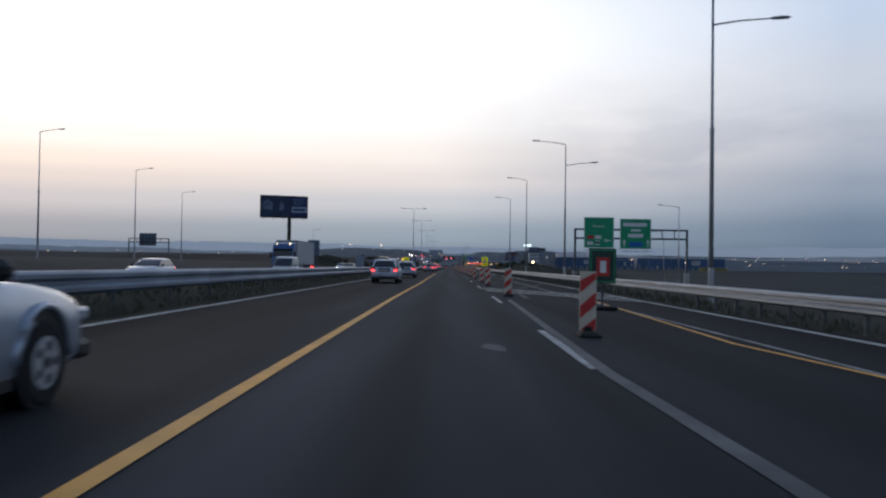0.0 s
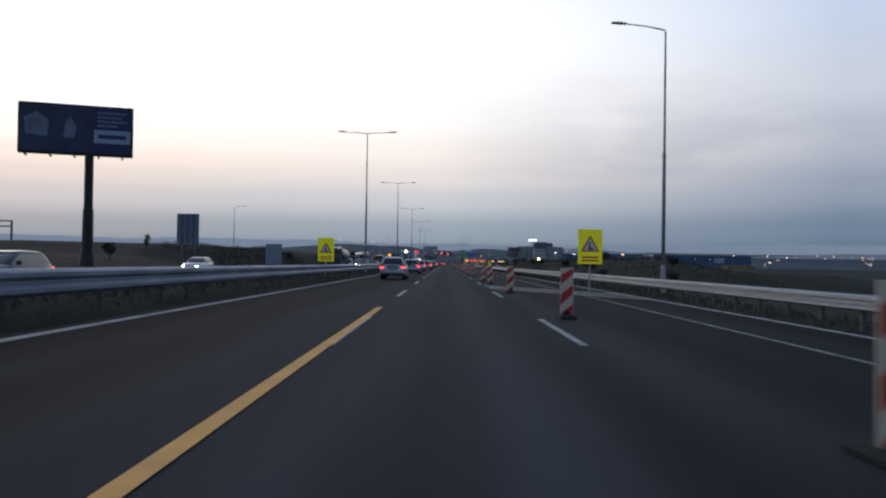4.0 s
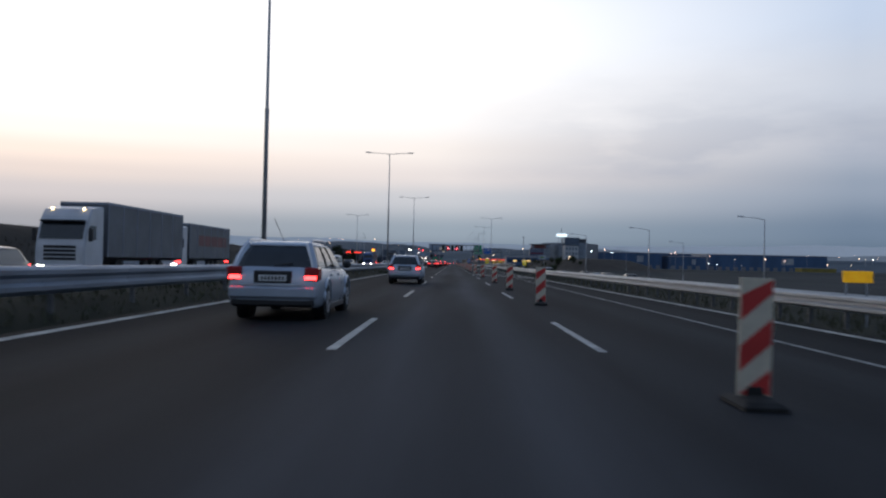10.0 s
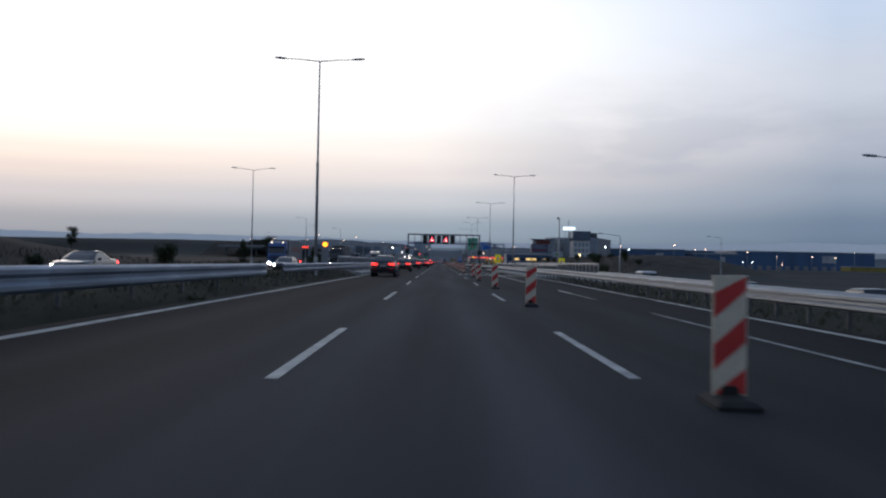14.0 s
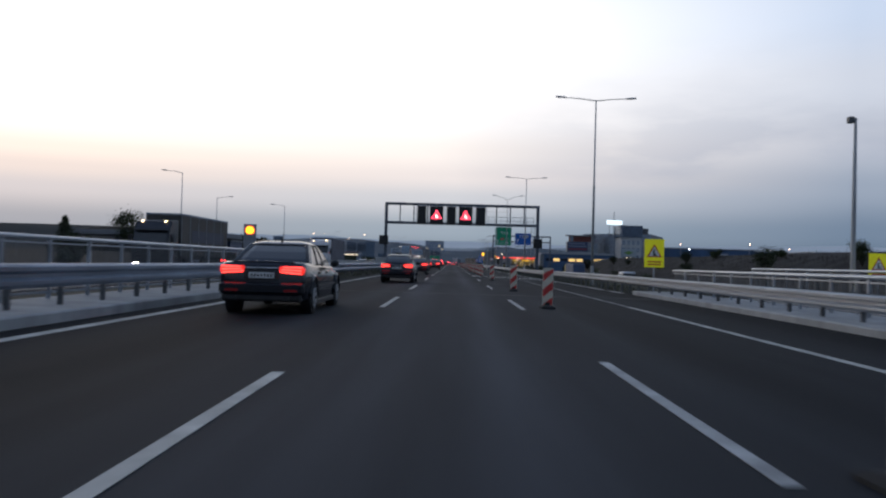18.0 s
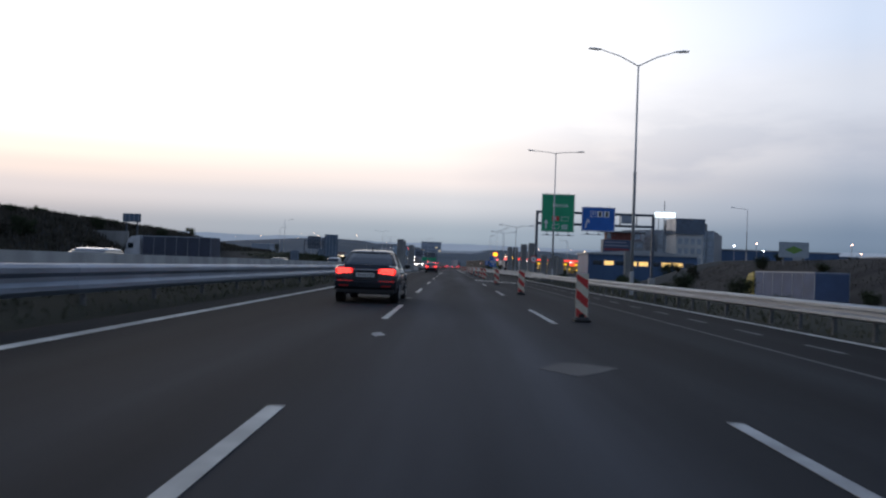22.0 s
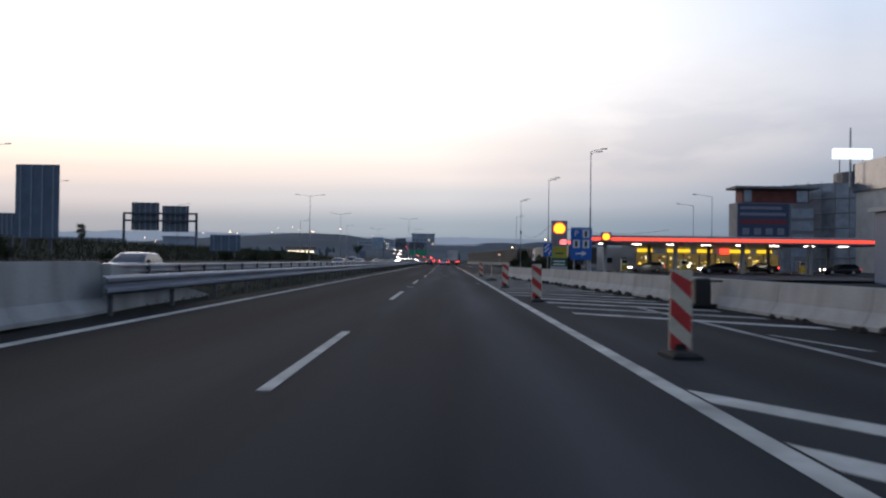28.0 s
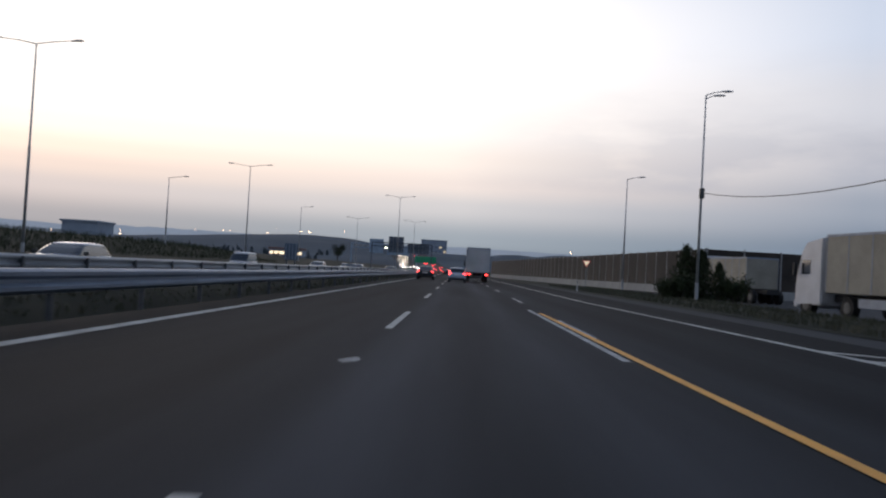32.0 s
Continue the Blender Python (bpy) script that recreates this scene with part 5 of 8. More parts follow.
ESTATE_TOP = [(0.93, -2.30, 0.98, 0.845), (1.08, -2.22, 0.71, 0.80), (1.22, -2.13, 0.43, 0.745), (1.33, -2.03, 0.17, 0.695), (1.355, -2.0, 0.11, 0.68)]
ESTATE_ROOF = [(1.345, -2.03, 0.15, 0.69), (1.39, -1.98, 0.01, 0.655), (1.43, -1.80, -0.24, 0.58), (1.45, -1.45, -0.55, 0.45)]
SALOON_BODY = [(-2.52, 0.70, 0.40, 0.74), (-2.50, 0.84, 0.36, 0.88), (-2.42, 0.90, 0.30, 0.99), (-2.25, 0.93, 0.26, 1.03), (-1.7, 0.95, 0.23, 1.02), (-1.0, 0.95, 0.21, 1.0), (0.0, 0.95, 0.20, 0.985),
               (0.9, 0.95, 0.20, 0.965), (1.4, 0.935, 0.21, 0.94), (1.9, 0.91, 0.22, 0.88), (2.25, 0.86, 0.25, 0.80), (2.44, 0.76, 0.30, 0.72), (2.52, 0.62, 0.38, 0.64)]
SALOON_TOP = [(0.96, -1.78, 1.05, 0.87), (1.10, -1.56, 0.78, 0.82), (1.24, -1.30, 0.50, 0.76), (1.36, -1.04, 0.22, 0.705), (1.385, -0.98, 0.16, 0.69)]
SALOON_ROOF = [(1.375, -1.02, 0.20, 0.70), (1.42, -0.92, 0.06, 0.66), (1.46, -0.74, -0.16, 0.58), (1.48, -0.62, -0.14, 0.45)]
VAN_BODY = [(-2.45, 0.80, 0.45, 0.85), (-2.44, 0.90, 0.38, 1.0), (-2.40, 0.93, 0.30, 1.05), (-1.5, 0.95, 0.25, 1.06), (0.0, 0.95, 0.24, 1.06), (1.2, 0.95, 0.24, 1.04), (1.8, 0.92, 0.25, 0.98), (2.2, 0.86, 0.28, 0.86), (2.4, 0.70, 0.36, 0.70)]
VAN_TOP = [(1.0, -2.42, 1.95, 0.92), (1.25, -2.40, 1.62, 0.90), (1.5, -2.38, 1.32, 0.87), (1.68, -2.36, 1.10, 0.84), (1.70, -2.36, 1.06, 0.83)]
VAN_ROOF = [(1.69, -2.38, 1.1, 0.84), (1.82, -2.34, 0.9, 0.80), (1.9, -2.1, 0.5, 0.66), (1.92, -1.7, 0.1, 0.5)]


def plan_ring(z, ya, yb, w, r=0.22, n=4):
    out = []
    r = min(r, w * 0.6)
    for cx, cy, a0 in ((w - r, yb - r, 0), (-w + r, yb - r, 90), (-w + r, ya + r, 180), (w - r, ya + r, 270)):
        for k in range(n):
            a = radians(a0 + 90 * k / (n - 1))
            out.append((cx + r * math.cos(a), cy + r * math.sin(a), z))
    return out


def body_ring(y, hw, lo, hi):
    h = hi - lo
    half = [(hw * 0.90, lo), (hw * 0.97, lo + 0.07), (hw, lo + h * 0.40), (hw * 0.995, lo + h * 0.62), (hw * 0.97, hi - 0.07), (hw * 0.90, hi - 0.008), (hw * 0.6, hi + 0.012)]
    return [(x, y, z) for x, z in half] + [(-x, y, z) for x, z in half[::-1]]


def wheel(t, x, y, r, side):
    w = part("tyre", tube(B(), [(x - side * 0.20, y, r), (x - side * 0.18, y, r), (x - side * 0.02, y, r), (x, y, r)], [r - 0.03, r, r, r - 0.03], 20), RUBBER, t, "black rubber tyre")
    part("rim", tube(B(), [(x - side * 0.03, y, r), (x + side * 0.006, y, r)], [r * 0.66, r * 0.62], 16), RIM, w, "alloy rim")
    part("hub", tube(B(), [(x, y, r), (x + side * 0.014, y, r)], [r * 0.16, r * 0.14], 10), TRIM, w)
    for k in range(5):
        a = 2 * math.pi * k / 5
        part("rim_slot", tube(B(), [(x - side * 0.01, y + r * 0.4 * math.cos(a), r + r * 0.4 * math.sin(a)), (x + side * 0.009, y + r * 0.4 * math.cos(a), r + r * 0.4 * math.sin(a))], r * 0.13, 7), TRIM, w)


def car(kind, label, colour, m, group="moving traffic", brake=True, plain=False):
    body, top, roof = {"estate": (ESTATE_BODY, ESTATE_TOP, ESTATE_ROOF), "saloon": (SALOON_BODY, SALOON_TOP, SALOON_ROOF), "van": (VAN_BODY, VAN_TOP, VAN_ROOF)}[kind]
    t = thing(kind + "_car" if kind != "van" else "delivery_van", label, "car" if kind != "van" else "van", group, m)
    hw = max(b[1] for b in body)
    yr, yf = body[0][0], body[-1][0]
    b = loft(B(), [body_ring(*s) for s in body])
    bmesh.ops.recalc_face_normals(b, faces=b.faces[:])
    smooth(part("body", b, colour, t))
    b = loft(B(), [plan_ring(*s) for s in top])
    bmesh.ops.recalc_face_normals(b, faces=b.faces[:])
    part("window_glass", b, GLASS_DK, t, "dark tinted glass")
    b = loft(B(), [plan_ring(*s) for s in roof])
    bmesh.ops.recalc_face_normals(b, faces=b.faces[:])
    smooth(part("roof", b, colour, t))
    z0, z1 = top[0][0], top[-1][0]
    # pillars
    for side in (-1, 1):
        if plain:
            break
        for f0, f1, r in ((0.03, 0.035, 0.05), (0.34, 0.37, 0.035), (0.62, 0.66, 0.03), (0.965, 0.955, 0.035)):
            pts = []
            for z, ya, yb, w in top:
                f = f0 + (f1 - f0) * (z - z0) / (z1 - z0)
                edge = 0.10 if f0 < 0.1 or f0 > 0.9 else 0.0
                if kind == "estate" and f0 < 0.1:
                    r, edge = 0.085, 0.19
                pts.append((side * (w - 0.012 - edge * 0.35), ya + (yb - ya) * f, z))
            part("pillar", tube(B(), pts, r, 6), colour if f0 in (0.03, 0.965) else TRIM, t)
    wy = (yr + 0.95, yf - 0.88) if kind != "estate" else (-1.36, 1.40)
    r = 0.325
    for side in (-1, 1):
        for y in wy:
            if plain:
                w = part("tyre", tube(B(), [(side * (hw - 0.2), y, r), (side * (hw - 0.0), y, r)], r, 14), RUBBER, t)
                part("rim", tube(B(), [(side * (hw - 0.03), y, r), (side * (hw + 0.008), y, r)], r * 0.6, 10), RIM, w)
                continue
            wheel(t, side * (hw + 0.012), y, r, side)
            arch = B()
            tube(arch, [(side * (hw - 0.25), y, r + 0.02), (side * (hw - 0.012), y, r + 0.02)], r + 0.05, 20)
            part("wheel_arch", arch, TRIM, t)
            ring = [(side * (hw - 0.004), y + (r + 0.085) * math.cos(math.pi * k / 14), r + 0.02 + (r + 0.085) * math.sin(math.pi * k / 14)) for k in range(15)]
            smooth(part("arch_flare", tube(B(), ring, 0.034, 8), colour, t))
        zs = body[3][3]
        if plain:
            part("tail_light", box(B(), side * (hw - 0.19) - 0.13, side * (hw - 0.19) + 0.13, yr + 0.02, yr + 0.3, zs - 0.27, zs - 0.1, 0.02), TAILL, t, "lit tail light")
            part("head_glow", ball(B(), (side * (hw - 0.27), yf - 0.05, 0.64), 0.075, 8, 6), HEADL, t, "lit headlamp")
            part("mirror", box(B(), side * (hw + 0.10) - 0.10, side * (hw + 0.10) + 0.10, 0.50, 0.66, 0.95, 1.10, 0.05), TRIM, t)
            continue
        part("sill", box(B(), side * (hw - 0.04) - 0.03, side * (hw - 0.04) + 0.03, wy[0] + 0.42, wy[1] - 0.42, 0.17, 0.27, 0.01), TRIM, t)
        part("side_strip", box(B(), side * hw - 0.008, side * hw + 0.008, wy[0] + 0.42, wy[1] - 0.42, 0.53, 0.58), colour if kind == "estate" else TRIM, t)
        part("mirror", box(B(), side * (hw + 0.10) - 0.10, side * (hw + 0.10) + 0.10, 0.50, 0.66, 0.95, 1.10, 0.05), TRIM, t, "dark door mirror")
        for hy in (-0.98, 0.02):
            part("door_handle", box(B(), side * (hw - 0.006) - 0.018, side * (hw - 0.006) + 0.018, hy, hy + 0.2, 0.80, 0.845, 0.008), colour, t)
        # lamps
        zs = body[3][3]
        if kind == "saloon":
            tl = part("tail_light", box(B(), side * (hw - 0.33) - 0.27, side * (hw - 0.33) + 0.27, yr + 0.0, yr + 0.34, zs - 0.245, zs - 0.08, 0.04), LENSLIT, t, "wide red tail light")
            for g in range(3):
                xi, xo = hw - 0.56 + 0.03 * g, hw - 0.12 + 0.01 * g
                part("light_bar", prism(B(), [(side * xi, zs - 0.20 + 0.045 * g), (side * xo, zs - 0.235 + 0.06 * g), (side * xo, zs - 0.205 + 0.06 * g), (side * xi, zs - 0.178 + 0.045 * g)], "y", yr - 0.012, yr + 0.03), TAILC, tl, "lit red bar")
            part("headlight", box(B(), side * (hw - 0.27) - 0.18, side * (hw - 0.27) + 0.18, yf - 0.22, yf - 0.055, 0.585, 0.70, 0.03), LENSW, t, "clear headlight")
            part("exhaust", tube(B(), [(side * 0.55, yr + 0.1, 0.33), (side * 0.55, yr - 0.03, 0.33)], 0.045, 8), TRIM, t)
            continue
        part("tail_light", box(B(), side * (hw - 0.155) - 0.14, side * (hw - 0.155) + 0.14, yr - 0.008, yr + 0.36, zs - 0.27, zs - 0.02, 0.025), LENSRED, t, "red tail light")
        part("brake_glow", box(B(), side * (hw - 0.165) - 0.12, side * (hw - 0.165) + 0.12, yr - 0.014, yr + 0.03, zs - 0.25, zs - 0.165, 0.012), TAILL, t, "lit brake lamp")
        part("headlight", box(B(), side * (hw - 0.27) - 0.18, side * (hw - 0.27) + 0.18, yf - 0.22, yf - 0.055, 0.585, 0.70, 0.03), LENSW, t, "clear headlight")
        part("head_glow", ball(B(), (side * (hw - 0.27), yf - 0.05, 0.64), 0.055, 8, 6), HEADL, t, "lit headlamp")
        if kind == "estate" and not plain:
            part("roof_rail", tube(B(), [(side * 0.62, -1.95, 1.36), (side * 0.63, -1.80, 1.455), (side * 0.63, -0.95, 1.475), (side * 0.63, -0.25, 1.465), (side * 0.62, -0.02, 1.385)], 0.024, 8), colour, t, "silver roof rail")
            part("window_trim", box(B(), side * (hw - 0.065) - 0.006, side * (hw - 0.065) + 0.006, -2.1, 0.62, 0.955, 0.975), RIM, t)
    if plain:
        part("number_plate", box(B(), -0.27, 0.27, yr - 0.02, yr + 0.05, 0.715, 0.825), PLATE, t, "white plate")
        part("bumper", box(B(), -hw + 0.10, hw - 0.10, yr - 0.02, yr + 0.25, 0.30, 0.47, 0.04), TRIM, t)
        part("grille", box(B(), -0.38, 0.38, yf - 0.08, yf + 0.012, 0.42, 0.60, 0.02), TRIM, t)
        return t
    part("bumper", box(B(), -hw + 0.10, hw - 0.10, yr - 0.0, yr + 0.25, 0.26, 0.41, 0.04), TRIM, t)
    part("bumper", box(B(), -hw + 0.10, hw - 0.10, yf - 0.25, yf + 0.015, 0.26, 0.42, 0.04), TRIM, t)
    part("bumper_face", box(B(), -hw + 0.05, hw - 0.05, yr - 0.04, yr + 0.25, 0.40, 0.63, 0.045), colour, t)
    part("grille", box(B(), -0.38, 0.38, yf - 0.08, yf + 0.012, 0.46, 0.62, 0.02), TRIM, t)
    if kind == "saloon":
        part("boot_strip", box(B(), -0.34, 0.34, yr - 0.014, yr + 0.06, 0.90, 0.925, 0.004), RIM, t, "thin chrome strip")
        part("boot_lip", box(B(), -0.66, 0.66, yr + 0.12, yr + 0.24, 1.005, 1.04, 0.014), colour, t)
    part("plate_recess", box(B(), -0.37, 0.37, yr - 0.012, yr + 0.1, 0.67, 0.90 if kind == "estate" else 0.86, 0.02), TRIM, t)
    plate = part("number_plate", box(B(), -0.27, 0.27, yr - 0.02, yr + 0.05, 0.715, 0.825, 0.004), PLATE, t, "white plate")
    for k in range(7):
        x = -0.22 + 0.068 * k
        part("plate_bar", box(B(), x, x + 0.036, yr - 0.024, yr - 0.018, 0.74, 0.80), TRIM, plate)
    if kind == "estate":
        part("tailgate_strip", box(B(), -0.60, 0.60, yr - 0.012, yr + 0.05, 0.635, 0.66, 0.004), RIM, t)
        part("wiper", tube(B(), [(0.0, -2.31, 0.99), (0.35, -2.275, 1.04)], 0.012, 5), TRIM, t)
        part("aerial", tube(B(), [(0.05, -1.7, 1.44), (-0.1, -1.95, 1.85)], 0.006, 5), TRIM, t)
    if kind == "saloon":
        for x in (-0.62, 0.62):
            part("fog_reflector", box(B(), x - 0.14, x + 0.14, yr - 0.042, yr, 0.46, 0.50), LENSRED, t)
        part("aerial_fin", prism(B(), [(-0.75, 1.45), (-0.6, 1.47), (-0.72, 1.53)], "x", -0.02, 0.02), colour, t)
    return t


GROW = Matrix.Diagonal((1.0, 1.07, 1.045, 1))
SILVER = paint("silver", (0.43, 0.475, 0.54), 0.27, 0.45)
BLACKC = paint("black", (0.012, 0.013, 0.017), 0.14, 0.0)
WHITEC = paint("white", (0.62, 0.63, 0.64), 0.35, 0.0)
DARKC = paint("dark_grey", (0.045, 0.048, 0.055), 0.25, 0.4)

# one silver and one black car, each repeated below
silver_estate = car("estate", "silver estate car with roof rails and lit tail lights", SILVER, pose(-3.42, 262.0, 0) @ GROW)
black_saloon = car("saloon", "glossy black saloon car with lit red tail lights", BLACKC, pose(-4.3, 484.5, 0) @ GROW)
silver_far = car("estate", "silver estate car with lit headlights on the oncoming carriageway", SILVER, pose(-15.7, 352, -0.02, 0, 0, 180), plain=True)
black_far = car("saloon", "black saloon car with lit headlights on the oncoming carriageway", BLACKC, pose(-19.2, 430, -0.02, 0, 0, 180), plain=True)
white_van = car("van", "white van with lit headlights on the oncoming carriageway", WHITEC, pose(-15.7, 88, -0.02, 0, 0, 180), plain=True)
dark_estate = car("estate", "dark grey estate car with lit headlights on the oncoming carriageway", DARKC, pose(-15.6, 300, -0.02, 0, 0, 180), plain=True)
# copies of these two cars, each placed to fit the camera's view
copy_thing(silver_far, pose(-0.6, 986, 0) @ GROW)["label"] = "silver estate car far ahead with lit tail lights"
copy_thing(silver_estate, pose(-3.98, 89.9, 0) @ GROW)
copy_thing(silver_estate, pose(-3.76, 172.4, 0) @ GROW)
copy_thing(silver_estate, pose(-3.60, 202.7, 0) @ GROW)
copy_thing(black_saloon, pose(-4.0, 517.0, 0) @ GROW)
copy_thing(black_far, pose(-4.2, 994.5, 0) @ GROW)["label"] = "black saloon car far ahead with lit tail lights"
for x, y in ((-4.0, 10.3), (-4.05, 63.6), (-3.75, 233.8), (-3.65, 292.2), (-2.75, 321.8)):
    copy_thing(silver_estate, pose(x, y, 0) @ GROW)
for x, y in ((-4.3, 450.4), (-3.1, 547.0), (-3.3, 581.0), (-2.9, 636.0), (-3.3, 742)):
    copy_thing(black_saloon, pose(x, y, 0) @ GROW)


def oncoming(proto, x, y, label=""):
    o = copy_thing(proto, pose(x, y, -0.02, 0, 0, 180))
    if label:
        o["label"] = label
    return o


SIL_ON = "silver estate car with lit headlights on the oncoming carriageway"
BLK_ON = "black saloon car with lit headlights on the oncoming carriageway"
VAN_ON = "white van with lit headlights on the oncoming carriageway"
GRY_ON = "dark grey estate car with lit headlights on the oncoming carriageway"
for proto, lab, x, y in ((white_van, VAN_ON, -15.6, 383), (silver_far, SIL_ON, -23.2, 190), (white_van, VAN_ON, -18.9, 275), (silver_far, SIL_ON, -15.7, 644),
                         (silver_far, SIL_ON, -15.6, 818), (silver_far, SIL_ON, -15.7, 900), (silver_far, SIL_ON, -15.8, 929), (dark_estate, GRY_ON, -19.0, 700), (white_van, VAN_ON, -19.2, 746),
                         (dark_estate, GRY_ON, -15.6, 470), (dark_estate, GRY_ON, -15.7, 140), (silver_far, SIL_ON, -19.1, 60)):
    oncoming(proto, x, y, lab)
rng = random.Random(5)
kinds = ((silver_far, SIL_ON), (black_far, BLK_ON), (white_van, VAN_ON), (dark_estate, GRY_ON))
y = 985.0
while y < 1300:
    proto, lab = kinds[rng.randrange(4)]
    oncoming(proto, rng.choice((-15.6, -19.3, -23.0)) + rng.uniform(-0.2, 0.2), y, lab)
    y += rng.uniform(11, 30)
y = 1060.0
while y < 1300:
    proto, lab = ((silver_far, "silver estate car far ahead with lit tail lights"), (black_far, "black saloon car far ahead with lit tail lights"), (dark_estate, "dark grey estate car far ahead with lit tail lights"))[rng.randrange(3)]
    o = copy_thing(proto, pose(rng.choice((-3.8, 0.1, 3.9)), y, 0))
    o["label"] = lab
    y += rng.uniform(18, 48)
for x, y, proto, lab in ((21.6, 392, black_far, "black saloon car on the slip road"), (25.6, 398, dark_estate, "dark estate car on the slip road"), (21.8, 405, silver_far, "silver estate car on the slip road"), (25.4, 416, dark_estate, "dark estate car with lit tail lights on the slip road"), (24.6, 434, dark_estate, "dark estate car with lit tail lights on the slip road"), (22.4, 447, black_far, "black saloon car on the slip road"), (23.0, 480, white_van, "white van on the slip road"),
                         (24.5, 536, silver_far, "silver estate car on the slip road"), (23.5, 612, white_van, "white van standing on the slip road"), (25.8, 650, dark_estate, "dark estate car on the slip road")):
    o = copy_thing(proto, pose(x, y, -1.30))
    o["label"] = lab


def truck(label, m, cab, load, z_load=4.0, length=13.6, kind="box", lit_front=True, stripe=None):
    """A tractor with a semi-trailer; the nose at +y."""
    t = thing("articulated_truck" if kind != "tanker" else "tanker_truck", label, "truck", "trucks", m)
    yn = 3.2
    bm = B()
    side = [(yn - 2.3, 0.55), (yn - 0.05, 0.45), (yn, 0.7), (yn, 1.5), (yn - 0.12, 2.1), (yn - 0.5, 3.1), (yn - 0.9, 3.55), (yn - 2.3, 3.75)]
    prism(bm, side, "x", -1.23, 1.23)
    bmesh.ops.bevel(bm, geom=bm.edges[:], offset=0.06, segments=2, affect="EDGES")
    part("cab", bm, cab, t)
    part("windscreen", prism(B(), [(yn - 0.085, 2.02), (yn - 0.055, 2.02), (yn - 0.355, 2.85), (yn - 0.385, 2.85)], "x", -1.08, 1.08), GLASS_DK, t, "dark windscreen")
    part("sun_visor", box(B(), -1.1, 1.1, yn - 0.5, yn - 0.1, 2.86, 2.96, 0.03), TRIM, t)
    for k in range(4):
        part("grille_bar", box(B(), -0.8, 0.8, yn - 0.02, yn + 0.03, 0.95 + 0.2 * k, 1.08 + 0.2 * k, 0.01), TRIM, t)
    part("bumper", box(B(), -1.24, 1.24, yn - 0.3, yn + 0.06, 0.35, 0.75, 0.05), cab, t)
    for s in (-1, 1):
        part("side_window", box(B(), s * 1.232 - 0.012, s * 1.232 + 0.012, yn - 1.35, yn - 0.55, 2.0, 2.7, 0.005), GLASS_DK, t)
        part("mirror", box(B(), s * 1.42 - 0.10, s * 1.42 + 0.10, yn - 0.35, yn - 0.2, 1.9, 2.55, 0.03), TRIM, t)
        part("headlight", box(B(), s * 0.92 - 0.2, s * 0.92 + 0.2, yn + 0.0, yn + 0.075, 0.5, 0.68, 0.02), HEADL if lit_front else LENSW, t)
        part("roof_lamp", ball(B(), (s * 0.8, yn - 0.82, 3.55), 0.06, 6, 5), WARML if lit_front else LENSW, t)
        for y in (yn - 1.0, yn - 4.4, yn - 8.6, yn - 9.9, yn - 11.2):
            w = part("tyre", tube(B(), [(s * 0.85, y, 0.5), (s * 1.2, y, 0.5)], 0.5, 16), RUBBER, t, "black rubber tyre")
            part("rim", tube(B(), [(s * 1.15, y, 0.5), (s * 1.215, y, 0.5)], [0.28, 0.26], 12), GALV_DK, w)
        part("side_guard", box(B(), s * 1.15 - 0.02, s * 1.15 + 0.02, yn - 7.6, yn - 5.2, 0.55, 0.95), SIGNBACK, t)
    part("chassis", box(B(), -0.5, 0.5, yn - 12.5, yn - 1.0, 0.75, 1.1), TRIM, t)
    ya, yb = yn - 2.75 - length + 1.2, yn - 2.75
    if kind == "tanker":
        smooth(part("tank", tube(B(), [(0, ya, 2.35), (0, ya + 0.25, 2.35), (0, yb - 0.25, 2.35), (0, yb, 2.35)], [0.9, 1.2, 1.2, 0.9], 24), load, t, "dark polished tank"))
        part("catwalk", box(B(), -0.3, 0.3, ya + 0.5, yb - 0.5, 3.52, 3.66), SIGNBACK, t)
    else:
        part("load_box", box(B(), -1.27, 1.27, ya, yb, 1.12, z_load, 0.04), load, t)
        for k in range(7):
            y = ya + (yb - ya) * k / 6
            for s in (-1, 1):
                part("curtain_rib", box(B(), s * 1.275 - 0.012, s * 1.275 + 0.012, y - 0.03, y + 0.03, 1.15, z_load - 0.05), SIGNBACK, t)
        part("top_rail", box(B(), -1.29, 1.29, ya - 0.01, yb + 0.01, z_load - 0.1, z_load + 0.02), SIGNBACK, t)
        if stripe:
            for s in (-1, 1):
                part("side_band", box(B(), s * 1.278 - 0.006, s * 1.278 + 0.006, ya + 1.2, yb - 2.5, 2.2, 3.1), stripe, t, "plain painted band")
        part("rear_frame", box(B(), -1.25, 1.25, ya - 0.03, ya + 0.02, 1.0, 1.12), TRIM, t)
        for s in (-1, 1):
            part("tail_light", box(B(), s * 1.0 - 0.18, s * 1.0 + 0.18, ya - 0.05, ya, 0.85, 0.98), TAILL if lit_front else LENSRED, t)
    return t


LOADW = mat("truck_white_panel", (0.42, 0.43, 0.44), 0.5, vary=0.15, scale=0.5, fine=8)
LOADC = mat("truck_cream_tarp", (0.32, 0.29, 0.235), 0.7, vary=0.18, scale=0.6, fine=10)
LOADD = mat("truck_dark_tarp", (0.045, 0.055, 0.085), 0.65, vary=0.2, scale=0.6, fine=10)
LOADG = mat("truck_grey_tarp", (0.14, 0.15, 0.165), 0.65, vary=0.2, scale=0.6, fine=10)
LOADY = mat("truck_dull_tarp", (0.055, 0.050, 0.042), 0.65, vary=0.3, scale=0.6, fine=10)
CABB = paint("truck_blue", (0.04, 0.10, 0.26), 0.35, 0.1)
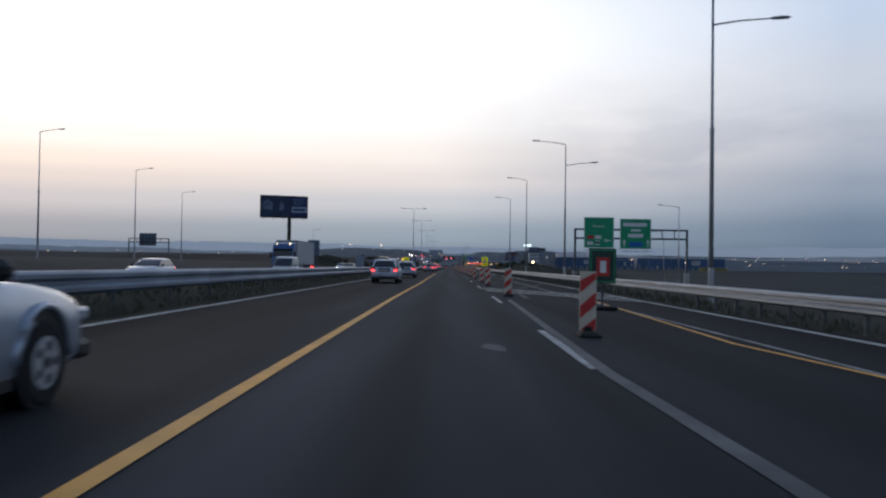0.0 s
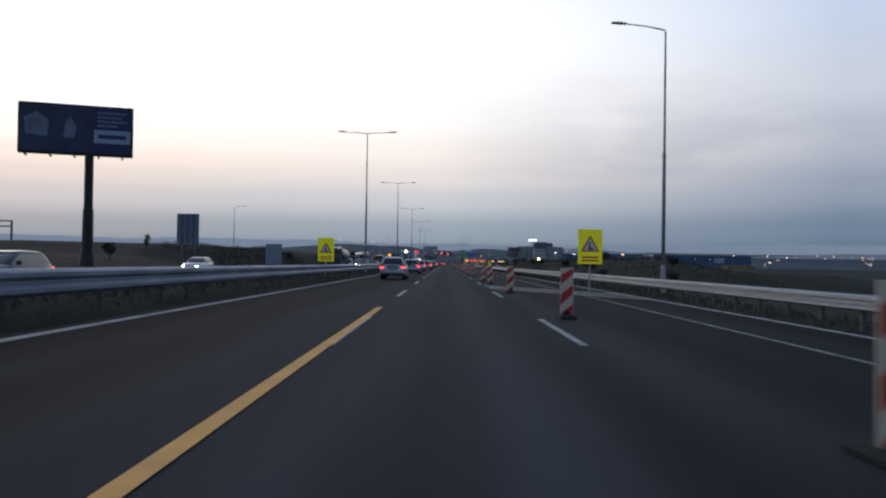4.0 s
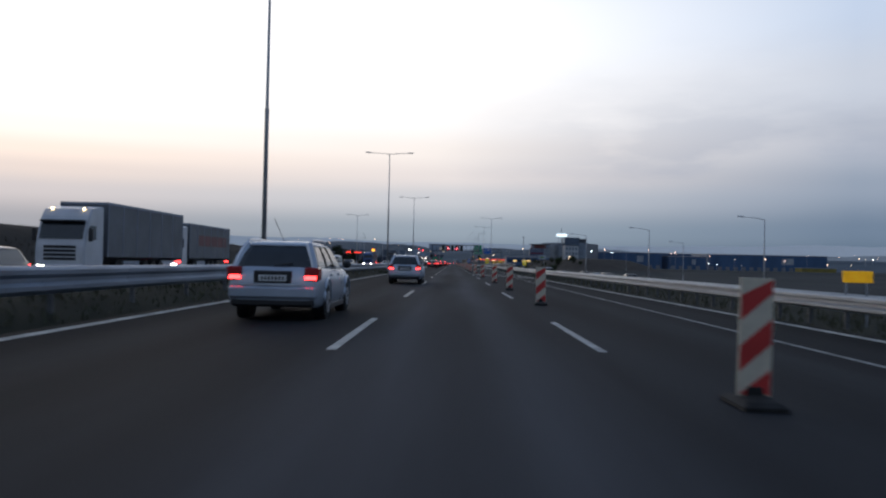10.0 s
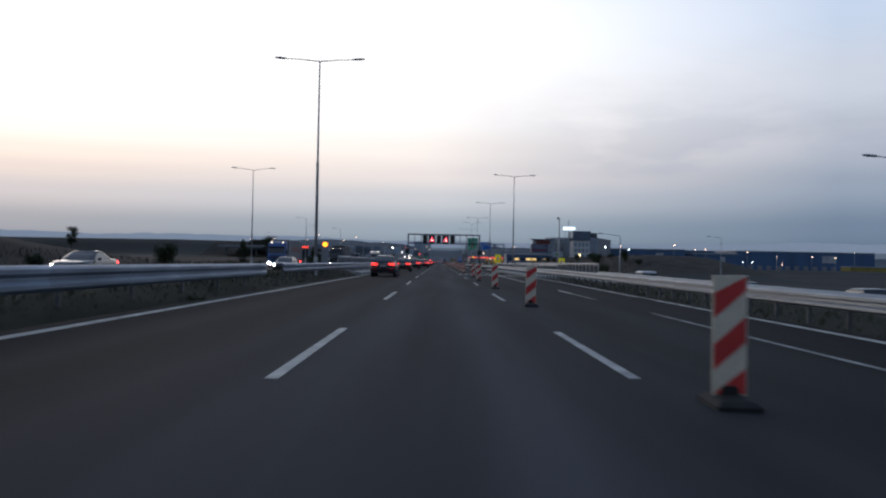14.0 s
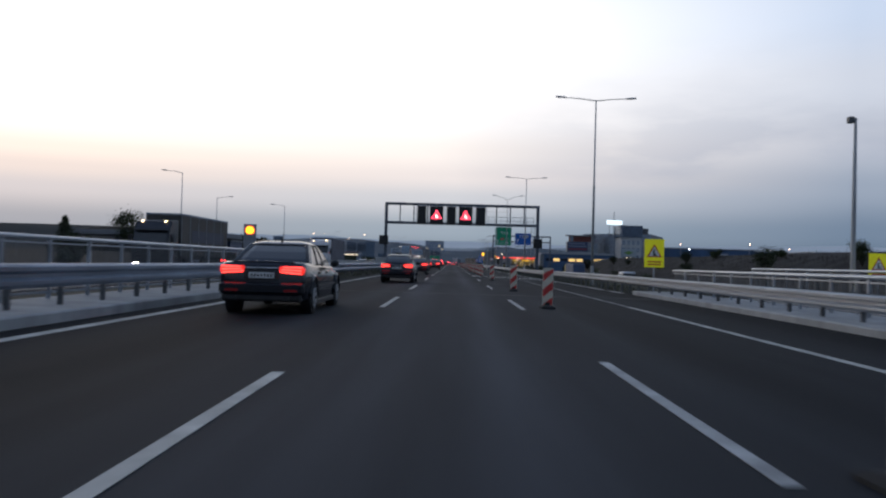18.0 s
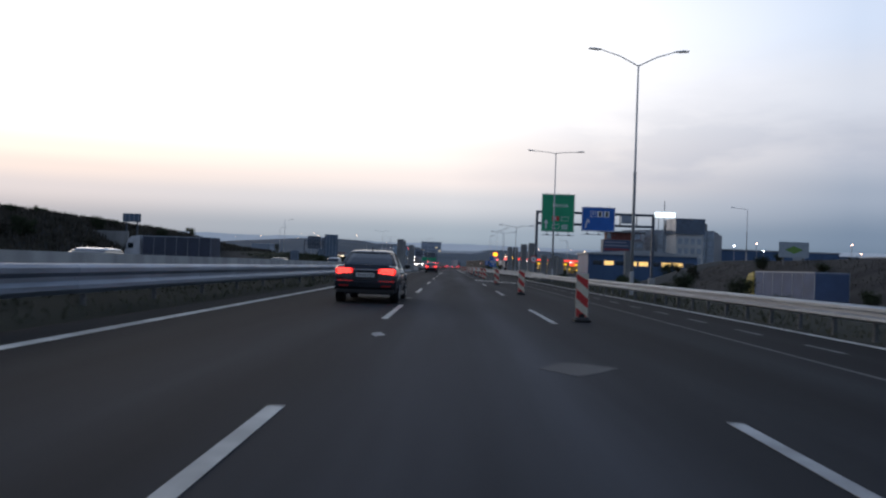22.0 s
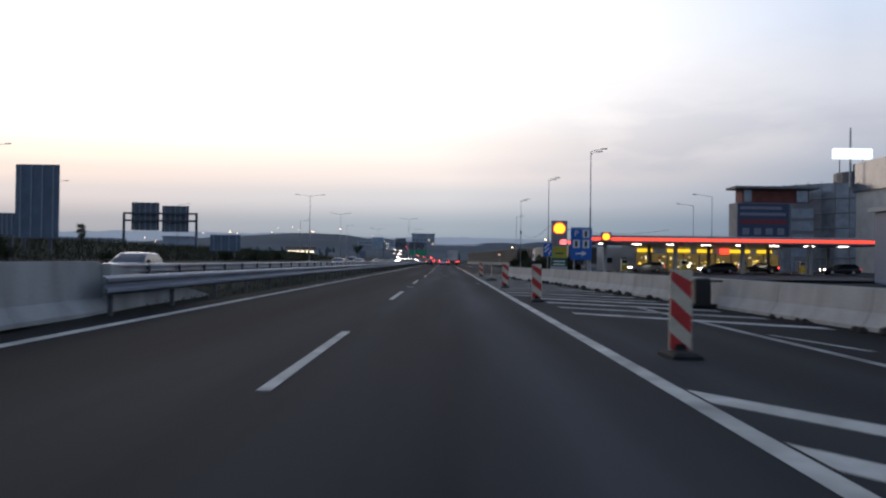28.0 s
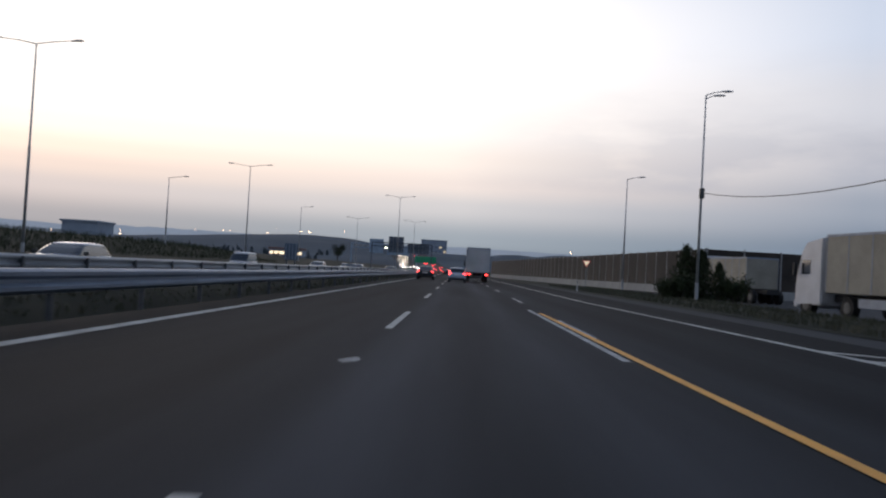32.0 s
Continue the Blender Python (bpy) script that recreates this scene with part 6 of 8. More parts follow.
CABW = paint("truck_white", (0.55, 0.56, 0.58), 0.35, 0.0)
CABR = paint("truck_orange_red", (0.30, 0.07, 0.05), 0.4, 0.0)
TANK = mat("tank_dark_steel", (0.07, 0.072, 0.075), 0.3, 0.7, vary=0.2, scale=0.8)
DIM_RED = mat("dull_red_band", (0.16, 0.05, 0.05), 0.6, vary=0.3, scale=1)
for lab, x, y, cab, load, zl, kind, st in (
        ("blue and white articulated truck with lit headlights", -19.2, 104, CABB, LOADW, 4.0, "box", None),
        ("dark tanker truck with rows of lit roof lamps", -19.0, 255, DARKC, TANK, 4.0, "tanker", None),
        ("white articulated truck with a grey trailer", -19.6, 315, CABW, LOADG, 4.0, "box", None),
        ("grey articulated truck with a red band on its trailer", -23.0, 340, CABW, LOADG, 4.0, "box", DIM_RED),
        ("light blue articulated truck with a grey printed trailer", -23.2, 505, CABB, LOADG, 4.0, "box", DIM_RED),
        ("articulated truck with a dull brown and dark trailer", -20.6, 554, DARKC, LOADY, 4.2, "box", LOADD),
        ("white articulated truck with a dark blue curtain trailer", -16.6, 602, CABW, LOADD, 4.0, "box", None),
        ("dark articulated truck with a grey trailer", -23.0, 410, DARKC, LOADG, 3.8, "box", None)):
    truck(lab, pose(x, y + 3.2, -0.02, 0, 0, 180), cab, load, zl, kind=kind, stripe=st)
truck("parked white truck with a dark blue curtain trailer below the bank", pose(-40.5, 722, ground_z(-37, 722), 0, 0, 78), CABW, LOADD, 3.7, length=11.0, lit_front=False)
truck("white box truck far ahead with red tail lights", pose(1.7, 1004, 0), CABW, LOADW, 3.9)
truck("white articulated truck far ahead", pose(4.3, 1120, 0), CABW, LOADG, 3.9)
CABY = paint("truck_yellow", (0.42, 0.33, 0.04), 0.4, 0.0)
LOADB = mat("truck_blue_tarp", (0.05, 0.085, 0.17), 0.65, vary=0.2, scale=0.6, fine=10)
truck("blue truck with a yellow cab on the slip road", pose(25.0, 675.8, -1.30) @ Matrix.Diagonal((0.9, 0.9, 0.78, 1)), CABY, LOADB, 3.8)
# parked beside the filling station
tp = truck("parked truck with a white box trailer and orange-red cab", pose(18.6, 917.4, -0.03, 0, 0, 8), CABR, LOADW, 3.85, length=11.6, lit_front=False)
part("rear_door", box(B(), -1.2, 1.2, -10.02, -9.955, 1.15, 3.75, 0.01), LOADD, tp, "dark rear door")
tp = truck("parked truck with a cream tarpaulin trailer and white cab", pose(18.0, 936.1, -0.03, 0, 0, 8), CABW, LOADC, 3.85, length=11.6, lit_front=False)
part("rear_door", box(B(), -1.2, 1.2, -10.02, -9.955, 1.15, 3.75, 0.01), LOADG, tp, "grey rear door")
truck("parked truck with a short pale tarpaulin trailer", pose(21.9, 969.0, -0.03, 0, 0, 6), CABW, LOADC, 3.5, length=9.0, lit_front=False)
for x, y, rot, proto, lab in ((35.5, 888, 90, dark_estate, "dark estate car at the filling station"), (43.5, 895, 80, black_far, "black saloon car at the filling station"), (28, 896, 95, silver_far, "silver estate car at the filling station"), (52, 889, 90, dark_estate, "dark estate car at the filling station")):
    o = copy_thing(proto, pose(x, y, -0.03, 0, 0, rot))
    o["label"] = lab

# ---------------------------------------------------------------- filling station and buildings
WALLW = mat("wall_render_white", (0.46, 0.46, 0.45), 0.8, vary=0.12, scale=0.4, fine=8)
WALLG = mat("wall_grey_panel", (0.20, 0.205, 0.215), 0.7, vary=0.15, scale=0.4, fine=8)
BRICKR = mat("wall_dark_red", (0.16, 0.045, 0.035), 0.75, vary=0.2, scale=0.6, fine=9)
# blue paled and greyed to put haze over the far halls
HALLB = mat("hall_blue_sheet", (0.045, 0.100, 0.20), 0.5, vary=0.15, scale=0.15, fine=3, streak=(1, 1, 0.2))
ROOFW = mat("roof_pale_sheet", (0.34, 0.36, 0.38), 0.6, vary=0.15, scale=0.2, fine=3)
# pale base colour stands in for sky reflected in the panes
GLASSB = mat("office_glass", (0.27, 0.305, 0.345), 0.15, 0.3, vary=0.25, scale=0.5, fine=3, bump=0, spec=0.8)
GLASSD = mat("office_dark_glass", (0.06, 0.085, 0.125), 0.12, 0.2, vary=0.25, scale=0.5, fine=3, bump=0, spec=0.8)
MULL = mat("mullion_grey", (0.20, 0.215, 0.235), 0.5, 0.4, vary=0.1)
SHOPW = lit("shop_window_glow", (1.0, 0.80, 0.36), 0.55)
SHOPD = mat("shop_interior", (0.10, 0.085, 0.05), 0.7, vary=0.5, scale=1.5, fine=6, emit=(0.9, 0.62, 0.2), glow=0.10)
SHOPY = lit("shop_yellow_band", (1.0, 0.62, 0.02), 1.1)
CANRED = lit("canopy_red_light", (1.0, 0.05, 0.025), 2.3)
CANW = mat("canopy_pale_fascia", (0.42, 0.42, 0.43), 0.5, vary=0.1)
EMBY = lit("emblem_yellow", (1.0, 0.62, 0.03), 1.9)
EMBR = lit("emblem_red", (1.0, 0.06, 0.02), 1.6)
DIGIT = lit("price_digits_red", (1.0, 0.16, 0.16), 3.0)
PYLY = mat("pylon_yellow", (0.42, 0.36, 0.03), 0.5, vary=0.1)
PYLG = mat("pylon_green", (0.012, 0.10, 0.06), 0.5, vary=0.1)


def emblem(parent, x, y, z, r, n=9):
    """A glowing scallop-like yellow disc with a red rim."""
    def outline(k):
        pts = []
        for i in range(2 * n + 1):
            a = radians(-35 + 250 * i / (2 * n))
            rr = r * k * (1.0 if i % 2 else 0.955)
            pts.append((x + rr * math.cos(a), z + rr * math.sin(a)))
        pts += [(x - 0.5 * r * k, z - 0.78 * r * k), (x + 0.5 * r * k, z - 0.78 * r * k)]
        return pts
    part("emblem_rim", prism(B(), outline(1.0), "y", y - 0.03, y - 0.005), EMBR, parent, "glowing red rim")
    part("emblem", prism(B(), outline(0.84), "y", y - 0.05, y - 0.031), EMBY, parent, "glowing yellow shape")


def price_pylon(x, y, w, h, label, z0=-0.05, full=True):
    t = thing("price_pylon", label, "sign", "", pose(x, y, z0))
    part("body", box(B(), -w / 2, w / 2, 0, 0.35, 0, h, 0.04), mat("pylon_grey", (0.24, 0.25, 0.27), 0.5, vary=0.1), t)
    emblem(t, 0.0, 0.0, h - w * 0.5, w * 0.40)
    if full:
        part("price_field", box(B(), -w / 2 + 0.06, w / 2 - 0.06, -0.02, 0, h * 0.52, h * 0.66), mat("pylon_grey", (0.24, 0.25, 0.27)), t)
        for k in range(2):
            for j in range(4):
                xx = w * 0.06 + j * w * 0.098
                zz = h * (0.595 - 0.05 * k)
                part("price_digit", box(B(), xx, xx + w * 0.075, -0.045, -0.021, zz, zz + h * 0.034), DIGIT, t, "glowing red digit")
            part("price_tag", box(B(), -w * 0.34, -w * 0.2, -0.045, -0.021, h * (0.6 - 0.05 * k), h * (0.615 - 0.05 * k)), RED, t)
        part("yellow_field", box(B(), -w / 2 + 0.02, w / 2 - 0.02, -0.03, -0.001, h * 0.28, h * 0.50), PYLY, t, "yellow field")
        part("green_field", box(B(), -w / 2 + 0.02, w / 2 - 0.02, -0.03, -0.001, h * 0.115, h * 0.275), PYLG, t, "green field")
        for k in range(2):
            part("lettering_bar", box(B(), -w * 0.36, w * 0.36, -0.04, -0.029, h * (0.14 + 0.06 * k), h * (0.165 + 0.06 * k)), SIGNW, t)
        part("lettering_bar", box(B(), -w * 0.25, w * 0.25, -0.04, -0.029, h * 0.35, h * 0.38), PYLG, t)
        part("plinth", box(B(), -w / 2 - 0.02, w / 2 + 0.02, -0.045, 0.37, 0, h * 0.11, 0.02), WALLW, t)
    return t


price_pylon(13.95, 882.0, 2.0, 6.4, "tall price pylon with a glowing yellow emblem and red digits")
price_pylon(-34.3, 640.0, 2.1, 6.6, "grey pylon with a glowing yellow emblem", ground_z(-34.3, 640), False)

# canopy with its pumps
can = thing("station_canopy", "long filling-station canopy with a glowing red band", "canopy", "", pose(-0.6, 0, -0.04))
CX0, CX1, CY0, CY1, CZ = 18.5, 57.0, 881.0, 902.0, 3.8
part("roof", box(B(), CX0, CX1, CY0, CY1, CZ, CZ + 0.85, 0.03), CANW, can)
part("red_band", box(B(), CX0 + 0.1, CX1, CY0 - 0.06, CY0 - 0.002, CZ + 0.22, CZ + 0.52), CANRED, can, "glowing red light band")
part("red_band", box(B(), CX0 - 0.06, CX0 - 0.002, CY0, CY1 - 0.1, CZ + 0.22, CZ + 0.52), CANRED, can, "glowing red light band")
part("fascia_strip", box(B(), CX0 - 0.03, CX1, CY0 - 0.04, CY0 - 0.003, CZ + 0.55, CZ + 0.83), WALLW, can)
for x in (20.6, 29.5, 38.0, 46.5, 55.0):
    for y in (884.0, 898.0):
        part("column", box(B(), x - 0.22, x + 0.22, y - 0.22, y + 0.22, 0, CZ, 0.03), WALLG if y > 890 else WALLW, can)
for k in range(8):
    part("ceiling_lamp", box(B(), 21 + 4.6 * k, 22 + 4.6 * k, 890, 891, CZ - 0.06, CZ - 0.004), lit("canopy_white_lamp", (1.0, 0.93, 0.8), 8.0), can, "lit ceiling lamp")
part("emblem_box", box(B(), 19.45, 20.75, CY0 - 0.4, CY0 - 0.07, CZ + 0.05, CZ + 1.15, 0.04), mat("pylon_grey", (0.24, 0.25, 0.27)), can)
emblem(can, 20.1, CY0 - 0.4, CZ + 0.6, 0.5)
for x in (24.0, 32.0, 40.0, 48.0):
    p = thing("fuel_pump", "yellow and grey fuel pump under the canopy", "fuel pump", "fuel pumps", pose(x, 891.5, -0.03))
    part("cabinet", box(B(), -0.45, 0.45, -0.3, 0.3, 0.12, 1.7, 0.04), WALLW, p)
    part("display", box(B(), -0.35, 0.35, -0.32, -0.301, 1.2, 1.6), GLASS_DK, p)
    part("front", box(B(), -0.40, 0.40, -0.325, -0.301, 0.3, 1.0), PYLY, p)
    part("kerb", box(B(), -1.2, 1.2, -0.6, 0.6, 0.0, 0.12, 0.02), CONC, p)
# shop
shop = thing("station_shop", "low white filling-station shop with lit yellow windows", "building", "", pose(0, 0, -0.04))
part("wall", box(B(), 28.0, 50.5, 905.0, 911.0, 0, 3.75, 0.03), WALLW, shop)
part("wall", box(B(), 23.6, 27.99, 905.0, 910.0, 0, 3.65, 0.03), WALLW, shop, "plain white side block")
part("roof", box(B(), 27.7, 50.9, 904.6, 911.4, 3.76, 4.0, 0.02), WALLG, shop)
for k in range(9):
    x = 28.6 + 2.4 * k
    w = part("window", box(B(), x, x + 2.2, 904.9, 904.99, 0.4, 2.7), SHOPD, shop, "lit shop window")
    part("window_frame", box(B(), x - 0.12, x - 0.02, 904.8, 904.95, 0.3, 2.8), MULL, w)
    part("sill", box(B(), x - 0.02, x + 2.2, 904.75, 904.95, 0.26, 0.4), MULL, w)
    r2 = random.Random(k + 40)
    # most items glow themselves in place of light inside the shop
    for j in range(8):
        a, b = r2.uniform(0.1, 1.6), r2.uniform(0.6, 2.2)
        part("shelf_item", box(B(), x + a, x + a + r2.uniform(0.15, 0.5), 904.85, 904.895, b, b + r2.uniform(0.08, 0.35)), r2.choice((SHOPW, SHOPY, SHOPW, RED, PYLG, SHOPW, mat("shop_white_lamp", (0.8, 0.8, 0.7), 0.5, emit=(1, 0.95, 0.8), glow=1.5))), w)
for k in range(5):
    x = 28.8 + 4.5 * k
    part("yellow_sign", box(B(), x, x + (3.4 if k % 2 else 2.2), 904.80, 904.98, 2.95, 3.4), SHOPY, shop, "glowing yellow sign band")
part("red_sign", box(B(), 41.2, 42.6, 904.7, 904.78, 2.8, 3.5), CANRED, shop, "glowing red sign")
part("door", box(B(), 26.3, 27.2, 904.9, 904.99, 0, 2.1), MULL, shop)
part("window", box(B(), 24.2, 25.0, 904.9, 904.99, 1.2, 2.0), GLASS_DK, shop)
# blue and lane signs by the slip road
sv = thing("services_sign", "blue services sign with white tiles on two posts", "road sign", "", pose(11.75, 851.0, -0.32))
for x in (-0.6, 0.6):
    part("post", tube(B(), [(x, 0.1, -0.2), (x, 0.1, 4.5)], 0.05, 8), GALV, sv)
part("sign_plate", box(B(), -0.93, 0.93, 0, 0.04, 1.75, 4.6, 0.01), BLUE, sv)
part("border", box(B(), -0.89, 0.89, -0.004, 0.0, 4.5, 4.54), SIGNW, sv)
for cx, cz in ((0.42, 4.05), (-0.42, 3.15), (0.42, 3.15)):
    part("service_tile", box(B(), cx - 0.30, cx + 0.30, -0.008, 0.001, cz - 0.36, cz + 0.36), SIGNW, sv)
    part("service_symbol", box(B(), cx - 0.12, cx + 0.10, -0.014, -0.007, cz - 0.26, cz + 0.24), BLACKP, sv)
words("P", 0.75, SIGNW, sv, facing(-0.42, -0.01, 4.05))
arrow_side(sv, -0.5, 2.3, 1.0, 0.0, 1)
ln = thing("lane_sign", "blue merging-lane sign with white arrows on a post", "road sign", "", pose(10.7, 866.7, 0))
part("post", tube(B(), [(0, 0.1, -0.2), (0, 0.1, 3.1)], 0.045, 8), GALV, ln)
part("sign_plate", box(B(), -0.48, 0.48, 0, 0.04, 1.8, 3.2, 0.01), BLUE, ln)
for k in range(2):
    part("arrow_bar", prism(B(), [(-0.38, 2.3 + 0.4 * k), (-0.30, 2.2 + 0.4 * k), (0.2, 2.65 + 0.4 * k), (0.1, 2.75 + 0.4 * k)], "y", -0.01, 0.001), SIGNW, ln)
part("arrow_bar", prism(B(), [(0.1, 1.9), (0.2, 1.9), (0.2, 2.15), (0.42, 2.4), (0.33, 2.48), (0.1, 2.22)], "y", -0.01, 0.001), SIGNW, ln)
yl_ = thing("yield_sign", "white triangular yield sign with a red rim", "road sign", "", pose(13.2, 988.0, 0))
part("post", tube(B(), [(0, 0.08, -0.2), (0, 0.08, 3.0)], 0.04, 8), GALV, yl_)
part("rim", prism(B(), [(-0.5, 3.1), (0, 2.25), (0.5, 3.1)], "y", -0.004, 0.02), RED, yl_)
# the face itself glows; no lamp shines on the sign
part("face", prism(B(), [(-0.33, 3.0), (0, 2.45), (0.33, 3.0)], "y", -0.01, -0.003), mat("lit_sign_white", (0.7, 0.62, 0.5), 0.5, emit=(1, 0.75, 0.55), glow=0.6), yl_)
ad = thing("small_advert", "small pale oval advert sign on the grass", "sign", "", pose(10.9, 880.0, -0.05) @ Matrix.Diagonal((0.78, 0.78, 0.9, 1)))
part("board", box(B(), -0.6, 0.6, 0, 0.1, 0.1, 1.1, 0.05), SIGNBACK, ad)
part("oval", prism(B(), [(0.48 * math.cos(k * math.pi / 8), 0.6 + 0.28 * math.sin(k * math.pi / 8)) for k in range(16)], "y", -0.012, -0.001), mat("pale_blue_film", (0.30, 0.38, 0.48), 0.5), ad)
for x, y in ((9.95, 910.4), (9.8, 970.0)):
    d = thing("marker_post", "white plastic roadside marker post", "marker post", "marker posts", pose(x, y, -0.04))
    part("post", prism(B(), [(-0.06, 0), (0.06, 0), (0.06, 0.95), (-0.06, 1.05)], "y", -0.05, 0.05), WALLW, d)
    part("reflector", box(B(), -0.035, 0.035, -0.056, -0.049, 0.75, 0.93), BLACKP, d)

rd = thing("round_sign", "dark back of a small round sign on a post", "road sign", "", pose(14.2, 906.6, 0))
part("post", tube(B(), [(0, 0.04, -0.2), (0, 0.04, 2.3)], 0.03, 8), GALV_DK, rd)
part("disc", prism(B(), [(0.23 * math.cos(k * math.pi / 10), 2.1 + 0.23 * math.sin(k * math.pi / 10)) for k in range(20)], "y", -0.01, 0.01), BLACKP, rd)

# cables between the lamp poles
cab_ = thing("overhead_cable", "thin dark cable sagging between the lamp poles", "cable", "", pose(0, 0, 0))


def sag(a, b, s):
    a, b = Vector(a), Vector(b)
    return [a.lerp(b, k / 12) - Vector((0, 0, 4 * s * (k / 12) * (1 - k / 12))) for k in range(13)]


part("wire", tube(B(), sag((15.7, 908, 6.8), (15.4, 953.3, 7.3), 1.5), 0.025, 5), BLACKP, cab_)
part("wire", tube(B(), sag((15.7, 908, 6.8), (38.0, 922.0, 7.0), 1.0), 0.025, 5), BLACKP, cab_)
part("insulator", box(B(), 15.25, 15.55, 953.0, 953.3, 6.9, 7.6, 0.04), GALV_DK, cab_)

# noise wall: posts and dark panels on a concrete base
nw = thing("noise_wall", "long dark brown timber noise wall between concrete posts", "noise wall", "", pose(25.0, 985.0, 0, 0, 0, 4.6))
TIMBER = mat("noise_wall_timber", (0.055, 0.044, 0.036), 0.9, vary=0.3, scale=0.6, fine=12, bump=0.4, rand=0.2)
pb = box(B(), -0.06, 0.06, 0.08, 3.92, 0.9, 4.9)
for k in range(8):
    box(pb, -0.10, -0.062, 0.08, 3.92, 1.0 + 0.5 * k, 1.38 + 0.5 * k)
panel_ = part("panel", pb, TIMBER, nw)
post_ = part("post", box(B(), -0.14, 0.14, -0.07, 0.07, -0.2, 5.0, 0.02), CONC, nw)
base_ = part("base", box(B(), -0.12, 0.12, 0.075, 3.925, -0.2, 0.895, 0.01), CONC, nw)
for k in range(1, 46):
    m = pose(0, 4 * k, 0)
    for o in (panel_, post_, base_):
        again(o, nw, m)
nw2 = thing("noise_wall", "dark brown timber noise wall behind the parked trucks", "noise wall", "", pose(25.2, 985.2, 0, 0, 0, -84))
for k in range(9):
    m = pose(0, 4 * k, 0)
    for o in (panel_, post_, base_):
        again(o, nw2, m)

# blue hall
hall = thing("blue_hall", "long blue sheet-metal hall with a row of lit windows", "building", "", pose(0, 0, -1.0))
part("wall", box(B(), 35.0, 63.0, 828.0, 846.0, 0, 6.6), HALLB, hall)
part("roof", prism(B(), [(34.6, 6.6), (63.4, 6.6), (63.4, 7.0), (49, 7.9), (34.6, 7.0)], "y", 827.6, 846.4), ROOFW, hall)
for k in range(9):
    x = 36.2 + 2.95 * k
    lit_ = k in (1, 3, 4, 6, 7)
    part("window", box(B(), x, x + 2.4, 827.93, 827.99, 3.9, 5.0), mat("hall_window_glow", (0.5, 0.4, 0.2), 0.5, vary=0.4, scale=1.2, emit=(1.0, 0.66, 0.22), glow=0.9) if lit_ else GLASS_DK, hall, "lit window" if lit_ else "dark window")
    part("panel_seam", box(B(), x - 0.32, x - 0.24, 827.95, 827.99, 0, 6.5), mat("hall_seam", (0.008, 0.035, 0.15), 0.5), hall)

# office block
off = thing("office_building", "office building with red top floor and curved glass front", "building", "", Matrix.Translation((0, 90.8, 0.14)) @ Matrix.Diagonal((0.883, 0.883, 0.883, 1)) @ pose(0, 0, -1.5))
OY = 982.0
part("wall", box(B(), 70.0, 88.5, OY, OY + 6, 0, 17.6), WALLG, off)
part("top_floor", box(B(), 71.4, 87.5, OY + 0.6, OY + 5.4, 17.6, 21.0), BRICKR, off, "dark red top floor")
part("roof", box(B(), 69.4, 89.6, OY - 0.8, OY + 6.6, 21.02, 21.6, 0.03), WALLG, off)
part("billboard_face", box(B(), 70.1, 82.4, OY - 0.25, OY - 0.02, 9.4, 17.4), mat("advert_navy", (0.045, 0.065, 0.13), 0.5, vary=0.15), off, "navy advertising face")
for k, (a, b) in enumerate(((70.6, 80.6), (70.6, 81.6))):
    part("lettering_bar", box(B(), a, b, OY - 0.29, OY - 0.255, 16.0 - 1.5 * k, 16.7 - 1.5 * k), mat("advert_grey", (0.22, 0.24, 0.30), 0.5), off)
part("lettering_bar", box(B(), 70.6, 81.9, OY - 0.29, OY - 0.255, 12.5, 13.6), mat("advert_red", (0.22, 0.035, 0.045), 0.5), off)
for k in range(4):
    part("window", box(B(), 71.2 + 2.8 * k, 72.9 + 2.8 * k, OY - 0.29, OY - 0.255, 9.9, 11.5), mat("advert_grey", (0.22, 0.24, 0.30)), off)
for r in range(3):
    for k in range(4):
        part("window", box(B(), 71.2 + 2.8 * k, 72.9 + 2.8 * k, OY - 0.08, OY - 0.01, 1.0 + 2.8 * r, 2.8 + 2.8 * r), GLASSB, off)
for k in range(6):
    for r in range(5):
        part("window", box(B(), 83.0 + 0.9 * k, 83.75 + 0.9 * k, OY - 0.08, OY - 0.01, 1.6 + 3.1 * r, 3.9 + 3.1 * r), GLASSB, off)
part("corner_glass", box(B(), 71.8, 73.6, OY + 0.45, OY + 0.59, 17.9, 20.7), GLASSB, off)
part("corner_glass", box(B(), 84.5, 87.2, OY + 0.45, OY + 0.59, 17.9, 20.7), GLASSB, off)
# curved glass wing: panels between mullions
cx, cy, rad = 118.0, 1016.0, 36.0
for k in range(15):
    a0, a1 = radians(196 + 5.2 * k), radians(196 + 5.2 * (k + 1))
    p0, p1 = (cx + rad * math.cos(a0), cy + rad * math.sin(a0)), (cx + rad * math.cos(a1), cy + rad * math.sin(a1))
    for r in range(6):
        bm = B()
        z0 = 1.0 + 3.7 * r
        v = [bm.verts.new((*q, z)) for q, z in ((p0, z0), (p1, z0), (p1, z0 + 3.45), (p0, z0 + 3.45))]
        bm.faces.new(v)
        q = part("glass_panel", bm, GLASSB, off)
        if r == 0:
            part("mullion", tube(B(), [(*p0, 0), (*p0, 23.4)], 0.16, 6), MULL, off)
        part("spandrel", tube(B(), [(*p0, z0 - 0.13), (*p1, z0 - 0.13)], 0.2, 6), MULL, off)
ring = [(cx + (rad - 0.4) * math.cos(radians(196 + 5.2 * k)), cy + (rad - 0.4) * math.sin(radians(196 + 5.2 * k))) for k in range(16)]
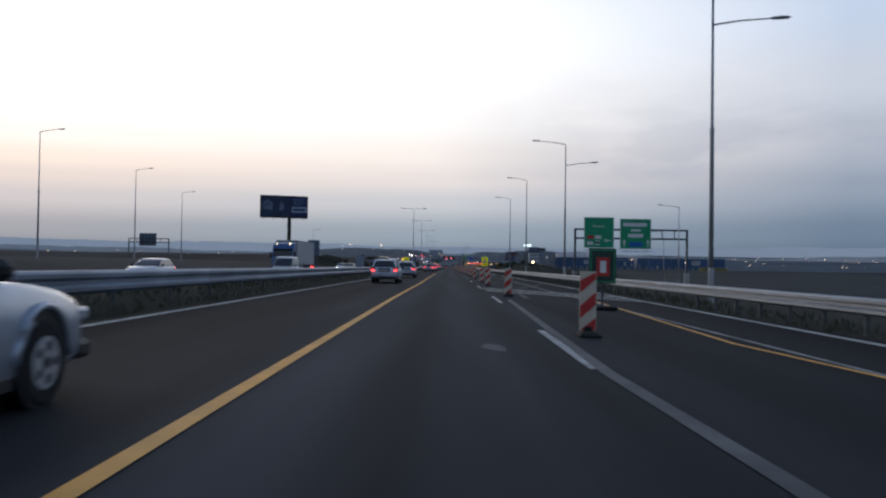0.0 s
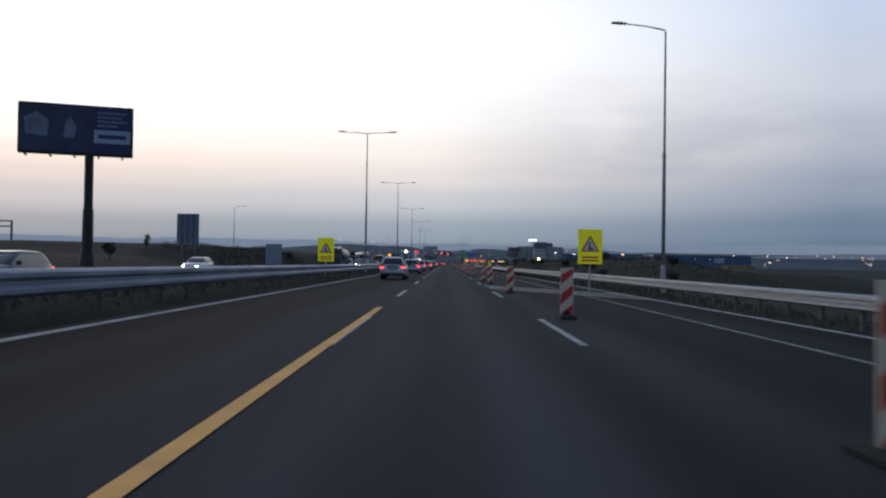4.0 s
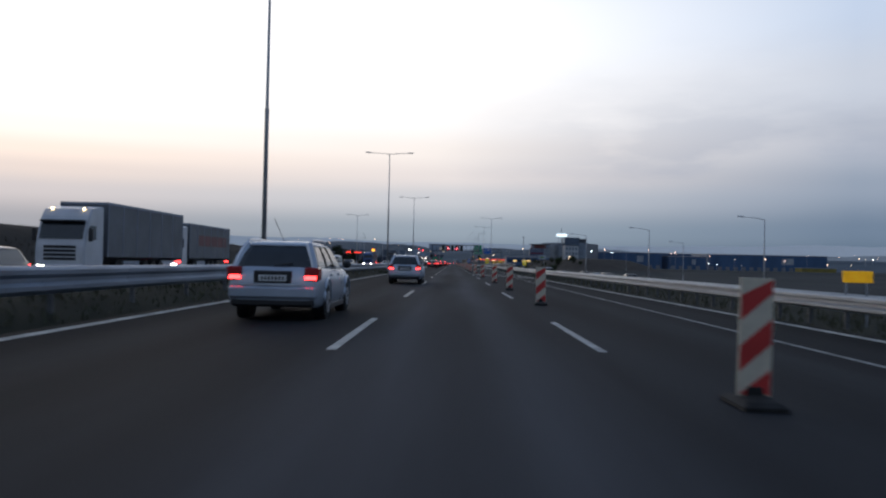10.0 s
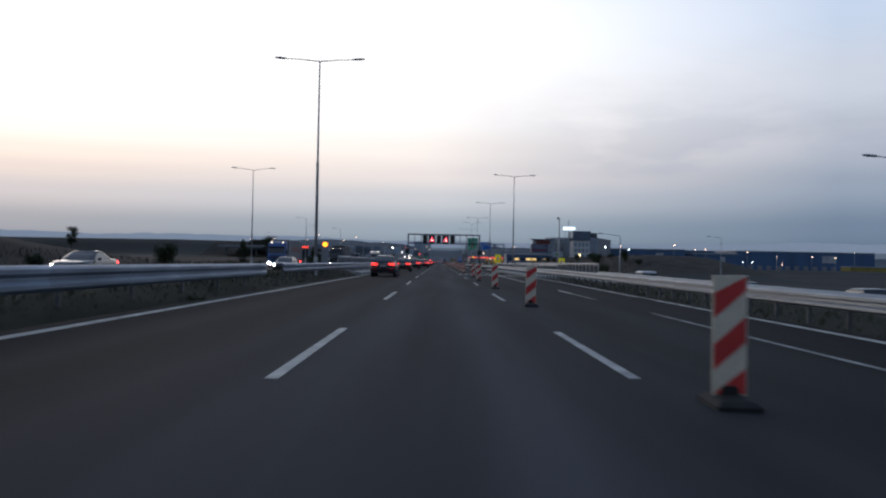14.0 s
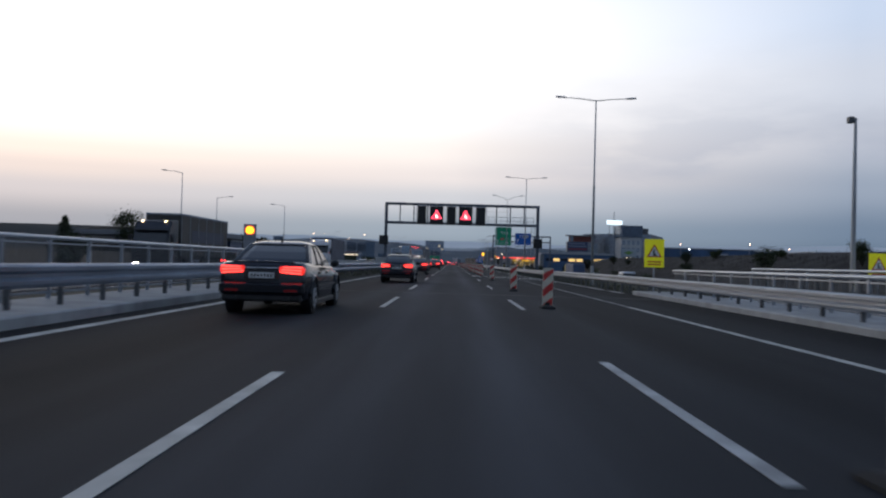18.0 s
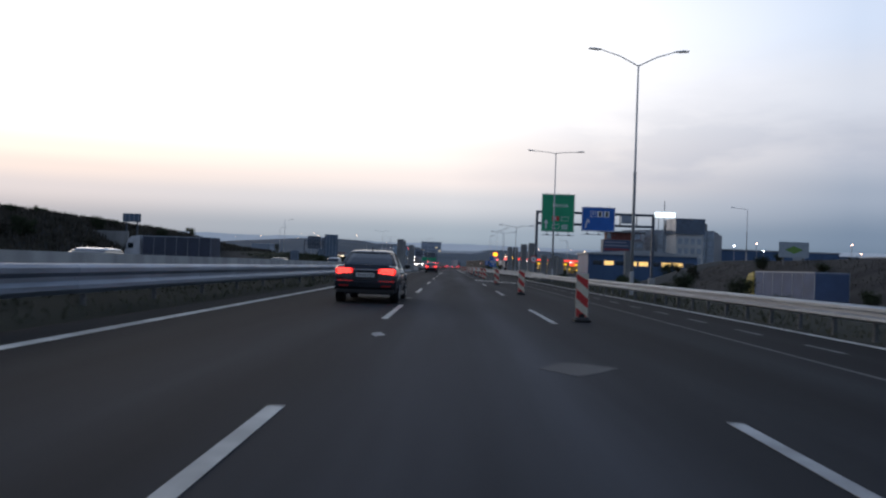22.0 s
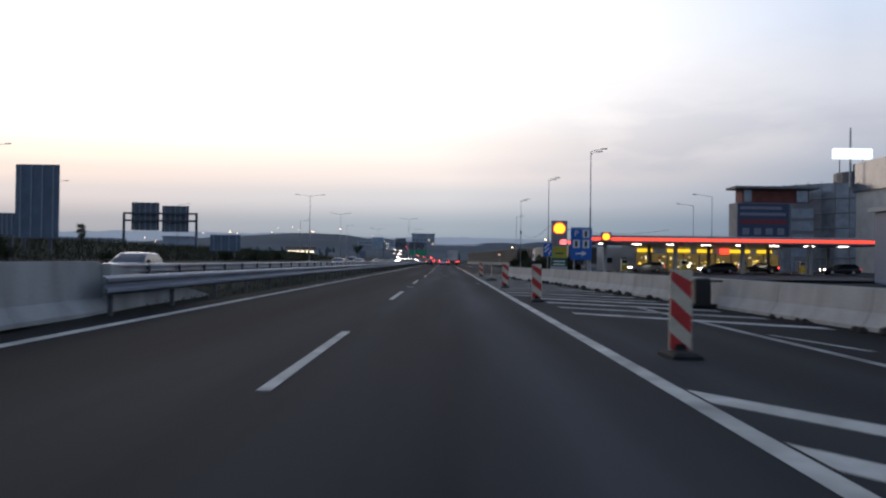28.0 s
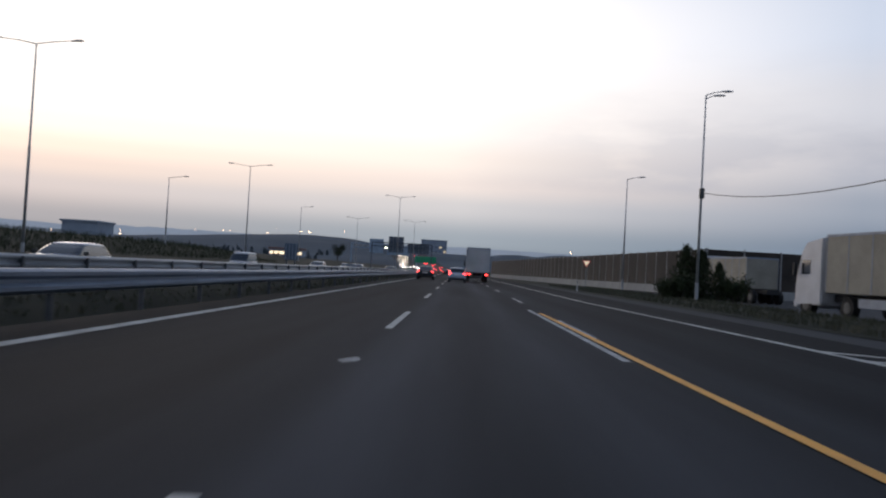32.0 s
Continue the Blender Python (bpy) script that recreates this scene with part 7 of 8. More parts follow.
part("core", prism(B(), ring + [(cx + 22, cy + 14), (cx - 30, cy + 14)], "z", 0.0, 23.2), WALLG, off)
part("roof_drum", tube(B(), [(114, 1004, 23.2), (114, 1004, 27.4)], 10.0, 24), mat("roof_drum_dark", (0.06, 0.065, 0.075), 0.5, 0.3), off)
# white wing to the right
part("wall", box(B(), 99.5, 111.5, 966.0, 984.0, 0, 20.5), WALLW, off)
part("top_floor", box(B(), 99.0, 112.0, 965.5, 984.5, 20.5, 27.5), GLASSD, off, "blue glass top floors")
for r in range(4):
    for k in range(4):
        part("window", box(B(), 100.3 + 2.8 * k, 102.1 + 2.8 * k, 965.9, 965.99, 3.2 + 4.3 * r, 5.8 + 4.3 * r), GLASSB if (r, k) != (1, 1) else WARML, off)
# roof sign on its mast
part("mast", tube(B(), [(98.6, 985, 22), (98.6, 985, 36.5)], [0.35, 0.2], 8), POLE, off)
for x in (96.0, 101.5):
    part("sign_leg", tube(B(), [(x, 985, 23), (x, 985, 28.8)], 0.15, 6), POLE, off)
part("roof_sign", box(B(), 94.2, 103.6, 984.0, 985.4, 28.8, 31.3, 0.2), lit("roof_sign_glow", (0.74, 0.92, 1.0), 1.5), off, "glowing white roof sign")

# far halls with lamps
for x0, x1, y, h in ((122, 178, 1002, 15.0), (182, 214, 996, 12.5), (225, 330, 1030, 15.5), (150, 260, 1130, 17.0)):
    h_ = thing("warehouse", "long low blue warehouse far beyond the slip road", "warehouse", "warehouses", pose(0, 0, -2.0))
    part("wall", box(B(), x0, x1, y, y + 50, 0, h), HALLB, h_)
    part("roof", box(B(), x0 - 0.5, x1 + 0.5, y - 0.5, y + 50.5, h, h + 0.6), ROOFW, h_)
    for k in range(int((x1 - x0) / 7)):
        part("dock_door", box(B(), x0 + 2 + 7 * k, x0 + 5.6 + 7 * k, y - 0.12, y - 0.02, 0.5, 5.0), WALLG, h_)
    part("pale_panel", box(B(), x0 + (x1 - x0) * 0.62, x0 + (x1 - x0) * 0.72, y - 0.2, y - 0.03, h * 0.5, h * 0.85), ROOFW, h_)
yh = thing("warehouse", "low yellow hall beside the blue warehouses", "warehouse", "warehouses", pose(0, 0, -2.0))
part("wall", box(B(), 290, 318, 985, 1000, 0, 5), mat("hall_yellow", (0.26, 0.20, 0.035), 0.6, vary=0.2, scale=0.2), yh)
part("roof", box(B(), 289.5, 318.5, 984.5, 1000.5, 5, 5.5), ROOFW, yh)
rl = random.Random(11)
for x, y, z, warm in ((118, 940, 14, 1), (128, 960, 12, 0), (150, 930, 14.5, 1), (172, 935, 12.5, 1), (197, 930, 11, 1), (214, 925, 8.5, 1), (243, 940, 9, 1), (256, 935, 8.5, 1), (205, 960, 5, 0), (212, 962, 5, 0), (182, 990, 13, 1), (300, 1000, 13, 1), (330, 960, 11, 1), (360, 1010, 12, 0), (106, 930, 12.5, 0), (232, 962, 4.0, 1)):
    y_ = thing("yard_lamp", "lit floodlight on a thin mast", "yard lamp", "yard lamps", pose(x, y, -2))
    part("pole", tube(B(), [(0, 0, -1), (0, 0, z + 2)], 0.12, 6), POLE, y_)
    part("lamp", ball(B(), (0, -0.3, z + 2), 0.26, 8, 6), lit("flood_warm", (1.0, 0.60, 0.42), 9.0) if warm else COOLL, y_, "lit lamp")

# left filling station, sheds and far houses
ls = thing("station_canopy", "dark flat canopy with a glowing red strip", "canopy", "", pose(-1.0, 0, 0.3))
part("roof", box(B(), -66, -38.5, 642, 656, 4.2, 5.0), WALLG, ls)
part("red_band", box(B(), -45.0, -38.6, 641.9, 641.99, 4.4, 4.8), CANRED, ls, "glowing red light strip")
for x in (-64, -55, -47, -40):
    part("column", box(B(), x - 0.2, x + 0.2, 645, 645.4, -0.5, 4.2), WALLG, ls)
sh = thing("station_shop", "dark blue low shop under the canopy", "building", "", pose(0, 0, 0.3))
part("wall", box(B(), -64, -42, 657, 666, -0.5, 3.8), mat("shed_blue", (0.05, 0.08, 0.14), 0.6, vary=0.2), sh)
part("roof", box(B(), -64.3, -41.7, 656.7, 666.3, 3.8, 4.1), WALLG, sh)
hut = thing("hut", "small pale brick hut with a dark pyramid roof", "hut", "", pose(-31.5, 362, ground_z(-31.5, 362)))
part("wall", box(B(), -1.7, 1.7, -1.7, 1.7, -0.3, 2.5), mat("hut_brick", (0.22, 0.17, 0.13), 0.8, vary=0.2, scale=2), hut)
part("roof", loft(B(), [[(sx * s, sy * s, z) for sx, sy in ((-1, -1), (1, -1), (1, 1), (-1, 1))] for s, z in ((2.1, 2.5), (2.1, 2.62), (0.1, 3.7))]), DARKSTEEL, hut)
part("door", box(B(), -0.4, 0.4, -1.78, -1.71, 0, 2.0), BLACKP, hut)
bank_wall = thing("retaining_wall", "grey concrete retaining wall on the bank", "wall", "", pose(-48.5, 728, 2.4))
part("panel", box(B(), -2.6, 2.6, 0, 0.4, -1.5, 2.0, 0.04), CONC_DK, bank_wall)
# the wall colour is paled and blued to paint in the distance haze
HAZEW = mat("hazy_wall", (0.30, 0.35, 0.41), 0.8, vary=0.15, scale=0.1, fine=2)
FARWIN = mat("far_window_glass", (0.17, 0.21, 0.26), 0.3, vary=0.1, bump=0)
FARLIT = lit("far_window_glow", (1.0, 0.75, 0.45), 0.45)
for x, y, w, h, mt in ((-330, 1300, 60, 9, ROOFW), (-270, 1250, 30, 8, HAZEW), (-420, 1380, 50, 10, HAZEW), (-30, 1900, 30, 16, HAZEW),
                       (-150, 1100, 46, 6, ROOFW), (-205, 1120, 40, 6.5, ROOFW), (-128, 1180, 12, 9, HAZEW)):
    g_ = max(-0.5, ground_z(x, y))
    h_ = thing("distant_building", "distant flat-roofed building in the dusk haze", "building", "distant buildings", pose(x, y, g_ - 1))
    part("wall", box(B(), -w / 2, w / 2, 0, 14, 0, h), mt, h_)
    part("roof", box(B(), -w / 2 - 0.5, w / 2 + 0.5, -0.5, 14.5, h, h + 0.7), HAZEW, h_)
    for k in range(int(w / 5)):
        for r in range(max(1, int(h / 6))):
            xx = -w / 2 + 1.5 + 5 * k
            part("window", box(B(), xx, xx + 2.6, -0.12, -0.02, 2 + 5 * r, 4.2 + 5 * r), FARWIN if (k + r) % 5 else FARLIT, h_)
# a gantry far ahead with the backs of its boards, haze put into their colour
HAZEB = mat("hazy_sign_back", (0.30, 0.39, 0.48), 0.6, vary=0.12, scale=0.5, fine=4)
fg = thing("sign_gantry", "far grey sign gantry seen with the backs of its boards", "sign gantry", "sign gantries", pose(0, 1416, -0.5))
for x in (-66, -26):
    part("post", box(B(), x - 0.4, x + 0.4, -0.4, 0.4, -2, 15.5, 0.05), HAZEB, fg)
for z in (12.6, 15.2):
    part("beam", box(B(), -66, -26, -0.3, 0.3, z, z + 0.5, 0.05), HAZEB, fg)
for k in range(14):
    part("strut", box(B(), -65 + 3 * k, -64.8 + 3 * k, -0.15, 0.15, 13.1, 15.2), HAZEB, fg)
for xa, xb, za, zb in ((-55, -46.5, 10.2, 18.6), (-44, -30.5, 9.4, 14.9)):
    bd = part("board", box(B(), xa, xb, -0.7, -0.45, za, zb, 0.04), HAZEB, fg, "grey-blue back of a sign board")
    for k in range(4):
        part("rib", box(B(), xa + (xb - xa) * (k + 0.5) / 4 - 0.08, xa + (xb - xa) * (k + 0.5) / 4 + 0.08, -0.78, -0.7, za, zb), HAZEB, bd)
part("board", box(B(), -27, -14, -0.7, -0.45, 5.6, 9.4, 0.04), GREEN, fg, "green sign board")
bs = thing("lit_sign_band", "distant hall with a long glowing white band", "building", "distant buildings", pose(-123, 1500, ground_z(-123, 1500) - 0.5))
part("wall", box(B(), -12, 12, 0, 12, -1, 5.2), HAZEW, bs)
part("roof", box(B(), -12.4, 12.4, -0.5, 12.5, 5.2, 6.8), mat("far_roof_red", (0.24, 0.15, 0.13), 0.8), bs)
part("glow_band", box(B(), -11.2, 11.2, -0.3, -0.02, 2.2, 3.8), lit("band_glow", (1.0, 0.80, 0.55), 1.6), bs, "glowing band")
# town lights far off: one cloud of small lamps
bm = B()
for k in range(95):
    x, y = rl.uniform(-900, 1100), rl.uniform(1350, 2300)
    if abs(x) < 30:
        continue
    ball(bm, (x, y, ground_z(x, y) + rl.uniform(5, 9)), rl.uniform(0.35, 0.8), 5, 4)
tagged(link("town_lights", bm, lit("town_glow", (1.0, 0.66, 0.40), 7.0)), "scattered small lights of the distant town", "lights", kind="stuff")

# far queues on the rising road
for nm, off, lab, mt, n in (("far_headlights", -20.0, "far queue of oncoming headlights on the rising road", lit("far_headlamp_glow", (1.0, 0.93, 0.84), 16.0), 40), ("far_tail_lights", 1.0, "far queue of red tail lights on the rising road", lit("far_tail_glow", (1.0, 0.05, 0.05), 12.0), 34)):
    bm = B()
    rq = random.Random(n)
    for k in range(n):
        y = 1150 + 800 * (k + rq.random()) / n
        x = far_x(y) + off + rq.choice((-5.0, -1.2, 2.6))
        z = max(0.0, ground_z(far_x(y) + off, y) + 0.5) + 0.7
        for s_ in (-0.7, 0.7):
            ball(bm, (x + s_, y, z), 0.27 if off < 0 else 0.24, 6, 4)
    tagged(link(nm, bm, mt), lab, "lights", kind="stuff")

hb = thing("billboard", "pale advert board with a green shape on the bank", "billboard", "", pose(47.6, 728.0, ground_z(47.6, 728.0) + 0.3))
for x in (-1.4, 1.4):
    part("post", box(B(), x - 0.08, x + 0.08, 0.1, 0.26, -0.5, 2.4), GALV_DK, hb)
part("board", box(B(), -2.1, 2.1, 0, 0.1, 0.5, 2.7, 0.02), mat("board_pale", (0.33, 0.37, 0.40), 0.6, vary=0.1), hb)
part("green_shape", prism(B(), [(-1.3, 1.6), (0, 1.05), (1.3, 1.6), (0, 2.15)], "y", -0.012, -0.001), mat("board_green", (0.16, 0.30, 0.06), 0.6), hb)

# far hills; haze is put into their blue colour and a glow


def hills(name, dist, base, amp, seed, colour, glow, label):
    bm = B()
    prev = None
    for k in range(241):
        a = radians(-75 + 150 * k / 240)
        h = base + amp * (noise.noise((a * 3.0, seed, 0)) + 0.5 * noise.noise((a * 9.0, seed, 1)) + 0.16 * noise.noise((a * 60.0, seed, 2)) + 0.10 * noise.noise((a * 170.0, seed, 3)))
        x, y = dist * math.sin(a), 500 + dist * math.cos(a)
        row = [bm.verts.new((x, y, -30)), bm.verts.new((x, y, h)), bm.verts.new((x * 1.08, 500 + (y - 500) * 1.08, h * 0.9))]
        if prev:
            for i in range(2):
                bm.faces.new((prev[i], row[i], row[i + 1], prev[i + 1]))
        prev = row
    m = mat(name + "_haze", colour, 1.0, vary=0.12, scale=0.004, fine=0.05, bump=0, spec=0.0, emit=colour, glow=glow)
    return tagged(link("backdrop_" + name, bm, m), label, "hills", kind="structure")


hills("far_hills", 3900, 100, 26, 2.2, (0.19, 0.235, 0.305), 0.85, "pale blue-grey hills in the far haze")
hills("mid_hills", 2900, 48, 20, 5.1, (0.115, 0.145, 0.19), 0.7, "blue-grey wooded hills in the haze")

# ---------------------------------------------------------------- plants


def leaves(rnd, pts, size, n, spread):
    """Small leaf blades scattered round points."""
    verts, faces = [], []
    for _ in range(n):
        p = rnd.choice(pts)
        c = Vector(p) + Vector((rnd.gauss(0, spread), rnd.gauss(0, spread), rnd.gauss(0, spread * 0.8)))
        a = Vector((rnd.uniform(-1, 1), rnd.uniform(-1, 1), rnd.uniform(-0.6, 1))).normalized() * size * rnd.uniform(0.6, 1.4)
        b = a.cross(Vector((rnd.uniform(-1, 1), rnd.uniform(-1, 1), rnd.uniform(-1, 1)))).normalized() * size * 0.45
        i = len(verts)
        verts += [c - a, c + b, c + a, c - b]
        faces.append((i, i + 1, i + 2, i + 3))
    return verts, faces


def cloud(name, verts, faces, material, parent=None):
    me = bpy.data.meshes.new(name)
    me.from_pydata([tuple(v) for v in verts], [], faces)
    me.materials.append(material)
    ob = new(name, me)
    ob.parent = parent
    return ob


def shrub(seed, label, size=(2.0, 2.0, 1.6), n=900, leaf=0.13, material=LEAF):
    rnd = random.Random(seed)
    t = thing("shrub", label, "shrub", "shrubs", pose(0, 0, 0))
    pts = []
    bm = B()
    for k in range(9):
        a = rnd.uniform(0, 6.28)
        e = Vector((math.cos(a) * size[0] * rnd.uniform(0.2, 0.9) * 0.5, math.sin(a) * size[1] * rnd.uniform(0.2, 0.9) * 0.5, size[2] * rnd.uniform(0.55, 1.0)))
        tube(bm, [(0, 0, -0.1), e * 0.5 + Vector((0, 0, 0.1)), e], [0.05, 0.03, 0.01], 5)
        pts += [e, e * 0.75, e * 0.5, e * 0.85]
    part("stem", bm, BARK, t)
    v, f = leaves(rnd, pts, leaf, n, min(size) * 0.13)
    cloud("crown", v, f, material, t)
    return t


def tree(seed, label, h=7.0, w=4.0, n=2600, leaf=0.16):
    rnd = random.Random(seed)
    t = thing("tree", label, "tree", "trees", pose(0, 0, 0))
    bm = B()
    tube(bm, [(0, 0, -0.3), (0.05, 0, h * 0.3), (-0.05, 0.08, h * 0.6), (0.0, 0, h * 0.85)], [0.22, 0.16, 0.1, 0.04], 8)
    pts = []
    for k in range(22):
        z = h * rnd.uniform(0.25, 0.8)
        a = rnd.uniform(0, 6.28)
        reach = w * 0.5 * math.sin(math.pi * min(1, max(0.15, (z / h - 0.1) / 0.95))) * rnd.uniform(0.6, 1.05)
        e = Vector((math.cos(a) * reach, math.sin(a) * reach, z + h * 0.14))
        tube(bm, [(0, 0, z * 0.85), e * 0.5 + Vector((0, 0, z * 0.45)), e], [0.07, 0.045, 0.015], 5)
        pts += [e, e * 0.8 + Vector((0, 0, z * 0.2)), e * 0.9 + Vector((0, 0, 0.3))]
    part("trunk", bm, BARK, t)
    v, f = leaves(rnd, pts, leaf, n, w * 0.11)
    cloud("crown", v, f, LEAF, t)
    return t


def conifer(seed, label, h=4.5, w=3.2, n=2600):
    rnd = random.Random(seed)
    t = thing("conifer", label, "tree", "trees", pose(0, 0, 0))
    part("trunk", tube(B(), [(0, 0, -0.3), (0, 0, h)], [0.13, 0.02], 7), BARK, t)
    pts = []
    for k in range(60):
        z = h * (k / 60) ** 0.9
        reach = w * 0.5 * (1 - z / h) ** 0.8 * rnd.uniform(0.6, 1.1)
        a = k * 2.4
        for s in (0.35, 0.65, 0.95):
            pts.append((math.cos(a) * reach * s, math.sin(a) * reach * s, max(0.1, z - 0.2 * s)))
    v, f = leaves(rnd, pts, 0.12, n, 0.14)
    cloud("crown", v, f, LEAF, t)
    return t


shrubs = [shrub(1, "dark green roadside shrub", (2.6, 2.4, 1.5), 2400, 0.085), shrub(2, "low dense dark green shrub", (3.2, 2.6, 1.2), 2600, 0.08), shrub(3, "tall loose dark green shrub", (2.2, 2.2, 2.4), 2400, 0.09), shrub(4, "dry brown roadside shrub", (2.4, 2.2, 1.4), 700, 0.12, LEAF_DRY)]
trees = [tree(7, "dark green round-crowned roadside tree", 6.5, 4.6), tree(8, "slender dark green roadside tree", 8.5, 3.2), conifer(9, "dark conifer with a pointed top"), conifer(10, "dark bushy conifer beside the slip road", 5.0, 5.0, 3200)]
protos = shrubs + trees


def plant(p, x, y, s, rot=0.0, z=None):
    g = ground_z(x, y) if z is None else z
    return copy_thing(p, pose(x, y, g - 0.05, 0, 0, rot) @ Matrix.Diagonal((s, s, s, 1)))


rp = random.Random(21)
# by the filling station
plant(trees[3], 15.6, 957.0, 0.82, 30, -0.1)
plant(trees[3], 17.0, 957.6, 0.74, 130, -0.1)
plant(trees[2], 16.4, 956.6, 0.85, 60, -0.1)
plant(trees[3], 18.4, 958.4, 0.6, 250, -0.1)
plant(shrubs[0], 19.4, 957.6, 1.3, 20, -0.1)
plant(shrubs[0], 14.2, 956.0, 1.0, 200, -0.1)
plant(shrubs[0], 14.7, 955.0, 1.3, 70, -0.1)
for k, (x, y) in enumerate(((12.0, 899.0), (13.2, 897.8), (14.2, 896.4), (13.1, 901.2), (14.4, 899.4), (15.0, 902.0), (14.6, 904.4), (15.6, 897.2), (15.9, 900.0), (15.0, 893.6), (16.2, 894.6), (15.9, 890.8), (14.9, 906.6))):
    plant(shrubs[k % 2], x, y, rp.uniform(1.2, 1.5) - (0.3 if k == 0 else 0), rp.uniform(0, 360), -0.05)
# left bank and median
for k in range(26):
    y = 640 + 4.2 * k
    plant(rp.choice(shrubs), -43 - rp.uniform(0, 13), y + 10 + rp.uniform(-2, 2), rp.uniform(0.6, 1.1), rp.uniform(0, 360))
for x, y, s, p in ((-38, 735, 0.4, trees[0]), (-36, 362, 1.0, trees[3]), (-37.5, 366, 0.9, trees[2]), (-33, 372, 0.8, trees[3]), (-60, 470, 0.4, trees[3]), (-40, 212, 0.35, trees[0]), (-44, 236, 0.3, trees[1]),
                   (-95, 560, 0.9, trees[0]), (-110, 640, 1.0, trees[1]), (-90, 900, 1.0, trees[1]), (-98, 905, 0.9, trees[0]), (-75, 880, 0.5, trees[0]), (-66, 930, 0.5, trees[1]), (-140, 1000, 1.0, trees[0]), (40, 1180, 1.0, trees[0]), (-45, 1210, 1.0, trees[0]),
                   (-32.0, 640.5, 0.5, trees[3]), (-36.0, 628, 0.9, trees[3]), (-41.0, 622, 1.0, trees[3]), (-46.0, 618, 1.0, trees[0]), (-33, 612, 0.8, trees[3]), (-52, 610, 1.0, trees[3]), (52, 812, 0.9, trees[0]), (58, 816, 1.0, trees[3]), (66, 820, 1.0, trees[0]), (92, 950, 0.8, trees[0]), (99, 955, 0.7, trees[3])):
    plant(p, x, y, s, rp.uniform(0, 360))
for k in range(22):
    plant(rp.choice(shrubs), -29.5 - rp.uniform(0, 8), 300 + 14 * k, rp.uniform(0.5, 1.2), rp.uniform(0, 360))
for k in range(18):
    plant(rp.choice(shrubs), rp.uniform(-27, -33), 800 + 9 * k, rp.uniform(0.5, 1.0), rp.uniform(0, 360))
for k in range(20):
    plant(shrubs[rp.choice((0, 1, 3))], rp.uniform(12, 22), 165 + 6.5 * k, rp.uniform(0.35, 0.7), rp.uniform(0, 360))
for k in range(22):
    plant(rp.choice(shrubs), rp.uniform(30, 50), 560 + 10 * k, rp.uniform(0.6, 1.3), rp.uniform(0, 360))
for k in range(14):
    plant(rp.choice(shrubs), rp.uniform(13, 24), 640 + 6 * k, rp.uniform(0.5, 1.0), rp.uniform(0, 360))
for y, s in ((357.5, 0.5), (392, 0.35), (408, 0.3), (648, 0.3), (664, 0.35), (300, 0.3), (120, 0.3)):
    plant(shrubs[1], -6.95 if y != 357.5 else -7.0, y, s * 0.7, y, -0.1)
for i, p in enumerate(protos):
    p.matrix_basis = pose(-75 - 7 * i, 520 + 9 * i, ground_z(-75 - 7 * i, 520 + 9 * i) - 0.05)


# grass island between the slip road and the truck park
bm = B()
prev = None
for k in range(38):
    y = 886 + 3.1 * k
    xa, xb = 10.6 - 0.012 * (y - 886), 16.5
    row = [bm.verts.new((xa + (xb - xa) * j / 5 + 0.15 * noise.noise((j, y * 0.2, 1)), y, -0.02 + 0.16 * math.sin(math.pi * j / 5) + 0.05 * noise.noise((j * 0.7, y * 0.3, 4)))) for j in range(6)]
    if prev:
        for j in range(5):
            bm.faces.new((prev[j], prev[j + 1], row[j + 1], row[j]))
    prev = row
tagged(link("grass_island", bm, GRASS), "grass island beside the slip road of the filling station", "verge", kind="structure")


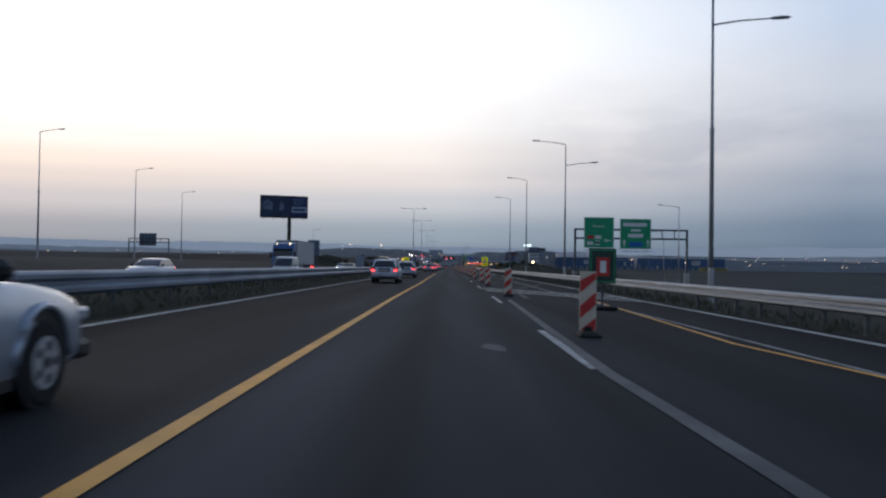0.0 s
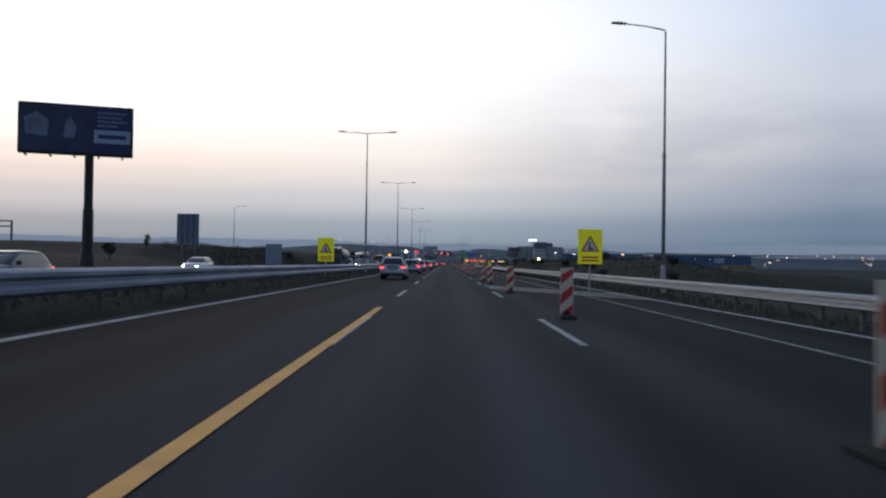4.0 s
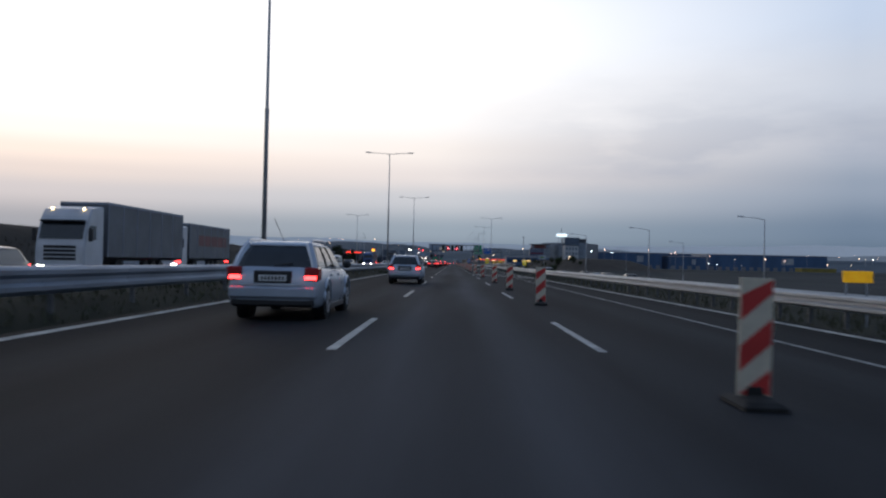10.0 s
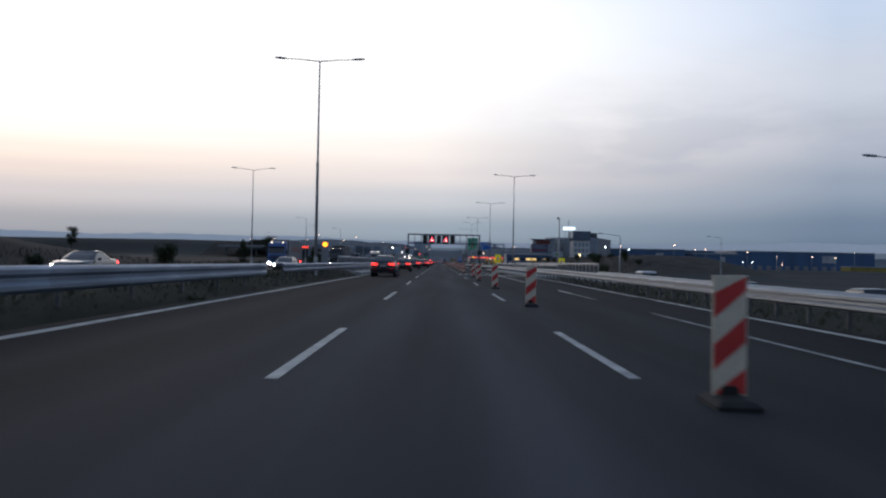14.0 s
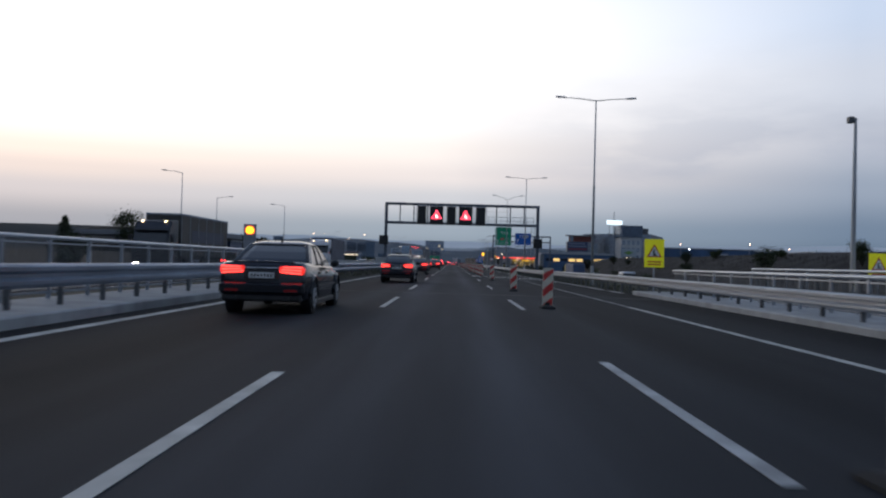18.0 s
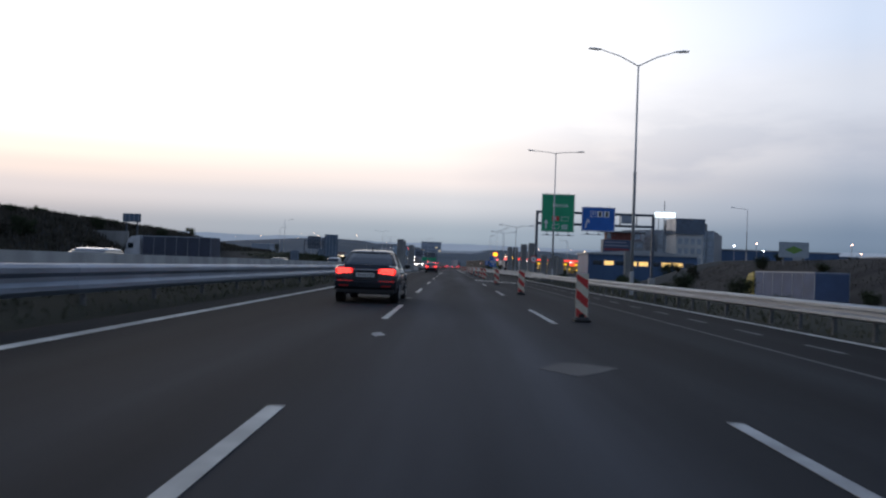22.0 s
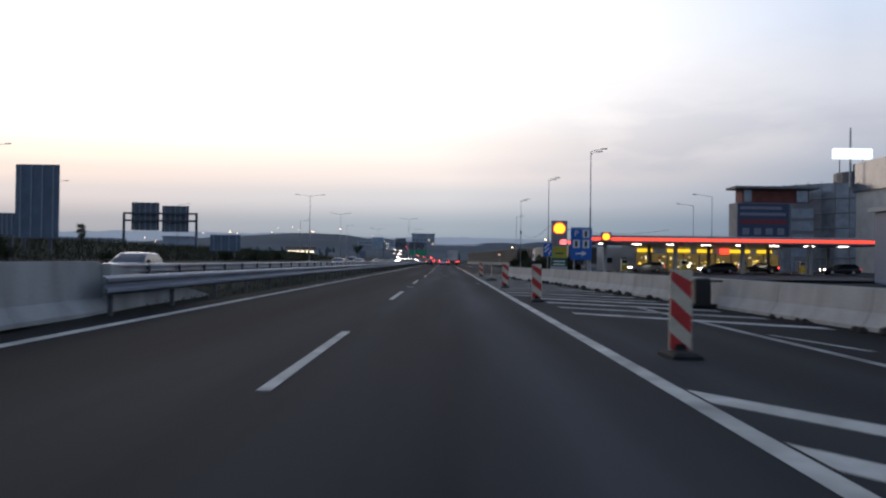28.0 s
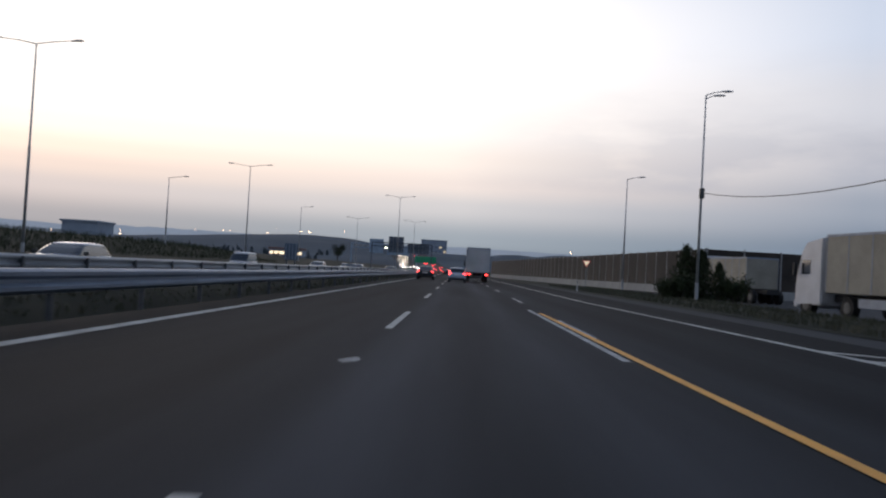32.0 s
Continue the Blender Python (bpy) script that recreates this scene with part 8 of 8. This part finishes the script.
def blades(name, label, spots, h, material, seed, wide=1.0):
    """Grass and dry stalks: thin upright blades."""
    rnd = random.Random(seed)
    verts, faces = [], []
    for x0, x1, y0, y1, n in spots:
        for _ in range(n):
            x, y = rnd.uniform(x0, x1), rnd.uniform(y0, y1)
            z = ground_z(x, y) - 0.03
            if -12.4 < x < -7.1 and (y < 452 or 538 < y < 706 or y > 796):
                z = 0.40 * ease(-7.1, -8.5, x) * ease(-12.8, -11.2, x) - 0.05
            if x > 10 and y > 886:
                z = 0.04
            hh, a = h * rnd.uniform(0.45, 1.25), rnd.uniform(0, 6.28)
            w = wide * (0.018 + 0.02 * rnd.random())
            dx, dy = math.cos(a) * w, math.sin(a) * w
            bx, by = rnd.gauss(0, 0.25 * hh), rnd.gauss(0, 0.25 * hh)
            i = len(verts)
            verts += [(x - dx, y - dy, z), (x + dx, y + dy, z), (x + bx * 0.4 + dx * 0.7, y + by * 0.4 + dy * 0.7, z + hh * 0.6), (x + bx, y + by, z + hh), (x + bx * 0.4 - dx * 0.7, y + by * 0.4 - dy * 0.7, z + hh * 0.6)]
            faces += [(i, i + 1, i + 2, i + 4), (i + 4, i + 2, i + 3)]
    return tagged(cloud(name, verts, faces, material), label, "grass", kind="stuff")


GRASSB = mat("grass_blades", (0.095, 0.105, 0.068), 0.9, vary=0.3, scale=0.4, fine=3, bump=0, spec=0.1, tint=(0.115, 0.108, 0.076))
blades("verge_grass", "short rough grass of the median and verges", ((-9.6, -7.15, -20, 450, 30000), (-9.6, -7.15, 540, 706, 12000), (-9.4, -7.15, 795, 1010, 16000), (-12.5, -9.6, -20, 450, 8000), (-12.2, -9.4, 540, 700, 4000), (-12.2, -9.4, 800, 1010, 4000), (8.4, 10.5, -20, 300, 8000), (8.4, 11.5, 300, 700, 9000), (10.4, 16.3, 888, 1000, 14000), (10.4, 24, 155, 300, 14000), (10.2, 22, 60, 130, 5000)), 0.22, GRASSB, 3)
blades("dry_stalks", "tall dry stalks and weeds on the banks", ((-44, -28.5, 640, 760, 6000), (28, 50, 570, 760, 6000), (-40, -27.5, 790, 960, 7000), (-40, -28, 280, 560, 7000)), 0.48, LEAF_DRY, 4)

SCRUB = mat("dark_scrub", (0.075, 0.072, 0.056), 0.9, vary=0.4, scale=0.5, fine=6, bump=0, spec=0.1, tint=(0.100, 0.086, 0.068))
blades("bank_scrub", "dark brown and olive scrub on the banks", ((-64, -40, 640, 745, 16000), (-60, -46, 745, 830, 5000)), 0.75, SCRUB, 12, 4.5)
# the trees' blue-grey colour carries painted haze
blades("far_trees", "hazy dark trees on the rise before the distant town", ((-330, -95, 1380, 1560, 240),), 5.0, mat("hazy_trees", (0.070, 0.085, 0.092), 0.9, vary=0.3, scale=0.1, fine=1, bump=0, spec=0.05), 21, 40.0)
blades("bank_hedge", "dark overgrown hedge on the bank beyond the oncoming lanes", ((-44, -31, 785, 1040, 15000), (-46, -33, 240, 330, 5000)), 0.6, LEAF, 6)
